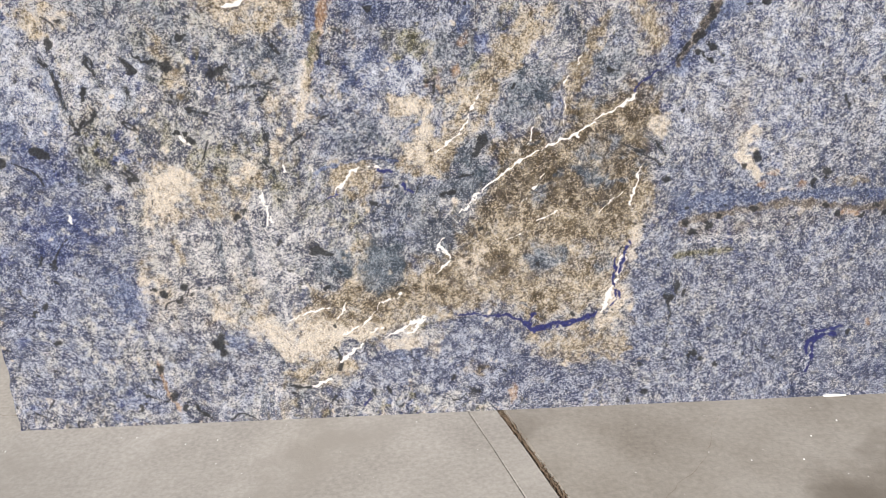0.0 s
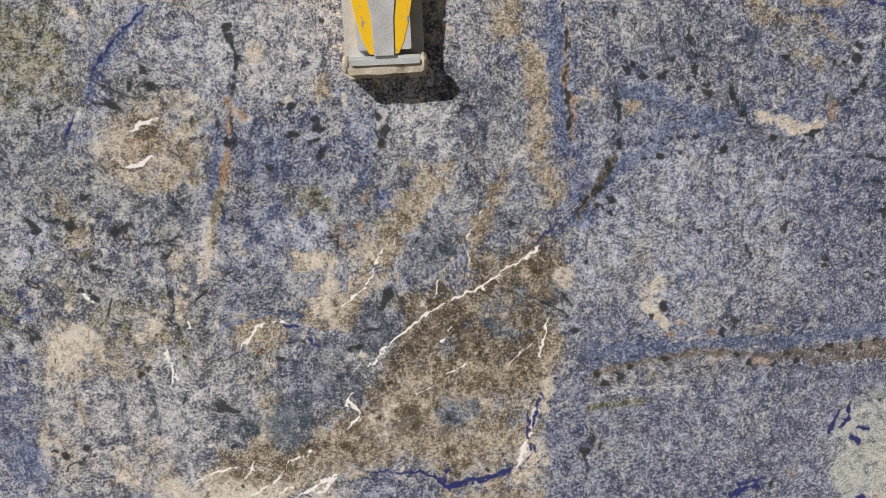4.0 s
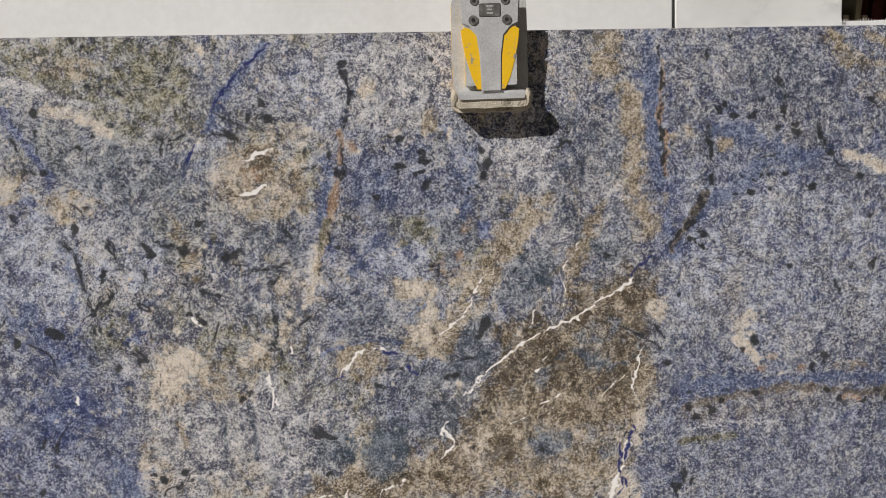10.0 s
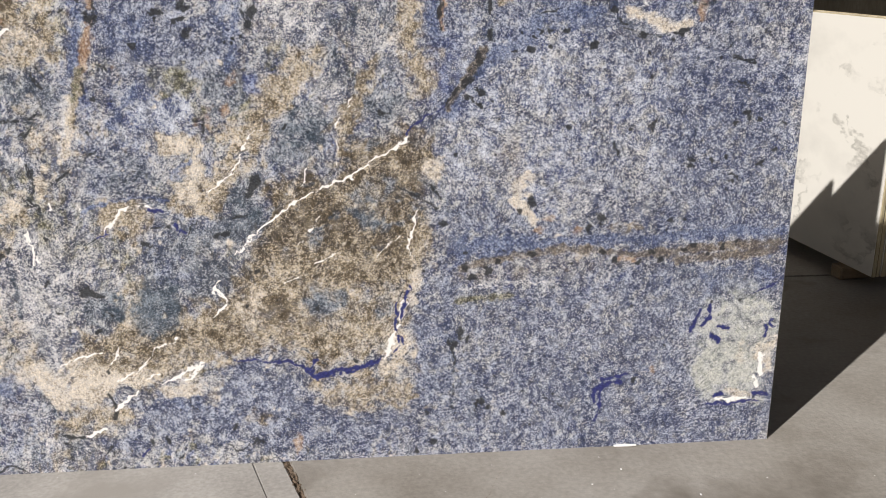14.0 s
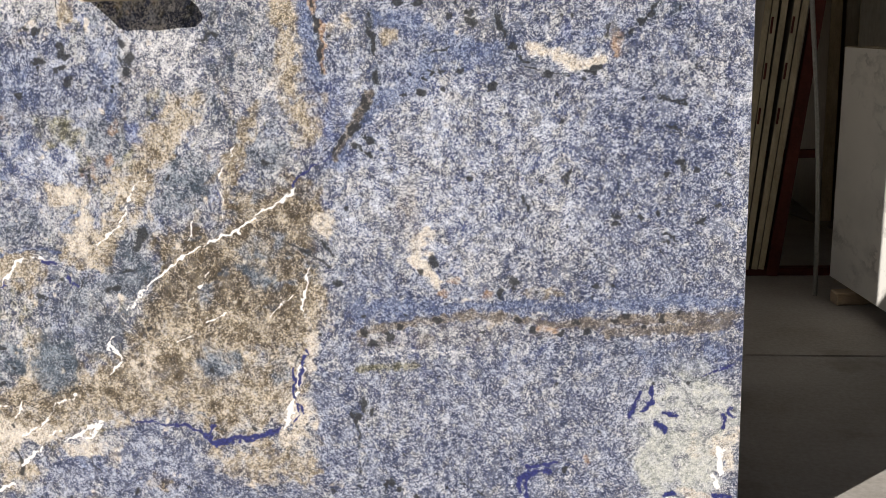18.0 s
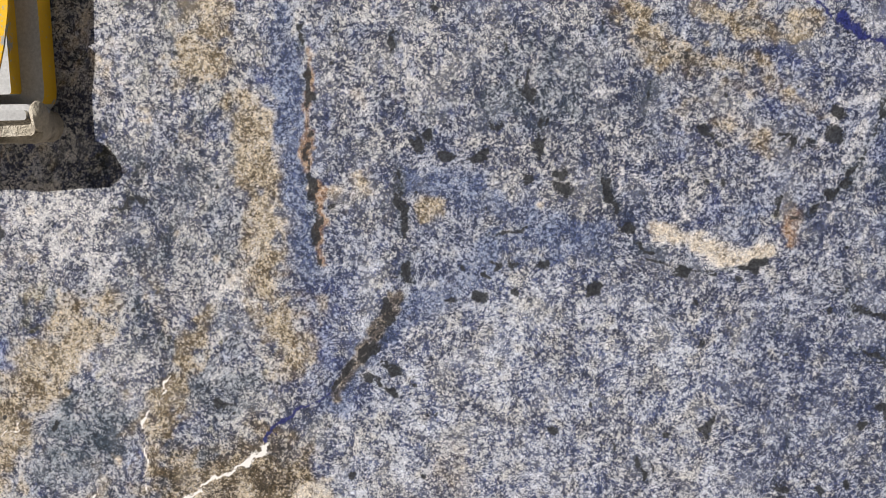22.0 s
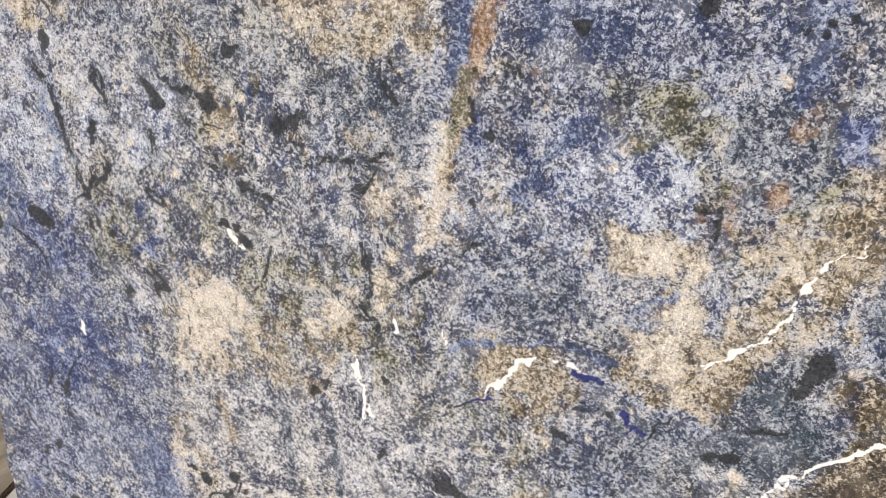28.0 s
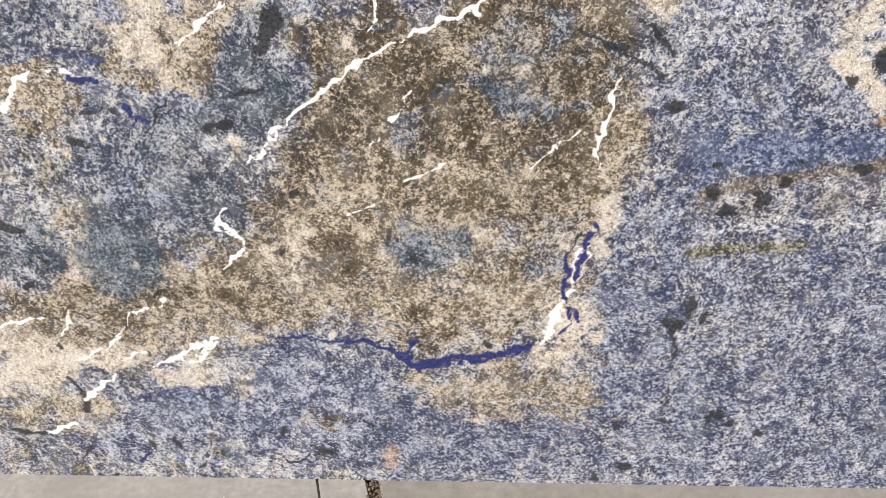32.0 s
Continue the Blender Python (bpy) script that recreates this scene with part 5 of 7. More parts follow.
MARK_BLACK_E = [
    (0.0054, [(2.73, 1.504), (2.713, 1.433), (2.696, 1.38), (2.678, 1.353)]),
    (0.0093, [(2.32, 1.361), (2.331, 1.338), (2.34, 1.307)]),
    (0.0045, [(2.342, 1.287), (2.378, 1.25), (2.442, 1.253)]),
    (0.0057, [(2.432, 1.219), (2.478, 1.215), (2.533, 1.223), (2.561, 1.227)]),
    (0.0045, [(2.166, 1.498), (2.192, 1.471)]),
    (0.0053, [(2.211, 1.514), (2.224, 1.474)]),
    (0.0072, [(2.241, 1.443), (2.23, 1.39)]),
    (0.0048, [(2.662, 1.188), (2.7, 1.154), (2.756, 1.143)]),
    (0.0045, [(2.736, 1.204), (2.791, 1.222)]),
    (0.0055, [(2.58, 1.119), (2.598, 1.152)]),
    (0.0072, [(2.805, 1.542), (2.818, 1.568)]),
    (0.0079, [(2.017, 1.54), (2.023, 1.566)]),
    (0.0045, [(2.582, 1.407), (2.623, 1.399)]),
    (0.0039, [(2.696, 1.093), (2.72, 1.078), (2.786, 1.057)]),
]
MARK_BLACK_F = [
    (0.0036, [(2.328, 1.589), (2.381, 1.548), (2.443, 1.518), (2.479, 1.502)]),
    (0.0043, [(2.515, 1.578), (2.555, 1.562)]),
    (0.0054, [(2.385, 1.493), (2.38, 1.44)]),
    (0.0045, [(2.152, 1.319), (2.16, 1.291)]),
    (0.0039, [(2.383, 0.917), (2.394, 0.892)]),
    (0.0038, [(2.238, 0.974), (2.252, 0.959)]),
    (0.0049, [(2.705, 0.835), (2.744, 0.819)]),
    (0.0061, [(1.786, 0.821), (1.862, 0.773), (1.908, 0.748)]),
    (0.006, [(1.96, 1.069), (2.013, 1.031)]),
    (0.0067, [(1.931, 0.365), (1.939, 0.295), (1.931, 0.152)]),
    (0.0138, [(2.005, 0.167), (1.997, 0.131)]),
    (0.0052, [(2.196, 0.179), (2.282, 0.118)]),
    (0.0085, [(2.769, 0.456), (2.825, 0.481)]),
    (0.008, [(2.547, 0.785), (2.582, 0.736)]),
    (0.0062, [(2.326, 0.96), (2.35, 0.937)]),
    (0.0048, [(1.058, 1.536), (1.055, 1.467), (1.048, 1.421)]),
]
MARK_BLACK_G = [
    (0.0128, [(1.013, 1.285), (1.025, 1.26)]),
    (0.0059, [(1.885, 1.578), (1.891, 1.549)]),
    (0.0059, [(1.895, 1.516), (1.902, 1.477)]),
    (0.0065, [(1.901, 1.356), (1.899, 1.274)]),
    (0.0069, [(2.02, 1.351), (2.031, 1.285)]),
    (0.0074, [(2.035, 1.235), (2.037, 1.207)]),
    (0.0054, [(2.022, 1.183), (1.998, 1.15), (1.98, 1.121)]),
    (0.0034, [(1.988, 1.094), (2.028, 1.061)]),
    (0.0041, [(1.962, 1.099), (1.924, 1.05)]),
    (0.0035, [(1.602, 1.322), (1.641, 1.334)]),
    (0.0124, [(1.401, 1.288), (1.407, 1.243)]),
    (0.0093, [(1.393, 1.303), (1.401, 1.28)]),
    (0.006, [(2.013, 1.565), (2.022, 1.553)]),
    (0.0038, [(1.278, 1.488), (1.281, 1.466)]),
]
MARK_RUST = [
    (0.0108, [(1.012, 1.222), (1.001, 1.19), (0.99, 1.15)]),
    (0.007, [(1.895, 1.486), (1.891, 1.424), (1.892, 1.37)]),
    (0.0072, [(1.905, 1.352), (1.908, 1.242)]),
    (0.0063, [(2.597, 1.295), (2.595, 1.254)]),
    (0.0111, [(1.024, 1.381), (1.029, 1.353), (1.016, 1.309)]),
    (0.0096, [(0.998, 1.212), (0.981, 1.153), (0.964, 1.094)]),
    (0.0063, [(1.891, 1.463), (1.891, 1.383)]),
    (0.0059, [(1.898, 1.542), (1.902, 1.496)]),
    (0.0068, [(1.91, 1.343), (1.908, 1.302)]),
]
MARK_TAN = [
    (0.0108, [(0.987, 1.15), (0.975, 1.102), (0.955, 1.051), (0.946, 0.999)]),
    (0.009, [(0.54, 0.602), (0.554, 0.543), (0.554, 0.5)]),
]
MARK_SLATE = [
    (0.0082, [(0.661, 0.631), (0.663, 0.551), (0.665, 0.468)]),
    (0.008, [(0.737, 0.63), (0.745, 0.553), (0.749, 0.482)]),
]
MARK_WHITE = [
    (0.0031, [(1.08, 0.791), (1.106, 0.783), (1.128, 0.78)]),
    (0.007, [(0.864, 0.799), (0.868, 0.779)]),
    (0.0051, [(0.94, 0.793), (0.944, 0.773)]),
    (0.0027, [(1.273, 0.816), (1.304, 0.831), (1.327, 0.854), (1.347, 0.869)]),
    (0.0044, [(0.682, 0.536), (0.693, 0.487)]),
    (0.0049, [(0.6, 0.884), (0.613, 0.871)]),
    (0.0061, [(0.259, 0.686), (0.265, 0.656)]),
    (0.0059, [(0.836, 0.331), (0.893, 0.354), (0.951, 0.367)]),
    (0.0043, [(0.999, 0.382), (0.995, 0.359), (0.975, 0.333)]),
    (0.0098, [(0.974, 0.184), (1.012, 0.223), (1.035, 0.239)]),
    (0.0103, [(1.108, 0.258), (1.161, 0.29), (1.23, 0.322)]),
    (0.0066, [(1.183, 0.268), (1.23, 0.315)]),
    (0.0031, [(1.501, 0.673), (1.519, 0.679)]),
    (0.0031, [(1.537, 0.697), (1.557, 0.718), (1.57, 0.747)]),
]
MARK_WHITE_B = [
    (0.0041, [(1.547, 0.604), (1.584, 0.62), (1.612, 0.636)]),
    (0.0031, [(1.72, 0.621), (1.763, 0.659), (1.809, 0.707)]),
    (0.0041, [(1.834, 0.751), (1.828, 0.709), (1.815, 0.668), (1.813, 0.618)]),
    (0.0034, [(1.464, 0.552), (1.503, 0.567)]),
    (0.0029, [(1.528, 0.831), (1.538, 0.86), (1.549, 0.892)]),
    (0.0056, [(1.067, 0.281), (1.103, 0.293)]),
    (0.0091, [(0.89, 0.109), (0.938, 0.132)]),
    (0.0157, [(2.854, 0.277), (2.857, 0.213)]),
    (0.0142, [(2.731, 0.14), (2.817, 0.141)]),
    (0.0107, [(2.835, 0.214), (2.856, 0.176)]),
]
MARK_BAND = [
    (0.0111, [(2.019, 1.184), (1.989, 1.138), (1.94, 1.073), (1.92, 1.035)]),
    (0.0151, [(2.577, 0.588), (2.723, 0.593), (2.861, 0.607)]),
    (0.0132, [(2.511, 0.606), (2.624, 0.62), (2.753, 0.626)]),
]
MARK_OLIVE = [
    (0.0115, [(1.947, 0.481), (2.098, 0.498)]),
    (0.0088, [(0.976, 1.145), (0.956, 1.068)]),
]
MARKS = (("pale", (MARK_PALE,)), ("cream", (MARK_CREAM,)), ("deep", (MARK_DEEP,)), ("navy", (MARK_NAVY, MARK_NAVY_B,)), ("azure", (MARK_AZURE,)), ("black", (MARK_BLACK, MARK_BLACK_B, MARK_BLACK_C, MARK_BLACK_D, MARK_BLACK_E, MARK_BLACK_F, MARK_BLACK_G,)), ("rust", (MARK_RUST,)), ("tan", (MARK_TAN,)), ("slate", (MARK_SLATE,)), ("white", (MARK_WHITE, MARK_WHITE_B,)), ("band", (MARK_BAND,)), ("olive", (MARK_OLIVE,)))
# black flecks: place and size
FLECKS_A = [(0.814, 1.467, 0.011), (0.835, 1.421, 0.0149), (0.782, 1.427, 0.0108), (0.584, 1.077, 0.0139), (0.22, 1.298, 0.0108), (0.323, 1.364, 0.0096), (0.44, 1.506, 0.0081), (0.291, 1.147, 0.011), (0.628, 1.15, 0.0096), (1.014, 1.271, 0.0112), (1.241, 1.321, 0.0098), (1.256, 1.297, 0.0081), (1.239, 1.267, 0.0096), (1.179, 1.292, 0.0069), (1.159, 1.369, 0.0069), (1.182, 1.361, 0.0069), (0.211, 1.461, 0.0135), (1.038, 1.561, 0.0124), (1.045, 1.538, 0.0108), (0.206, 0.861, 0.0113), (0.111, 0.84, 0.0126), (1.311, 0.697, 0.0098), (0.724, 0.656, 0.0081), (0.218, 0.856, 0.0124), (0.235, 0.849, 0.0083), (0.486, 0.431, 0.0119), (0.547, 0.449, 0.0116), (0.697, 1.051, 0.0074), (0.113, 0.385, 0.0103), (0.583, 1.078, 0.0097)]
FLECKS_B = [(1.112, 1.201, 0.0067), (1.37, 1.217, 0.0057), (1.366, 1.206, 0.0043), (1.097, 0.676, 0.0072), (1.109, 0.675, 0.005), (1.051, 1.061, 0.0038), (0.612, 0.894, 0.006), (0.592, 0.895, 0.005), (0.817, 0.896, 0.0039), (0.845, 0.698, 0.0058), (0.312, 1.067, 0.0047), (0.394, 0.839, 0.0049), (0.459, 0.446, 0.0077), (1.31, 0.698, 0.0097), (0.717, 0.649, 0.0063), (0.845, 0.696, 0.0051), (1.654, 0.315, 0.0068), (1.552, 0.478, 0.0057), (0.635, 0.232, 0.009), (0.5, 0.051, 0.0104), (1.393, 0.592, 0.0061), (1.924, 0.356, 0.0054), (0.949, 0.432, 0.0079), (2.047, 1.411, 0.0087), (2.1, 1.392, 0.0073), (2.145, 1.391, 0.0073), (2.169, 1.431, 0.0081), (2.226, 1.408, 0.0097), (2.216, 1.358, 0.0073), (2.261, 1.364, 0.0081)]
FLECKS_C = [(2.27, 1.342, 0.0097), (2.36, 1.282, 0.0089), (2.659, 1.448, 0.0122), (2.655, 1.412, 0.0113), (2.651, 1.324, 0.0092), (2.669, 1.337, 0.0068), (2.47, 1.425, 0.0081), (2.308, 1.191, 0.0075), (2.24, 1.233, 0.0067), (2.138, 1.186, 0.0075), (2.193, 1.189, 0.0068), (2.749, 0.995, 0.0068), (2.832, 0.901, 0.0061), (2.79, 0.857, 0.007), (2.69, 0.885, 0.0061), (2.487, 0.987, 0.006), (2.596, 0.857, 0.006), (2.658, 1.15, 0.0068), (2.547, 1.223, 0.0075), (2.446, 1.216, 0.0058), (2.482, 0.855, 0.0051), (2.07, 1.424, 0.0065), (2.167, 1.231, 0.0073), (2.153, 1.213, 0.0057), (2.112, 1.223, 0.0049), (2.309, 1.016, 0.0043), (2.421, 0.97, 0.0044), (1.941, 0.904, 0.0053), (2.854, 0.973, 0.0042), (2.125, 0.744, 0.0099)]
FLECKS_D = [(2.711, 0.978, 0.007), (2.651, 0.87, 0.007), (2.315, 0.696, 0.0101), (2.312, 0.684, 0.0072), (1.939, 0.348, 0.009), (2.47, 0.216, 0.0079), (2.623, 0.629, 0.0089), (2.529, 0.589, 0.0089), (2.033, 0.567, 0.0104), (1.986, 0.551, 0.0102), (2.465, 0.582, 0.0088), (2.781, 0.985, 0.007), (2.719, 0.814, 0.0058), (1.907, 0.713, 0.0099), (2.392, 0.592, 0.0088), (2.272, 0.586, 0.0073), (2.666, 0.603, 0.0074), (1.17, 1.281, 0.0079), (1.176, 1.264, 0.005), (1.222, 1.26, 0.0067), (1.243, 1.272, 0.0067), (1.14, 1.336, 0.0037), (1.151, 1.406, 0.0045), (1.196, 1.36, 0.0059), (1.179, 1.356, 0.0045), (1.048, 1.413, 0.0045), (1.489, 0.993, 0.0065), (1.739, 1.017, 0.0072), (1.004, 1.071, 0.0047), (2.019, 1.553, 0.0045)]
FLECKS_E = [(1.617, 1.169, 0.0034), (1.352, 1.206, 0.0042)]
FLECKS = FLECKS_A + FLECKS_B + FLECKS_C + FLECKS_D + FLECKS_E
# MARKS END
# kinds of stone: colour of its pale grains, of its dark grains, and the share of the dark ones
KINDS = {
    "grey": ((0.605, 0.59, 0.57), (0.034, 0.040, 0.068), 0.47),
    "pale": ((0.70, 0.68, 0.67), (0.052, 0.058, 0.092), 0.36),
    "blue": ((0.46, 0.49, 0.585), (0.026, 0.035, 0.075), 0.50),
    "deep": ((0.30, 0.35, 0.52), (0.018, 0.027, 0.085), 0.54),
    "slate": ((0.37, 0.395, 0.435), (0.028, 0.037, 0.054), 0.52),
    "tan": ((0.59, 0.50, 0.375), (0.085, 0.066, 0.042), 0.43),
    "brown": ((0.52, 0.43, 0.31), (0.048, 0.037, 0.023), 0.56),
    "cream": ((0.72, 0.64, 0.535), (0.20, 0.165, 0.125), 0.28),
    "olive": ((0.43, 0.40, 0.28), (0.034, 0.034, 0.022), 0.50),
    "rust": ((0.50, 0.36, 0.25), (0.16, 0.095, 0.06), 0.45),
    "band": ((0.40, 0.34, 0.27), (0.07, 0.06, 0.055), 0.55),
    "azure": ((0.30, 0.35, 0.485), (0.036, 0.050, 0.105), 0.50),
    "teal": ((0.21, 0.245, 0.285), (0.028, 0.040, 0.056), 0.52),
    "stoneg": ((0.60, 0.59, 0.53), (0.24, 0.25, 0.23), 0.35),
    "frost": ((0.61, 0.635, 0.70), (0.038, 0.052, 0.115), 0.42),
    "black": ((0.060, 0.062, 0.052), (0.012, 0.013, 0.012), 0.70),
}
pale_rgb = np.zeros((*gx.shape, 3)) + 0.84 * np.array(KINDS["grey"][0])
dark_rgb = np.zeros((*gx.shape, 3)) + 1.15 * np.array(KINDS["grey"][1])
cover = np.full_like(gx, KINDS["grey"][2])


INK = np.full_like(gx, -3.0)   # depth inside the black mineral: above 0 inside
WHITE = np.full_like(gx, -3.0)
NAVY = np.full_like(gx, -3.0)
FRAY = 2.3 * (cloud(0.018, 51, 4) - 0.5)
THICK = 0.08 + 1.9 * cloud(0.020, 44, 3)
BROKEN = 0.40 + 0.60 * soft(cloud(0.03, 41, 3), 0.42, 0.56)


def ink(deep, win=ALL):
    INK[win] = np.maximum(INK[win], deep)


def lay(kind, amount, win=ALL):
    p, d, c = KINDS[kind]
    # ragged, speckled margins
    amount = np.clip(amount + FRAY[win] * 4 * amount * (1 - amount), 0, 1)
    k = amount[..., None]
    pale_rgb[win] += (0.85 * np.array(p) - pale_rgb[win]) * k
    dark_rgb[win] += (1.15 * np.array(d) - dark_rgb[win]) * k
    cover[win] += (c - cover[win]) * amount


def lay_body(kind, much, pts, edge, bent=1.0):
    win, inside = body(pts, edge, bent)
    lay(kind, much * inside * (MOTTLE[win] if kind != "brown" else 1.0), win)


def lay_line(kind, width, pts):
    if kind == "black":
        win, d = stroke(pts, width * 0.42, 4.0)
        ink(1.45 * BROKEN[win] - 0.25 - d, win)
        win, d = stroke(pts, width * 1.3)
        lay("slate", 0.30 * (1 - soft(d, 0.4, 1.2)), win)
    elif kind in ("white", "navy"):
        into = WHITE if kind == "white" else NAVY
        win, d = stroke(pts, width * 0.52, 4.5)
        into[win] = np.maximum(into[win], 1 - d / THICK[win])
    else:
        win, d = stroke(pts, width)
        lay(kind, 0.85 * (CLOTTED[win] if kind == "tan" else 1.0) * (1 - soft(d, 0.45, 1.25)), win)


def threads(scale, seed, width, turn=0.0, stretch=1.0, octaves=3):
    """Thin wandering lines: where a cloud crosses its middle."""
    return 1 - soft(np.abs(cloud(scale, seed, octaves, turn, stretch) - 0.5), width * 0.3, width)


def inked(scale, seed, width, turn, stretch, where):
    ink(0.9 - np.abs(cloud(scale, seed, 3, turn, stretch) - 0.5) / width - 3 * (1 - where))


CLOTTED = 0.5 + 0.5 * soft(cloud(0.045, 90, 4), 0.40, 0.52)
MOTTLE = 0.55 + 0.45 * soft(cloud(0.06, 91, 4), 0.36, 0.54)
# the ground: clouds and slanting streaks of blue, slate, pale and olive
streak_l = soft(0.9 - gx, 0.0, 0.9)
lay("blue", 0.65 * soft(cloud(0.30, 21, 5), 0.47, 0.62))
lay("blue", 0.6 * soft(gx, 1.75, 2.2) * soft(cloud(0.16, 20, 4), 0.34, 0.56))
lay("slate", 0.30 * soft(cloud(0.22, 22, 5), 0.52, 0.66))
lay("pale", 0.35 * soft(cloud(0.12, 23, 5), 0.52, 0.68))
lay("olive", 0.35 * soft(cloud(0.10, 24, 5, 120, 2.5), 0.54, 0.66) * soft(1.9 - gx, 0.0, 0.7))
lay("deep", 0.30 * soft(cloud(0.07, 25, 5, 105, 3.0), 0.57, 0.68))
lay("tan", 0.20 * soft(cloud(0.08, 26, 5, 100, 2.0), 0.60, 0.72) * soft(2.2 - gx, 0.0, 0.6))
inked(0.16, 61, 0.008, -38, 2.5, soft(cloud(0.07, 62), 0.52, 0.58) * soft(1.1 - gx, 0.0, 0.4))
inked(0.13, 63, 0.007, 70, 3.0, soft(cloud(0.06, 64), 0.59, 0.64) * soft(1.6 - gx, 0.0, 0.3))
lay("olive", 0.70 * threads(0.10, 65, 0.028, -40, 2.5) * soft(cloud(0.09, 66), 0.48, 0.58) * streak_l)
lay("deep", 0.45 * threads(0.14, 67, 0.025, 75, 2.5) * soft(cloud(0.08, 68), 0.52, 0.62))
lay("pale", 0.55 * threads(0.12, 69, 0.030, 80, 2.5) * soft(cloud(0.08, 70), 0.50, 0.60))
for k, (kind, much, size, turn, long_, lo, reach) in enumerate((
    ("pale", 0.50, 0.022, 70, 1.6, 0.60, 3.2),
    ("deep", 0.35, 0.020, 75, 2.0, 0.62, 2.6),
    ("olive", 0.45, 0.020, 60, 1.8, 0.62, 2.1),
    ("tan", 0.35, 0.022, 80, 1.5, 0.64, 2.0),
    ("slate", 0.40, 0.024, 70, 1.6, 0.61, 2.4),
    ("cream", 0.45, 0.018, 75, 1.6, 0.65, 1.9),
    ("blue", 0.45, 0.030, 80, 1.8, 0.57, 3.2),
)):
    lay(kind, much * soft(cloud(size, 100 + k, 3, turn, long_), lo, lo + 0.05) * soft(reach - gx, 0.0, 0.5))
# upright streaks low in the grey, and blue and white clots by the broken side
combed = soft(gx, 0.38, 0.55) * soft(1.10 - gx, 0.0, 0.25) * soft(0.78 - gz, 0.0, 0.2)
lay("slate", 0.50 * combed * soft(cloud(0.022, 201, 4, 84, 4.5), 0.53, 0.62))
lay("pale", 0.60 * combed * soft(cloud(0.020, 202, 4, 84, 4.5), 0.56, 0.65))
lay("tan", 0.30 * combed * soft(cloud(0.030, 205, 4, 84, 3.0), 0.55, 0.66))
clotted = soft(0.50 - gx, 0.0, 0.15) * soft(gz, 0.45, 0.6) * soft(1.08 - gz, 0.0, 0.15)
lay("deep", 0.60 * clotted * soft(cloud(0.035, 203, 4), 0.54, 0.62))
lay("pale", 0.65 * clotted * soft(cloud(0.030, 204, 4), 0.57, 0.65))
lay("pale", 0.40 * soft(cloud(0.05, 27, 4, -35, 3.0), 0.58, 0.70) * streak_l)
PATCHY = {k: 0.48 + 0.52 * soft(cloud(0.05, 80 + i, 4), 0.40, 0.54) for i, k in enumerate(("slate", "blue", "pale", "deep", "olive", "tan", "cream"))}
for kind, sets, edge in (
    ("slate", (ZONES_SLATE, ZONES_SLATE_B), 0.35),
    ("blue", (ZONES_BLUE, ZONES_BLUE_B, ZONES_BLUE_C, ZONES_BLUE_D), 0.38),
    ("pale", (ZONES_PALE, ZONES_PALE_B, ZONES_PALE_C), 0.5),
    ("deep", (ZONES_DEEP, ZONES_DEEP_B), 0.45),
    ("olive", (ZONES_OLIVE, ZONES_OLIVE_B), 0.4),
):
    for zones in sets:
        for x, z, rx, rz, turn, much in zones:
            win, r = blob(x, z, rx, rz, turn, edge)
            lay(kind, (0.6 if kind == "deep" else 0.85) * much * PATCHY[kind][win] * r, win)
for kind, bodies in FIELDS:
    for much, edge, pts in bodies:
        lay_body(kind, much, pts, edge)
lay_body("brown", 0.95, BODY_BROWN, 0.03)
TANS = np.zeros_like(gx)
win, r = body(BODY_TAN, 0.035)
TANS[win] = r
lay("tan", 0.85 * TANS)
lay("brown", 0.8 * soft(cloud(0.09, 33, 5), 0.46, 0.62) * TANS)
BROWNS = np.zeros_like(gx)
win, r = body(BODY_BROWN, 0.03)
BROWNS[win] = r
lay("slate", 0.5 * soft(cloud(0.05, 31, 4), 0.60, 0.70) * BROWNS)
lay("tan", 0.7 * soft(cloud(0.07, 32, 4), 0.56, 0.66) * BROWNS)
for kind, bodies in PATCHES:
    for much, edge, pts in bodies:
        lay_body(kind, much, pts, edge, 0.7)
for kind, sets, edge in (
    ("stoneg", (ZONES_STONEG,), 0.4),
    ("tan", (ZONES_TAN, ZONES_TAN_B, ZONES_TAN_C, ZONES_TAN_D), 0.25),
    ("brown", (ZONES_BROWN,), 0.5),
    ("slate", (ZONES_SLATE_B[-3:],), 0.5),
    ("teal", (ZONES_TEAL,), 0.3),
    ("cream", (ZONES_CREAM, ZONES_CREAM_B, ZONES_CREAM_C, ZONES_CREAM_D), 0.3),
    ("rust", (ZONES_RUST,), 0.4),
):
    for zones in sets:
        for x, z, rx, rz, turn, much in zones:
            win, r = blob(x, z, rx, rz, turn, edge)
            lay(kind, 0.8 * much * (CLOTTED[win] if kind == "tan" else 1.0) * r, win)
for zones in (ZONES_BLACK, ZONES_BLACK_B, ZONES_BLACK_C, ZONES_BLACK_D, ZONES_BLACK_E, ZONES_BLACK_F):
    for x, z, rx, rz, turn, much in zones:
        win, r = depth(x, z, rx, rz, turn, 3.0, False)
        ink(1.6 * (much - 0.04 - r), win)
for n, (x, z, r) in enumerate(FLECKS):
    win, d = depth(x, z, r * (0.8 + 0.15 * (n % 4)), r * (1.25 - 0.15 * (n % 3)), 37 * n, 3.0, False)
    ink(2.2 * (1.05 - d), win)
for kind, bodies in SPOTS:
    for much, edge, pts in bodies:
        lay_body(kind, much, pts, edge, 0.5)
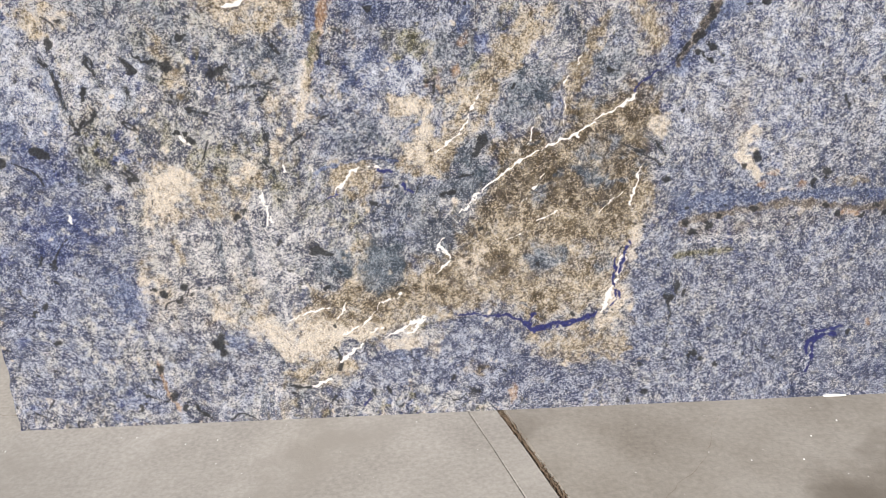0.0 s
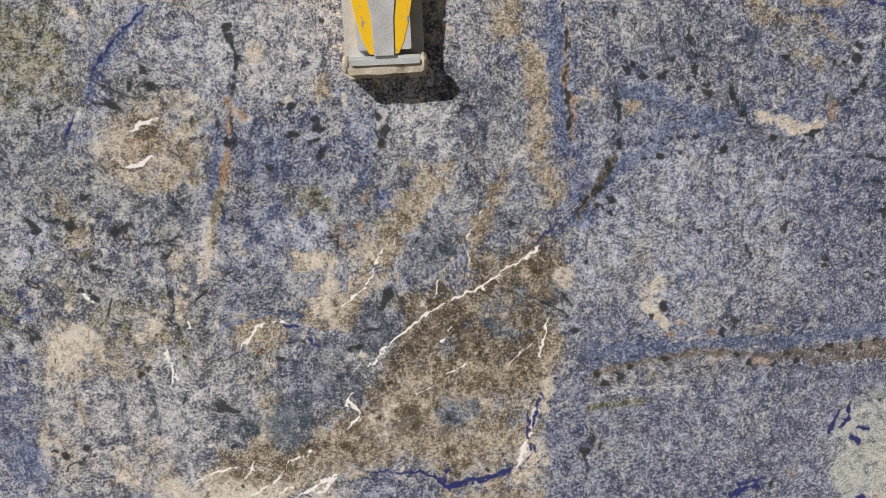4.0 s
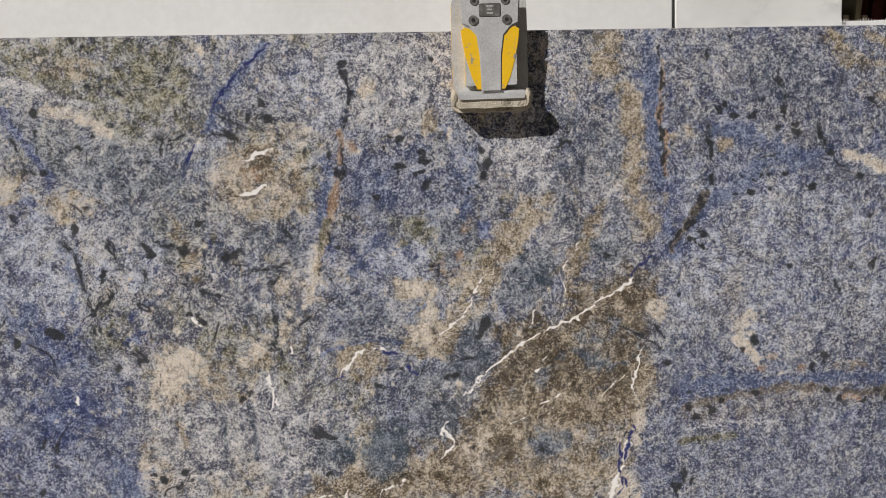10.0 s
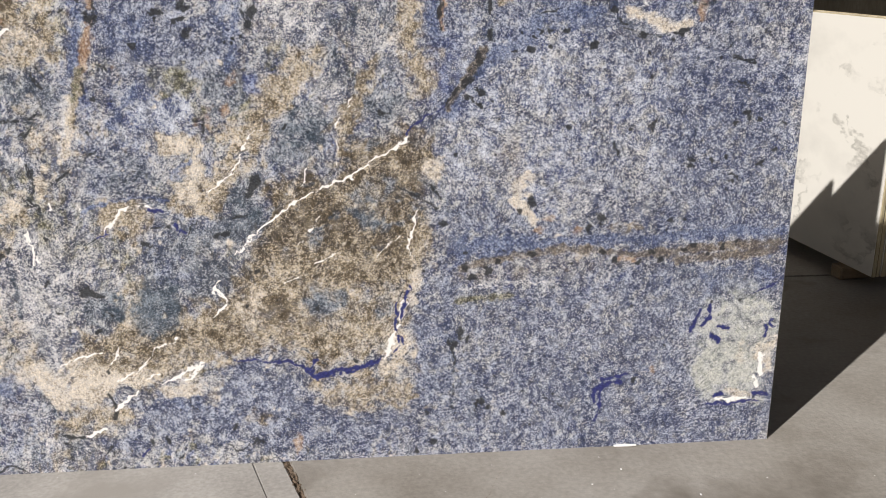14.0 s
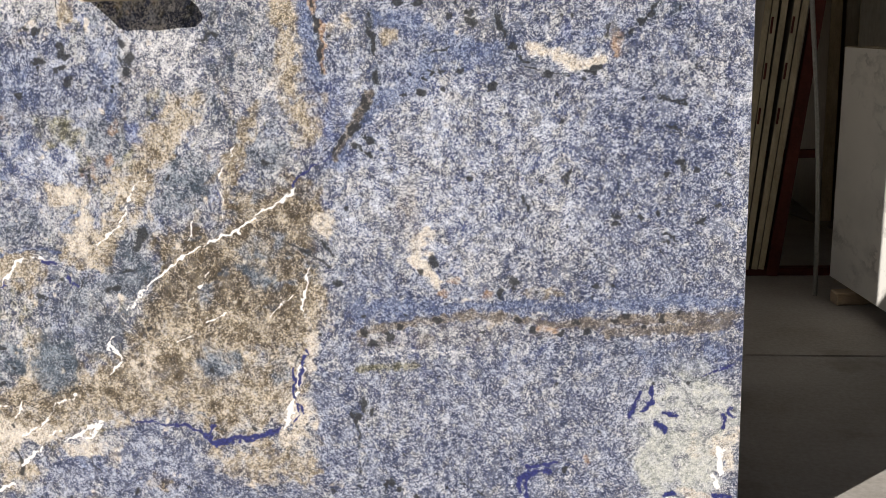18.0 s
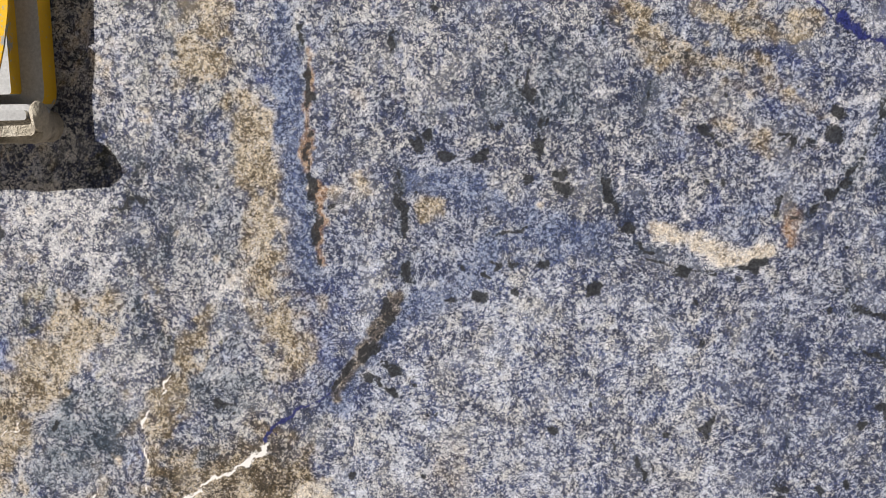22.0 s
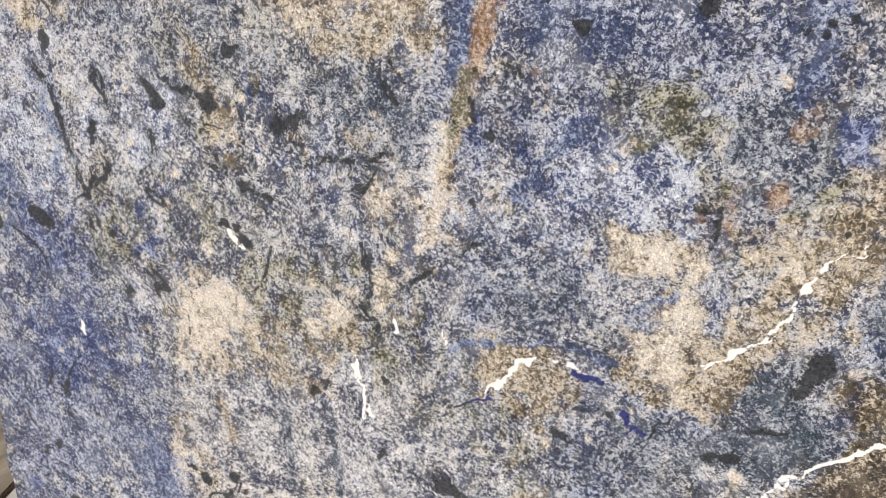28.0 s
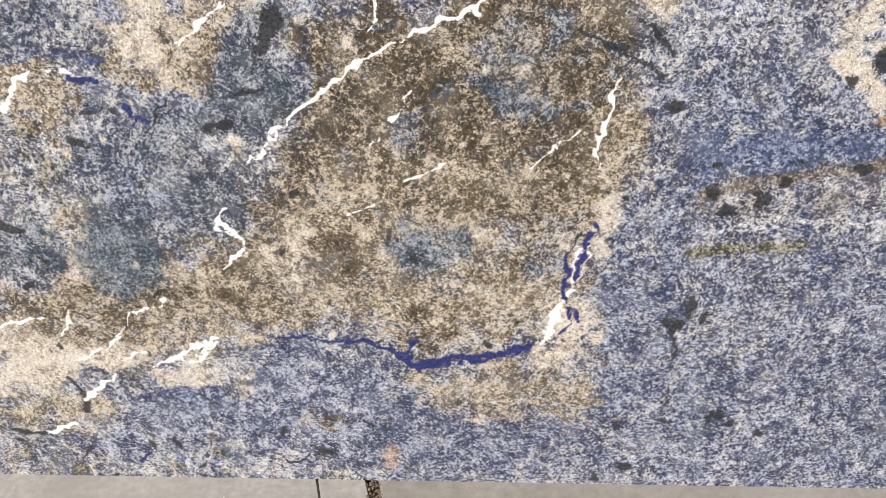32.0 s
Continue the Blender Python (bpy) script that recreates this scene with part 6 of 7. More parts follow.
for kind, sets in (
    ("azure", (LINES_BLUE, LINES_DEEP)),
    ("tan", (LINES_TAN,)),
    ("cream", (LINES_CREAM,)),
    ("band", (LINES_BAND,)),
    ("rust", (LINES_RUST,)),
    ("pale", (LINES_PALE,)),
    ("black", (LINES_DARK, LINES_DARK_B, LINES_DARK_C, LINES_DARK_D, LINES_DARK_E)),
    ("white", (LINES_WHITE, LINES_WHITE_B, LINES_WHITE_C)),
    ("navy", (LINES_NAVY, LINES_NAVY_B)),
) + MARKS:
    for lines in sets:
        for width, pts in lines:
            lay_line(kind, width, pts)
# stray dark flecks and small pale islands all over
ink(12 * (cloud(0.020, 42, 2) - 0.88))
ink(12 * (cloud(0.012, 45, 2) - 0.90))
lay("cream", 0.60 * soft(cloud(0.035, 43, 3), 0.76, 0.84) * soft(2.3 - gx, 0.0, 0.8))


# uneven crystal size: darker and paler drifts; darker at the right, paler upper left
cover = np.clip(cover + 0.07 + 0.03 * soft(gx, 1.9, 2.3) - 0.06 * soft(0.9 - gx, 0.0, 0.6) * soft(gz, 0.9, 1.3) + 0.18 * (cloud(0.09, 52, 4) - 0.5) + 0.42 * (1 - 0.55 * soft(gx, 1.5, 2.0)) * (cloud(0.030, 53, 4) - 0.5), 0.02, 0.95)

verts = np.column_stack([gx.ravel(), np.zeros(gx.size), gz.ravel()]).astype(np.float32)
idx = np.arange(gx.size).reshape(gx.shape)
quads = np.column_stack([idx[:-1, :-1].ravel(), idx[:-1, 1:].ravel(), idx[1:, 1:].ravel(), idx[1:, :-1].ravel()]).astype(np.int32)
face_mesh = bpy.data.meshes.new("polished_face")
face_mesh.vertices.add(len(verts))
face_mesh.vertices.foreach_set("co", verts.ravel())
face_mesh.loops.add(quads.size)
face_mesh.loops.foreach_set("vertex_index", quads.ravel())
face_mesh.polygons.add(len(quads))
face_mesh.polygons.foreach_set("loop_start", np.arange(0, quads.size, 4, dtype=np.int32))
face_mesh.update(calc_edges=True)
one = np.ones((*gx.shape, 1))
for name, values in (("pale_grain", pale_rgb), ("dark_grain", dark_rgb)):
    face_mesh.attributes.new(name, "FLOAT_COLOR", "POINT").data.foreach_set("color", np.concatenate([values, one], 2).astype(np.float32).ravel())
for name, values in (("cover", cover), ("white_vein", WHITE), ("navy_vein", NAVY), ("ink", INK)):
    face_mesh.attributes.new(name, "FLOAT", "POINT").data.foreach_set("value", values.astype(np.float32).ravel())

stone, nt, bsdf = material("granite", 0.42)


def attr(name, out="Fac"):
    n = nt.nodes.new("ShaderNodeAttribute")
    n.attribute_name = name
    return n.outputs[out]


def calc(op, a, b=0.0, c=0.0):
    n = nt.nodes.new("ShaderNodeMath")
    n.operation = op
    for sock, v in zip(n.inputs, (a, b, c)):
        if hasattr(v, "default_value"):
            nt.links.new(v, sock)
        else:
            sock.default_value = v
    return n.outputs[0]


def grains(vec, scale):
    n = node(nt, "ShaderNodeTexVoronoi", Scale=scale)
    nt.links.new(vec, n.inputs["Vector"])
    sep = nt.nodes.new("ShaderNodeSeparateColor")
    nt.links.new(n.outputs["Color"], sep.inputs[0])
    return sep.outputs


base_v = coords(nt)
jit = node(nt, "ShaderNodeTexNoise", Scale=190.0, Detail=3.0)
nt.links.new(base_v, jit.inputs["Vector"])
shift = nt.nodes.new("ShaderNodeVectorMath")
shift.operation = "MULTIPLY_ADD"
nt.links.new(jit.outputs["Color"], shift.inputs[0])
shift.inputs[1].default_value = (0.010, 0.010, 0.010)
nt.links.new(base_v, shift.inputs[2])
bent = shift.outputs[0]
g1 = grains(bent, 370.0)
g2 = grains(bent, 700.0)
mid = noise_tex(nt, base_v, 38.0, 7.0, 0.90)
fine = noise_tex(nt, base_v, 340.0, 3.0, 0.6)
edgy = noise_tex(nt, base_v, 130.0, 4.0, 0.7)
# rank of each place between pale and dark, spread about evenly over 0 to 1
rank = calc("MULTIPLY_ADD", calc("SUBTRACT", edgy, 0.5), 1.15, calc("MULTIPLY_ADD", g1[0], 0.42, calc("MULTIPLY_ADD", g2[0], 0.20, calc("MULTIPLY_ADD", mid, 1.9, -0.76))))
is_dark = calc("MULTIPLY", calc("SUBTRACT", attr("cover"), rank), 4.6)
is_dark = calc("ADD", is_dark, 0.5)
is_dark.node.use_clamp = True
stray = calc("GREATER_THAN", g1[2], 0.70)
pale_base = mixc(nt, calc("MULTIPLY", stray, 0.40), attr("pale_grain", "Color"), mixc(nt, g2[2], (0.30, 0.33, 0.46), (0.66, 0.63, 0.58)))
pale = mixc(nt, 1.0, pale_base, ramp(nt, calc("MULTIPLY_ADD", g2[1], 0.6, calc("MULTIPLY", mid, 0.4)), [(0.10, (0.60, 0.60, 0.63)), (0.42, (0.98, 0.98, 0.99)), (0.60, (1.22, 1.21, 1.20)), (0.80, (1.60, 1.58, 1.56))]), "MULTIPLY")
deepc = mixc(nt, 1.0, attr("dark_grain", "Color"), ramp(nt, g1[1], [(0.0, (0.6, 0.6, 0.6)), (0.6, (1.0, 1.0, 1.0)), (1.0, (2.2, 2.1, 2.1))]), "MULTIPLY")
patchy = ramp(nt, noise_tex(nt, base_v, 16.0, 5.0, 0.6), [(0.34, (0.80, 0.80, 0.80)), (0.50, (1, 1, 1))])
col = mixc(nt, mixc(nt, 1.0, is_dark, patchy, "MULTIPLY"), pale, deepc)
rim = calc("MULTIPLY_ADD", calc("SUBTRACT", fine, 0.5), 1.4, calc("MULTIPLY", calc("SUBTRACT", edgy, 0.5), 1.6))


def vein(value, sharp):
    v = calc("MULTIPLY_ADD", calc("ADD", attr(value), calc("MULTIPLY", rim, 1.7 if value == "ink" else 1.2)), sharp, 0.3)
    v.node.use_clamp = True
    return v


col = mixc(nt, calc("MULTIPLY", vein("ink", 2.6), 0.93), col, mixc(nt, g1[2], (0.008, 0.009, 0.012), (0.040, 0.042, 0.046)))
col = mixc(nt, vein("white_vein", 3.0), col, mixc(nt, mid, (0.84, 0.79, 0.74), (0.92, 0.90, 0.88)))
col = mixc(nt, vein("navy_vein", 2.2), col, mixc(nt, g1[2], (0.010, 0.013, 0.07), (0.04, 0.05, 0.20)))
nt.links.new(col, bsdf.inputs["Base Color"])
nt.links.new(ramp(nt, mid, [(0.3, (0.34,) * 3), (0.7, (0.52,) * 3)]), bsdf.inputs["Roughness"])
bsdf.inputs["Specular IOR Level"].default_value = 0.35
bump(nt, bsdf, fine, 0.05, 0.0006)
face_mesh.materials.append(stone)

# ---------------------------------------------------------------- materials of the place
concrete = mottled("concrete", (0.285, 0.262, 0.236), (0.355, 0.33, 0.30), (0.42, 0.392, 0.36), 3.5, 70, 0.8, bumpy=0.35, depth=0.002, stain=(0.30, 0.275, 0.245))
stained_concrete = mottled("stained_concrete", (0.085, 0.066, 0.044), (0.20, 0.165, 0.122), (0.36, 0.31, 0.245), 5.0, 70, 0.6, bumpy=0.35, depth=0.002, stretch=(1.6, 0.5, 1), stain=(0.09, 0.066, 0.042))
# floor's darkening right of the main joint, put into the concrete's colour
darkened_concrete = mottled("darkened_concrete", (0.205, 0.180, 0.150), (0.295, 0.268, 0.234), (0.36, 0.333, 0.30), 2.6, 60, 0.72, bumpy=0.5, depth=0.003, stain=(0.165, 0.143, 0.118), grainy=0.30)
joint_dirt = mottled("joint_dirt", (0.09, 0.065, 0.045), (0.17, 0.12, 0.08), (0.27, 0.20, 0.14), 30, 200, 0.95, bumpy=0.8, depth=0.004)
plaster = mottled("white_plaster", (0.74, 0.72, 0.69), (0.81, 0.795, 0.77), (0.86, 0.85, 0.83), 1.6, 40, 0.7, bumpy=0.06, depth=0.001, grainy=0.10)
painted_block = mottled("painted_block", (0.38, 0.365, 0.345), (0.44, 0.425, 0.405), (0.50, 0.485, 0.465), 4, 110, 0.8, bumpy=0.5, depth=0.003, stain=(0.34, 0.325, 0.31))
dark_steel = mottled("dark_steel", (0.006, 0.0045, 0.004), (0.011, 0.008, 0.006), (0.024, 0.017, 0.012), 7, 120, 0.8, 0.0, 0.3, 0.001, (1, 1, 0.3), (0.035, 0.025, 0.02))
grey_paint = mottled("grey_trim_paint", (0.38, 0.36, 0.34), (0.47, 0.45, 0.43), (0.55, 0.53, 0.51), 5, 90, 0.6)
limestone = mottled("rough_limestone", (0.34, 0.31, 0.26), (0.46, 0.43, 0.37), (0.56, 0.53, 0.47), 9, 85, 0.95, bumpy=1.0, depth=0.008, stain=(0.36, 0.29, 0.19))
yellow_stone = mottled("yellow_stained_stone", (0.42, 0.36, 0.25), (0.51, 0.45, 0.35), (0.60, 0.55, 0.46), 9, 85, 0.95, bumpy=1.0, depth=0.008, stain=(0.60, 0.33, 0.03))
plastic = mottled("grey_plastic", (0.30, 0.30, 0.31), (0.42, 0.42, 0.43), (0.55, 0.55, 0.56), 14, 60, 0.35, bumpy=0.4, depth=0.003)
wood = mottled("raw_wood", (0.22, 0.15, 0.09), (0.33, 0.24, 0.15), (0.42, 0.32, 0.21), 12, 160, 0.8, stretch=(0.3, 1, 1))
dark_red = mottled("dark_red_paint", (0.055, 0.014, 0.010), (0.085, 0.022, 0.016), (0.12, 0.035, 0.025), 6, 90, 0.6)
dull_wall = mottled("dull_wall", (0.13, 0.10, 0.075), (0.18, 0.145, 0.11), (0.23, 0.19, 0.145), 2.5, 60, 0.9)
roofing = mottled("roof_underside", (0.14, 0.115, 0.085), (0.19, 0.155, 0.115), (0.24, 0.20, 0.15), 3, 40, 0.8)
slab_rim = mottled("resin_slab_rim", (0.26, 0.21, 0.12), (0.40, 0.335, 0.21), (0.54, 0.46, 0.31), 18, 150, 0.6, stretch=(1, 1, 0.3))
green_glass = mottled("grey_green_stone", (0.19, 0.165, 0.12), (0.28, 0.25, 0.19), (0.37, 0.335, 0.265), 5, 90, 0.5, stretch=(1, 1, 0.2))
bare_metal = mottled("worn_cast_metal", (0.50, 0.495, 0.485), (0.58, 0.575, 0.565), (0.66, 0.655, 0.645), 18, 220, 0.42, 0.2, 0.12, 0.0006)
bolt_steel = mottled("bolt_steel", (0.17, 0.165, 0.15), (0.25, 0.24, 0.22), (0.34, 0.325, 0.30), 80, 400, 0.45, 0.7, 0.2, 0.0004)
rubber_tan = mottled("dusty_rubber", (0.44, 0.38, 0.29), (0.58, 0.51, 0.40), (0.68, 0.62, 0.52), 45, 300, 0.95, bumpy=1.0, depth=0.004, stain=(0.20, 0.17, 0.13))
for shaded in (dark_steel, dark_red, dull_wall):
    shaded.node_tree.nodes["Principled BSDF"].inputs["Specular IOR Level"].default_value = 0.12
black_gap = mottled("socket_black", (0.01, 0.01, 0.01), (0.018, 0.018, 0.018), (0.03, 0.03, 0.03), 10, 100, 0.8)


def marble(name, veil=(0.80, 0.785, 0.755), vein_rgb=(0.42, 0.42, 0.41), gain=1.0, scale=1.6):
    """White marble with thin wandering grey veins and soft grey clouds."""
    m, nt, bsdf = material(name, 0.35)
    v = coords(nt, (1, 1, 1.8))
    warp = node(nt, "ShaderNodeTexNoise", Scale=scale * 1.5, Detail=5.0, Roughness=0.6)
    nt.links.new(v, warp.inputs["Vector"])
    add = nt.nodes.new("ShaderNodeVectorMath")
    add.operation = "MULTIPLY_ADD"
    nt.links.new(warp.outputs["Color"], add.inputs[0])
    add.inputs[1].default_value = (0.9, 0.9, 0.9)
    nt.links.new(v, add.inputs[2])
    n1 = noise_tex(nt, add.outputs[0], scale, 4.0, 0.5)
    line = ramp(nt, n1, [(0.465, (0, 0, 0)), (0.50, (gain, gain, gain)), (0.54, (0, 0, 0))])
    line = mixc(nt, 1.0, line, ramp(nt, noise_tex(nt, v, scale * 2.3, 3.0), [(0.42, (0, 0, 0)), (0.62, (1, 1, 1))]), "MULTIPLY")
    cloudy = noise_tex(nt, v, scale * 1.2, 5.0, 0.6)
    col = mixc(nt, ramp(nt, cloudy, [(0.5, (0, 0, 0)), (0.75, (0.6, 0.6, 0.6))]), veil, tuple(x * 0.72 for x in veil))
    col = mixc(nt, line, col, vein_rgb)
    nt.links.new(col, bsdf.inputs["Base Color"])
    bump(nt, bsdf, noise_tex(nt, v, 60, 3), 0.05, 0.001)
    return m


white_marble = marble("white_marble", gain=0.45)
veined_marble = marble("grey_veined_marble", (0.74, 0.705, 0.635), (0.34, 0.32, 0.28), 0.75, 1.5)


def prism(pts, z0, z1, chamfer=0.0):
    """A flat slab with the outline pts (x, y)."""
    bm = bmesh.new()
    low = [bm.verts.new((x, y, z0)) for x, y in pts]
    f = bm.faces.new(low)
    up = bmesh.ops.extrude_face_region(bm, geom=[f])["geom"]
    for v in up:
        if isinstance(v, bmesh.types.BMVert):
            v.co.z = z1
    bmesh.ops.recalc_face_normals(bm, faces=bm.faces)
    if chamfer:
        edges = [e for e in bm.edges if all(abs(v.co.z - z1) < 1e-6 for v in e.verts)]
        bmesh.ops.bevel(bm, geom=edges, offset=chamfer, segments=2, affect="EDGES")
    return bm


# ---------------------------------------------------------------- floor: concrete bays with open joints
floor = part("floor", box(-60, 60, -60, 60, -0.3, -0.009), joint_dirt)
tagged(floor, "worn pale grey concrete yard floor with dirt-filled joints", "floor", kind="structure")
SLANT = -0.300  # how far the long joints run sideways for each metre back


def bay(x_left, x_right, y0, y1, gap_l, gap_r, gap_b):
    """One bay between two slanting joints, given by where they cross y = 0."""
    left = lambda y: x_left + SLANT * y + gap_l
    right = lambda y: x_right + SLANT * y - gap_r
    steps = 24
    ys = [y0 + gap_b + (y1 - gap_b - y0 - gap_b) * i / steps for i in range(steps + 1)]
    crumble = lambda y, s: 0.005 * noise.noise((y * 9.0, s, 0.3)) + 0.003 * noise.noise((y * 31.0, s, 1.7))
    pts = [(left(y) + crumble(y, x_left), y) for y in ys] + [(right(y) + crumble(y, x_right + 5), y) for y in reversed(ys)]
    part("concrete_bay", prism(pts, -0.10, 0.0, 0.003), stained_concrete if x_right < 0 and y1 > 1 else darkened_concrete if x_left > 1.4 else concrete, floor)


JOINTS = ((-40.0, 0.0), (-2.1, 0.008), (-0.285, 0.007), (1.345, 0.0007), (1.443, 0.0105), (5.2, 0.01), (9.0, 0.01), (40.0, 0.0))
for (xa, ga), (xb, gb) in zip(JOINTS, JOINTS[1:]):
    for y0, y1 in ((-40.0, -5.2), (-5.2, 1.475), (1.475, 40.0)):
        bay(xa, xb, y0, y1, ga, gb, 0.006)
# hairline cracks by the foot of the slab's broken edge
def crack(pts, width):
    bm = bmesh.new()
    rows = []
    for (xa, ya), (xb, yb) in zip(pts, pts[1:]):
        for i in range(12):
            t = i / 12
            x, y = xa + (xb - xa) * t, ya + (yb - ya) * t
            x += 0.010 * noise.noise((x * 22, y * 22, 0.0))
            y += 0.010 * noise.noise((x * 22, y * 22, 7.0))
            w = width * (0.5 + abs(noise.noise((x * 40, y * 40, 3.0))))
            rows.append((bm.verts.new((x, y - w, 0.0004)), bm.verts.new((x, y + w, 0.0004))))
    for (a, b), (c, d) in zip(rows, rows[1:]):
        bm.faces.new((a, c, d, b))
    part("floor_crack", bm, joint_dirt, floor, "thin dark crack in the concrete")


crack(((-0.42, 0.10), (-0.20, 0.13), (-0.02, 0.14)), 0.0016)
crack(((-0.20, 0.13), (-0.08, 0.09), (-0.01, 0.08)), 0.0012)
crack(((1.75, -0.55), (1.98, -0.30), (2.10, -0.02)), 0.0006)
# crumbs of dirt along the open joint
rng = random.Random(5)
bm = bmesh.new()
for i in range(420):
    y = -0.62 + 0.64 * rng.random()
    x = 1.443 + SLANT * y + rng.gauss(0.0, 0.0085)
    r = 0.0012 + 0.0032 * rng.random() ** 2
    bmesh.ops.create_icosphere(bm, subdivisions=1, radius=r, matrix=Matrix.Translation((x, y, -0.006 + 0.006 * rng.random())) @ Matrix.Diagonal((1, 1.3, 0.7, 1)))
tagged(part("joint_debris", bm, joint_dirt), "brown dirt crumbs lying in the floor joint", "dirt", kind="stuff")
bm = bmesh.new()
for i in range(110):
    x, y = rng.uniform(-0.2, 4.0), rng.uniform(-0.75, -0.03)
    r = 0.0008 + 0.0022 * rng.random() ** 3
    bmesh.ops.create_icosphere(bm, subdivisions=1, radius=r, matrix=Matrix.Translation((x, y, r * 0.4)) @ Matrix.Diagonal((1, 1.4, 0.6, 1)))
tagged(part("floor_grit", bm, plaster), "small stone chips scattered on the concrete", "grit", kind="stuff")

# ---------------------------------------------------------------- building
tagged(part("wall_front", wobble(box(-0.035, 2.004, 0.30, 0.48, 0, 3.2, 0.004), 0.0, 1), plaster), "white plastered wall pier, cracked", "wall", kind="structure")
# unseen piece, added to set the shadow edge on the marble bundle
tagged(part("wall_shade_piece", box(2.008, 2.16, 0.362, 0.48, 0, 3.2, 0.004), plaster), "unseen white plastered piece behind the marble, added to shade the bundle", "wall", kind="structure")
tagged(part("roof", box(-0.03, 9.2, 0.30, 9.2, 3.2, 3.35), roofing), "grey roof over the stone store", "roof", kind="structure")
tagged(part("wall_right", box(9.0, 9.2, 0.30, 9.2, 0, 3.2), dull_wall), "dim grey wall", "wall", kind="structure")
tagged(part("wall_back", box(0.6, 9.0, 9.0, 9.2, 0, 3.2), dull_wall), "dim grey wall", "wall", kind="structure")
# unseen wall added behind the camera's way, to cut sky and ground fill
tagged(part("light_block_wall", box(-14, 14, -8.3, -8.0, 0, 3.2), dull_wall), "unseen plain dull wall added to cut sky and ground light", "wall", kind="structure")
# painted block wall past the slab's broken edge
block_wall = part("wall_left", box(-1.78, 0.6, 3.60, 3.78, 0, 3.2), painted_block)
tagged(block_wall, "grey-white painted concrete block wall", "wall", kind="structure")
one_block = mesh_of("wall_block", box(-0.1985, 0.1985, -0.003, 0.0, -0.0985, 0.0985, 0.0012, 1), painted_block)
for row in range(16):
    for k in range(5):
        ob = new("wall_block", one_block)
        ob.parent = block_wall
        x0 = -1.77 + 0.4 * k - (0.2 if row % 2 else 0.0)
        if x0 < -1.78:
            ob.scale.x = 0.5
            x0 = -1.77
            ob.location = (x0 + 0.1, 3.60, 0.1 + 0.2 * row)
        else:
            ob.location = (x0 + 0.2, 3.60, 0.1 + 0.2 * row)

# ---------------------------------------------------------------- granite slab
slab = new("granite_slab")
tagged(slab, "polished blue, grey and tan granite slab with white veins, standing on concrete", "stone slab")
face = new("polished_face", face_mesh)
face.parent = slab
edge_stone = mottled("sawn_stone", (0.20, 0.20, 0.22), (0.34, 0.34, 0.35), (0.5, 0.49, 0.47), 30, 300)
bm = bmesh.new()
outline = [(float(left_side(v)) + 0.002, 1.655 * v) for v in np.linspace(0.0, 1.0, 60)] + [(SLAB_W - 0.002, 1.608), (SLAB_W - 0.002, 0.0)]
rim_f = bm.faces.new([bm.verts.new((x, 0.0015, z)) for x, z in outline])
for v in bmesh.ops.extrude_face_region(bm, geom=[rim_f])["geom"]:
    if isinstance(v, bmesh.types.BMVert):
        v.co.y = SLAB_T
bmesh.ops.recalc_face_normals(bm, faces=bm.faces)
part("slab_body", bm, edge_stone, slab, "rough sawn stone back and edges")
# a white strip standing in for sunlit wall past the edge, and foot chips
bm = box(0.030, 0.075, 0.012, SLAB_T, 0.84, 1.30, 0.004, 1)
bmesh.ops.subdivide_edges(bm, edges=bm.edges[:], cuts=5)
part("sunlit_strip", wobble(bm, 0.006, 14.0), plaster, slab, "white strip standing in for a sunlit strip of the far wall")
bm = box(2.42, 2.49, -0.010, 0.0, 0.001, 0.006, 0.002, 1)
bmesh.ops.subdivide_edges(bm, edges=bm.edges[:], cuts=3)
part("edge_chip", wobble(bm, 0.003, 60.0), plaster, slab, "white chip at the foot of the slab")
# glass-fibre mesh on the back, its fringe standing above the head
bm = bmesh.new()
x = 1.60
while x < 2.885:
    top = 1.662 - 0.0172 * x
    tall = 0.004 + 0.016 * min(1.0, max(0.0, (x - 2.0) / 0.4)) if not 1.7 < x < 2.0 else 0.004
    box(x, x + 0.0014, 0.0305, 0.0315, top - 0.05, top + tall + 0.002 * math.sin(x * 90), bm=bm)
    x += 0.0075
for h in (0.006, 0.013):
    for k in range(9):
        xa = 2.28 + 0.067 * k
        top = 1.662 - 0.0172 * xa
        box(xa, xa + 0.068, 0.0304, 0.0316, top + h - 0.0007, top + h + 0.0007, bm=bm)
part("backing_mesh", bm, plaster, slab, "white glass-fibre mesh fringe")


def sawn_slab(name, width, height, thick, mat, rim, m, label, group="", seed=0.0):
    """A stone slab standing on its long edge: a face sheet on a rimmed body."""
    thing = new(name)
    thing.matrix_world = m
    bm = box(0, width, 0, thick, 0, height, 0.003, 1)
    part("slab_body", bm, rim, thing, "unpolished slab edge")
    bm = box(0.004, width - 0.004, -0.0035, 0.001, 0.004, height - 0.004)
    part("polished_face", bm, mat, thing)
    return tagged(thing, label, "stone slab", group)


sawn_slab("marble_slab", 0.505, 1.78, 0.02, white_marble, plaster, pose(2.014, 0.31, 0.0), "white marble slab standing upright behind the granite", "upright slabs")
sawn_slab("marble_slab", 0.845, 1.665, 0.02, white_marble, plaster, pose(2.08, 0.336, 0.0), "lower white marble slab standing upright behind the granite", "upright slabs")

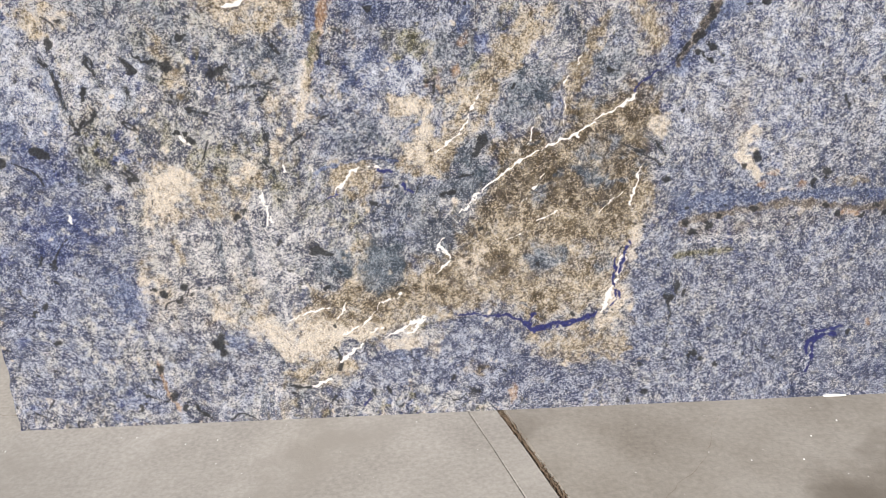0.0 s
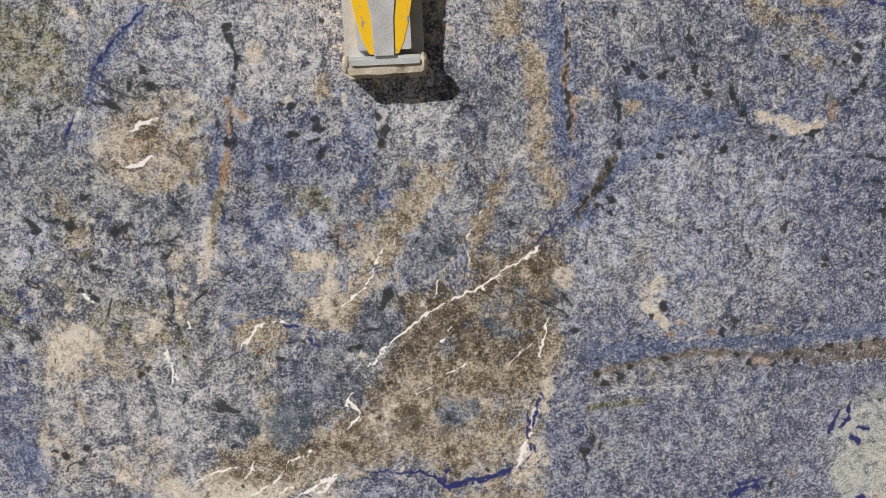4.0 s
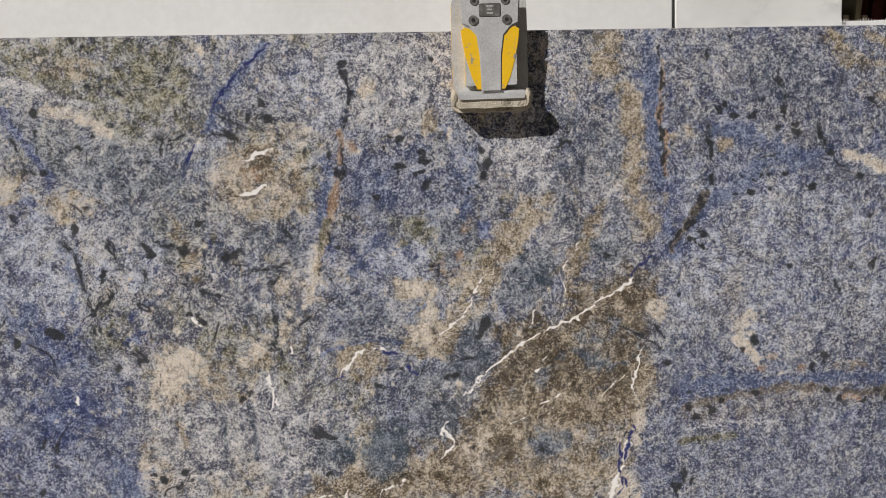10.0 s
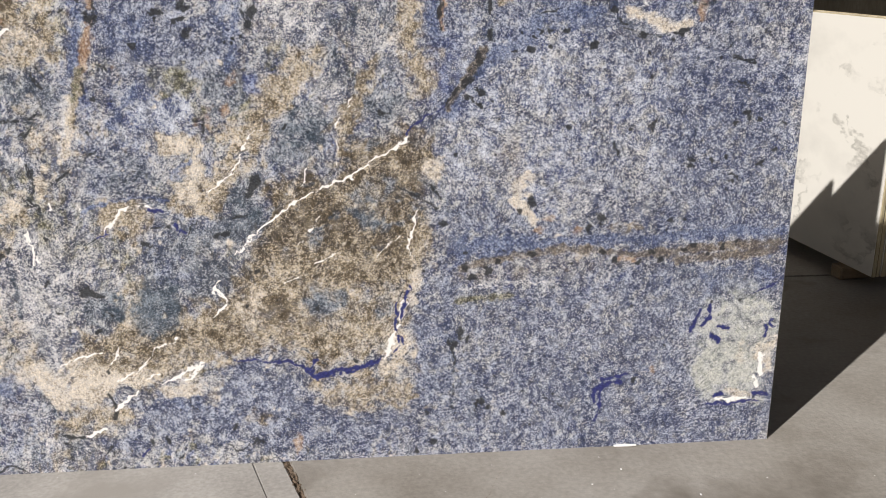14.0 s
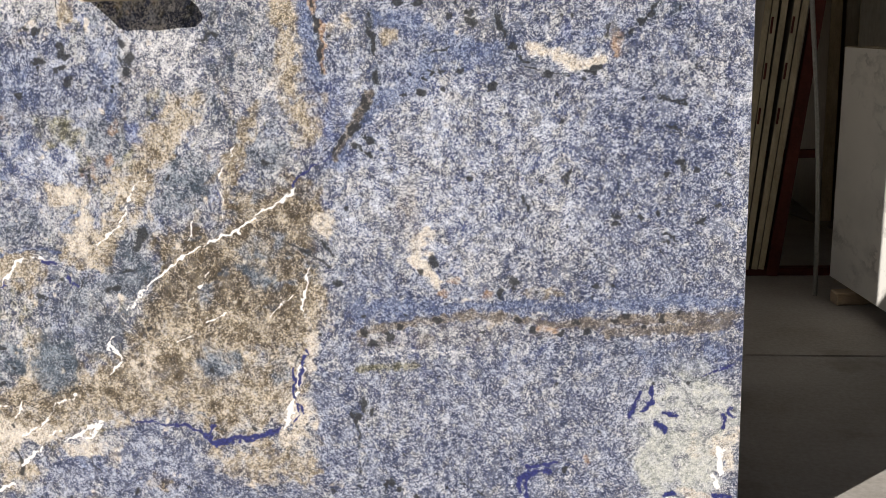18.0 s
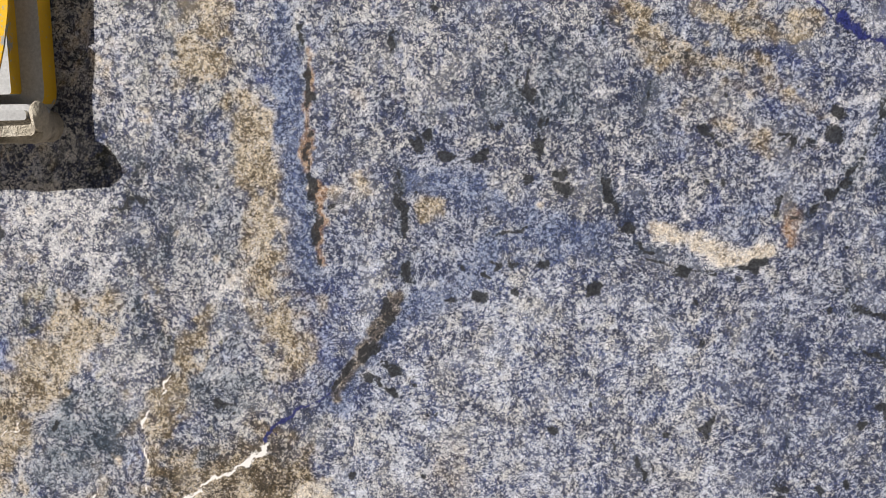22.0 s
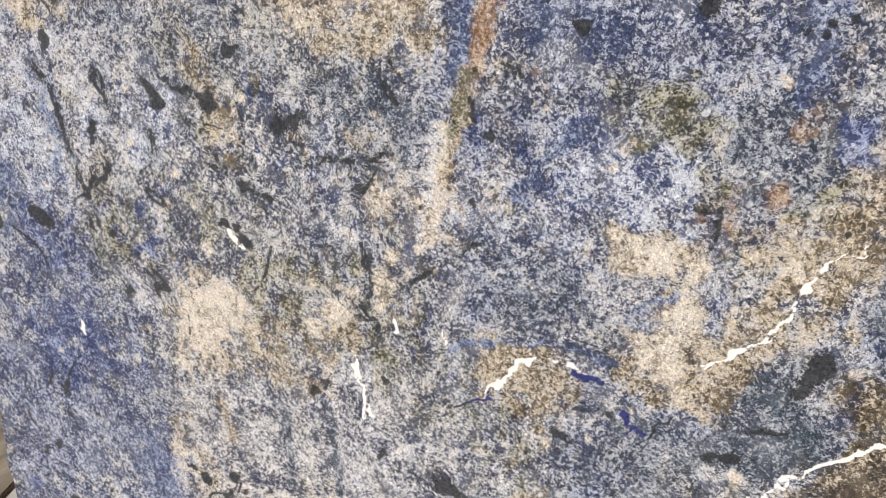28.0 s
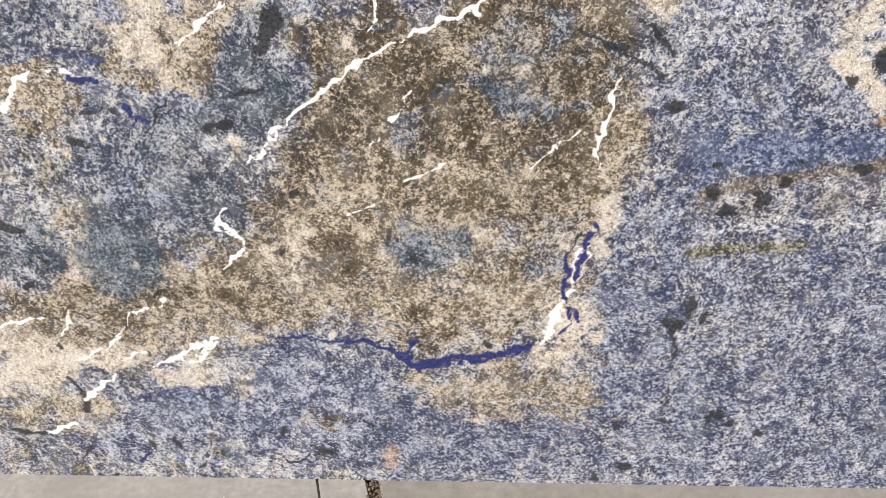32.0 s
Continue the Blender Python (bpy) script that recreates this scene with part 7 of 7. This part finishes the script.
# ---------------------------------------------------------------- lifting clamp
def rounded(w, h, r, n=6, cx=0.0, cz=0.0):
    pts = []
    for qx, qz, a0 in ((1, 1, 0), (-1, 1, 90), (-1, -1, 180), (1, -1, 270)):
        for i in range(n + 1):
            a = radians(a0 + 90 * i / n)
            pts.append((cx + qx * (w / 2 - r) + r * math.cos(a), cz + qz * (h / 2 - r) + r * math.sin(a)))
    return pts


def plate(pts, y_front, y_back, chamfer=0.0):
    """A flat piece with the outline pts (x, z) between two depths, its front edge rounded."""
    bm = bmesh.new()
    back = [bm.verts.new((x, y_back, z)) for x, z in pts]
    f = bm.faces.new(back)
    up = bmesh.ops.extrude_face_region(bm, geom=[f])["geom"]
    for v in up:
        if isinstance(v, bmesh.types.BMVert):
            v.co.y = y_front
    bmesh.ops.recalc_face_normals(bm, faces=bm.faces)
    if chamfer:
        edges = [e for e in bm.edges if all(abs(v.co.y - y_front) < 1e-6 for v in e.verts)]
        bmesh.ops.bevel(bm, geom=edges, offset=chamfer, segments=4, affect="EDGES")
    return bm


def worn_yellow():
    """Yellow enamel rubbed through to bare metal in patches and along the rounded edges."""
    m, nt, bsdf = material("worn_yellow_enamel", 0.38)
    v = coords(nt)
    big = noise_tex(nt, v, 22.0, 6.0, 0.7)
    fine_chip = noise_tex(nt, v, 120.0, 4.0, 0.7)
    worn = ramp(nt, big, [(0.60, (0, 0, 0)), (0.635, (1, 1, 1))])
    both = mixc(nt, 1.0, worn, ramp(nt, fine_chip, [(0.64, (0, 0, 0)), (0.66, (1, 1, 1))]), "LIGHTEN")
    enamel = mixc(nt, noise_tex(nt, v, 160.0), (0.84, 0.47, 0.010), (0.92, 0.58, 0.03))
    col = mixc(nt, both, enamel, (0.52, 0.51, 0.50))
    nt.links.new(col, bsdf.inputs["Base Color"])
    nt.links.new(mixc(nt, both, (0, 0, 0), (0.6, 0.6, 0.6)), bsdf.inputs["Metallic"])
    bump(nt, bsdf, big, 0.08, 0.0008)
    return m


yellow = worn_yellow()
clamp = new("lifting_clamp")
clamp.location = (1.432, 0, 0.018)
tagged(clamp, "worn yellow and bare metal lifting clamp gripping the slab's head", "lifting clamp")
F = -0.078  # front of the housing
housing = part("housing", plate(rounded(0.198, 0.275, 0.036, 6, 0, 1.578), F, -0.004, 0.032), bare_metal, clamp, "silver-grey cast housing, its rounded flanks painted yellow", True)
housing.data.materials.append(yellow)
for p in housing.data.polygons:
    if abs(p.normal.x) > 0.40 and 1.46 < p.center.z < 1.70:
        p.material_index = 1
for side in (-1, 1):
    pts = [(side * a, z) for a, z in ((0.024, 1.462), (0.036, 1.462), (0.050, 1.492), (0.064, 1.54), (0.073, 1.585), (0.076, 1.615), (0.064, 1.622), (0.038, 1.612), (0.028, 1.57))]
    part("enamel_panel", plate(pts[::side], F - 0.0012, F + 0.004, 0.0010), yellow, clamp, "recessed yellow panel", True)
head = [(-0.026, 1.456), (0.026, 1.456), (0.029, 1.55), (0.036, 1.600), (0.055, 1.622), (0.074, 1.630), (0.078, 1.69), (0.066, 1.702), (-0.066, 1.702), (-0.078, 1.69), (-0.074, 1.630), (-0.055, 1.622), (-0.036, 1.600), (-0.029, 1.55)]
part("face_plate", plate(head, F - 0.0045, F + 0.004, 0.003), bare_metal, clamp, "raised T-shaped bare metal plate", True)
for bx, bz, br in ((-0.043, 1.639, 0.0135), (0.043, 1.639, 0.0135), (-0.040, 1.688, 0.0115), (0.040, 1.688, 0.0115)):
    b = part("bolt", cyl((bx, F - 0.0075, bz), (bx, F - 0.002, bz), br * 0.9, 20, br), bolt_steel, clamp, "dark socket-head bolt", True)
    # flat black disc: the shade of the socket's hollow put into its colour
    part("socket", cyl((bx, F - 0.0080, bz), (bx, F - 0.007, bz), br * 0.42, 6), black_gap, b)
plate_ob = part("name_plate", plate(rounded(0.056, 0.034, 0.004, 3, 0.0, 1.664), F - 0.0062, F - 0.002, 0.0008), bolt_steel, clamp, "small grey rating plate")
for i, wbar in enumerate((0.020, 0.012, 0.016)):
    part("marking", box(-wbar / 2, wbar / 2, F - 0.0069, F - 0.0058, 1.672 - 0.009 * i, 1.6755 - 0.009 * i), bare_metal, plate_ob)
# padded lip along the foot of the jaw
lip = plate(rounded(0.190, 0.030, 0.013, 5, 0, 1.444), F - 0.004, -0.02, 0.008)
part("metal_lip", lip, bare_metal, clamp, "dented metal lip", True)
bm = plate(rounded(0.208, 0.046, 0.020, 6, 0, 1.428), F + 0.002, -0.002, 0.010)
bmesh.ops.subdivide_edges(bm, edges=[e for e in bm.edges if e.calc_length() > 0.012], cuts=4, use_grid_fill=True)
part("rubber_pad", wobble(bm, 0.0035, 55.0), rubber_tan, clamp, "dusty worn rubber jaw pad", True)
for side in (-1, 1):
    bm = bmesh.new()
    bmesh.ops.create_uvsphere(bm, u_segments=14, v_segments=10, radius=0.5, matrix=Matrix.Translation((side * 0.097, F + 0.014, 1.442)) @ Matrix.Diagonal((0.022, 0.036, 0.044, 1)))
    part("pad_corner", wobble(bm, 0.003, 70.0), rubber_tan, clamp, "curled corner of the rubber pad", True)
part("back_jaw", box(-0.09, 0.09, 0.0325, 0.085, 1.44, 1.70, 0.012), bare_metal, clamp)
part("bridge", box(-0.07, 0.07, -0.06, 0.08, 1.690, 1.735, 0.01), yellow, clamp)
part("lifting_arm", box(-0.016, 0.016, -0.03, 0.03, 1.73, 1.86, 0.008), yellow, clamp, "yellow lifting arm")

# ---------------------------------------------------------------- beside the broken edge: column, stones, bag
column = new("steel_column")
column.matrix_world = Matrix.Translation((-1.375, 2.5, 0)) @ pose(0, 0, 0, 0, 2.5, 0) @ Matrix.Translation((1.34, -2.5, 0))
tagged(column, "dark brown rusty steel column with pale paint drips", "column")
part("web", box(-1.345, -1.330, 2.50, 2.66, 0, 3.2, 0.002, 1), dark_steel, column)
part("front_flange", box(-1.405, -1.278, 2.488, 2.502, 0, 3.2, 0.003, 1), dark_steel, column)
part("back_flange", box(-1.405, -1.278, 2.658, 2.672, 0, 3.2, 0.003, 1), dark_steel, column)
part("base_plate", box(-1.46, -1.24, 2.44, 2.72, 0, 0.015, 0.003, 1), dark_steel, column)
for k, (px, z0, z1) in enumerate(((-1.325, 1.02, 1.30), (-1.318, 0.98, 1.12), (-1.300, 0.93, 1.02))):
    bm = box(px - 0.004, px + 0.004, 2.4855, 2.489, z0, z1, 0.0015, 1)
    bmesh.ops.subdivide_edges(bm, edges=bm.edges[:], cuts=4)
    part("paint_drip", wobble(bm, 0.003, 30.0, k), grey_paint, column, "pale run of dried paint")
jamb = part("door_jamb", box(-1.276, -1.250, 2.47, 2.62, 0, 3.2, 0.003, 1), grey_paint)
jamb.matrix_world = column.matrix_world.copy()
tagged(jamb, "pale painted door jamb strip", "door jamb", kind="structure")


def rough_stone(name, x0, x1, y0, y1, z0, z1, mat, label, seed):
    bm = box(x0, x1, y0, y1, z0, z1, 0.022, 3)
    bmesh.ops.subdivide_edges(bm, edges=bm.edges[:], cuts=5, use_grid_fill=True)
    wobble(bm, 0.016, 9.0, seed)
    wobble(bm, 0.006, 34.0, seed)
    low = min(v.co.z for v in bm.verts)
    for v in bm.verts:
        v.co.z += z0 - low
    return tagged(part(name, bm, mat, None, "", True), label, "stone block")


rough_stone("stone_block", -1.215, -0.86, 2.20, 2.44, 0.0, 0.345, yellow_stone, "rough stone block stained yellow, standing on the floor", 1.0)
rough_stone("stone_block", -1.19, -0.88, 2.21, 2.42, 0.325, 0.405, yellow_stone, "thin flat stone lying on a yellow-stained block", 5.0)
rough_stone("stone_block", -1.185, -0.86, 2.21, 2.42, 0.388, 0.665, limestone, "rough grey stone block stacked on top of another", 9.0)
bm = bmesh.new()
bmesh.ops.create_icosphere(bm, subdivisions=4, radius=0.5, matrix=Matrix.Translation((-1.305, 2.30, 0.045)) @ Matrix.Diagonal((0.15, 0.13, 0.10, 1)))
wobble(bm, 0.022, 16.0)
wobble(bm, 0.008, 45.0)
for v in bm.verts:
    v.co.z = max(v.co.z, 0.001)
tagged(part("plastic_bag", bm, plastic, None, "", True), "crumpled grey plastic bag on the floor by the column", "plastic bag")

# ---------------------------------------------------------------- store past the sawn edge: slab bundles, boards, rod
def bundle(count, width, height, m, mat, label, gap=0.024):
    """Slabs packed face to face; local x runs along the face, y into the pack."""
    for k in range(count):
        s = sawn_slab("marble_slab", width - 0.012 * (k % 2), height - 0.02 * ((k * 7) % 3), 0.018, mat, slab_rim, m @ pose(0.006 * (k % 2), gap * k, 0.0), label if k == 0 else "cream-rimmed marble slab packed in a bundle", "bundled marble slabs")


TILT = 0.6
turn = math.degrees(math.atan2(1.25 - 2.45, 3.90 - 3.73))
near_pack = pose(3.73, 2.45, 0.06, 0, 0, turn) @ pose(0, 0, 0, -TILT)
bundle(6, 1.21, 1.10, near_pack, veined_marble, "white marble slab with grey veins and a cream rim")
for k, (bx, by) in enumerate(((3.78, 2.20), (3.93, 1.45))):
    blk = part("timber_bearer", wobble(box(-0.10, 0.20, -0.04, 0.04, 0.0, 0.06, 0.006, 1), 0.002, 20.0), wood)
    blk.matrix_world = pose(bx, by, 0.0, 0, 0, turn + 90)
    tagged(blk, "raw timber block under the marble bundle", "timber block", "timber bearers")
# leaning slabs seen edge-on, their rims pale and green
for k, (bx, lean, hgt) in enumerate(((3.285, 5.5, 1.9), (3.318, 5.6, 1.95), (3.351, 6.0, 1.9), (3.395, 6.6, 2.0), (3.428, 6.8, 1.9))):
    s = new("leaning_slab")
    s.matrix_world = pose(bx, 2.66, 0.04, 0, lean, 0)
    part("slab_body", box(0, 0.030, 0.004, 1.6, 0, hgt, 0.002, 1), green_glass, s)
    part("rim", box(0.0005, 0.0295, 0.0, 0.004, 0.002, hgt - 0.002), slab_rim, s, "cream resin rim")
    if k in (1, 3):
        for j in range(3):
            part("marking", box(0.004, 0.015, -0.0012, 0.0004, 0.75 + 0.22 * j, 0.83 + 0.22 * j), dark_red, s, "red painted mark")
    tagged(s, "stone slab leaning in a rack, seen along its pale rim", "stone slab", "leaning slabs")
rack = new("slab_rack")
tagged(rack, "dark red painted steel slab rack with leaning posts", "slab rack")
for k, ry in enumerate((2.70, 4.1)):
    p = part("rack_post", box(-0.03, 0.03, -0.03, 0.03, 0, 2.3, 0.004, 1), dark_red, rack)
    p.matrix_world = pose(3.50, ry, 0.0, 0, 7.0, 0)
part("rack_base", box(3.20, 4.0, 2.68, 2.74, 0.0, 0.04, 0.004, 1), dark_red, rack)
part("rack_rail", box(3.44, 3.72, 2.74, 2.78, 0.60, 0.64, 0.004, 1), dark_red, rack)
part("rack_beam", box(3.2, 9.0, 4.6, 4.72, 1.98, 2.30, 0.006, 1), dark_red, rack, "dark red top beam")
rod = bmesh.new()
rings = []
for i in range(25):
    h = 1.75 * i / 24
    q = Vector((3.632 - 0.05 * h + 0.018 * math.sin(h * 2.4), 2.32 + 0.03 * h, 0.0 + h))
    rings.append([rod.verts.new(q + Vector((0.011 * math.cos(a * math.pi / 5), 0.011 * math.sin(a * math.pi / 5), 0))) for a in range(10)])
for lo, hi in zip(rings, rings[1:]):
    for a in range(10):
        rod.faces.new((lo[a], lo[(a + 1) % 10], hi[(a + 1) % 10], hi[a]))
rod.faces.new(rings[0][::-1])
rod.faces.new(rings[-1])
tagged(part("steel_rod", rod, bolt_steel, None, "", True), "bent steel bar leaning upright against the rack", "steel bar")
# rack of upright slabs far in the dim store
for k in range(12):
    w = 0.07 + 0.03 * ((k * 5) % 3)
    s = new("upright_slab")
    s.matrix_world = pose(4.05 + 0.115 * k, 4.0 + 0.03 * ((k * 3) % 4), 0.0, 0, 0, 0)
    part("slab_body", box(0, w, 0.004, 1.2, 0, 1.90 + 0.03 * ((k * 7) % 3), 0.003, 1), green_glass, s)
    part("rim", box(0.002, w - 0.002, 0.0, 0.004, 0.004, 1.88 + 0.03 * ((k * 7) % 3)), green_glass if k % 3 else slab_rim, s, "grey-green slab edge")
    tagged(s, "grey-green stone slab standing on edge in the dim store", "stone slab", "stored slabs")
sawn_slab("dark_slab", 1.6, 1.55, 0.02, green_glass, slab_rim, pose(4.02, 3.3, 0.05, -4, 0, -20), "brown and grey veined slab leaning in the dim store")
# backing box: its near-black colour fills the dim store beside the leaning slabs
tagged(part("store_backing", box(2.95, 3.28, 3.0, 5.2, 0, 2.2, 0.01), dark_steel), "near-black box backing the dim store", "cabinet")
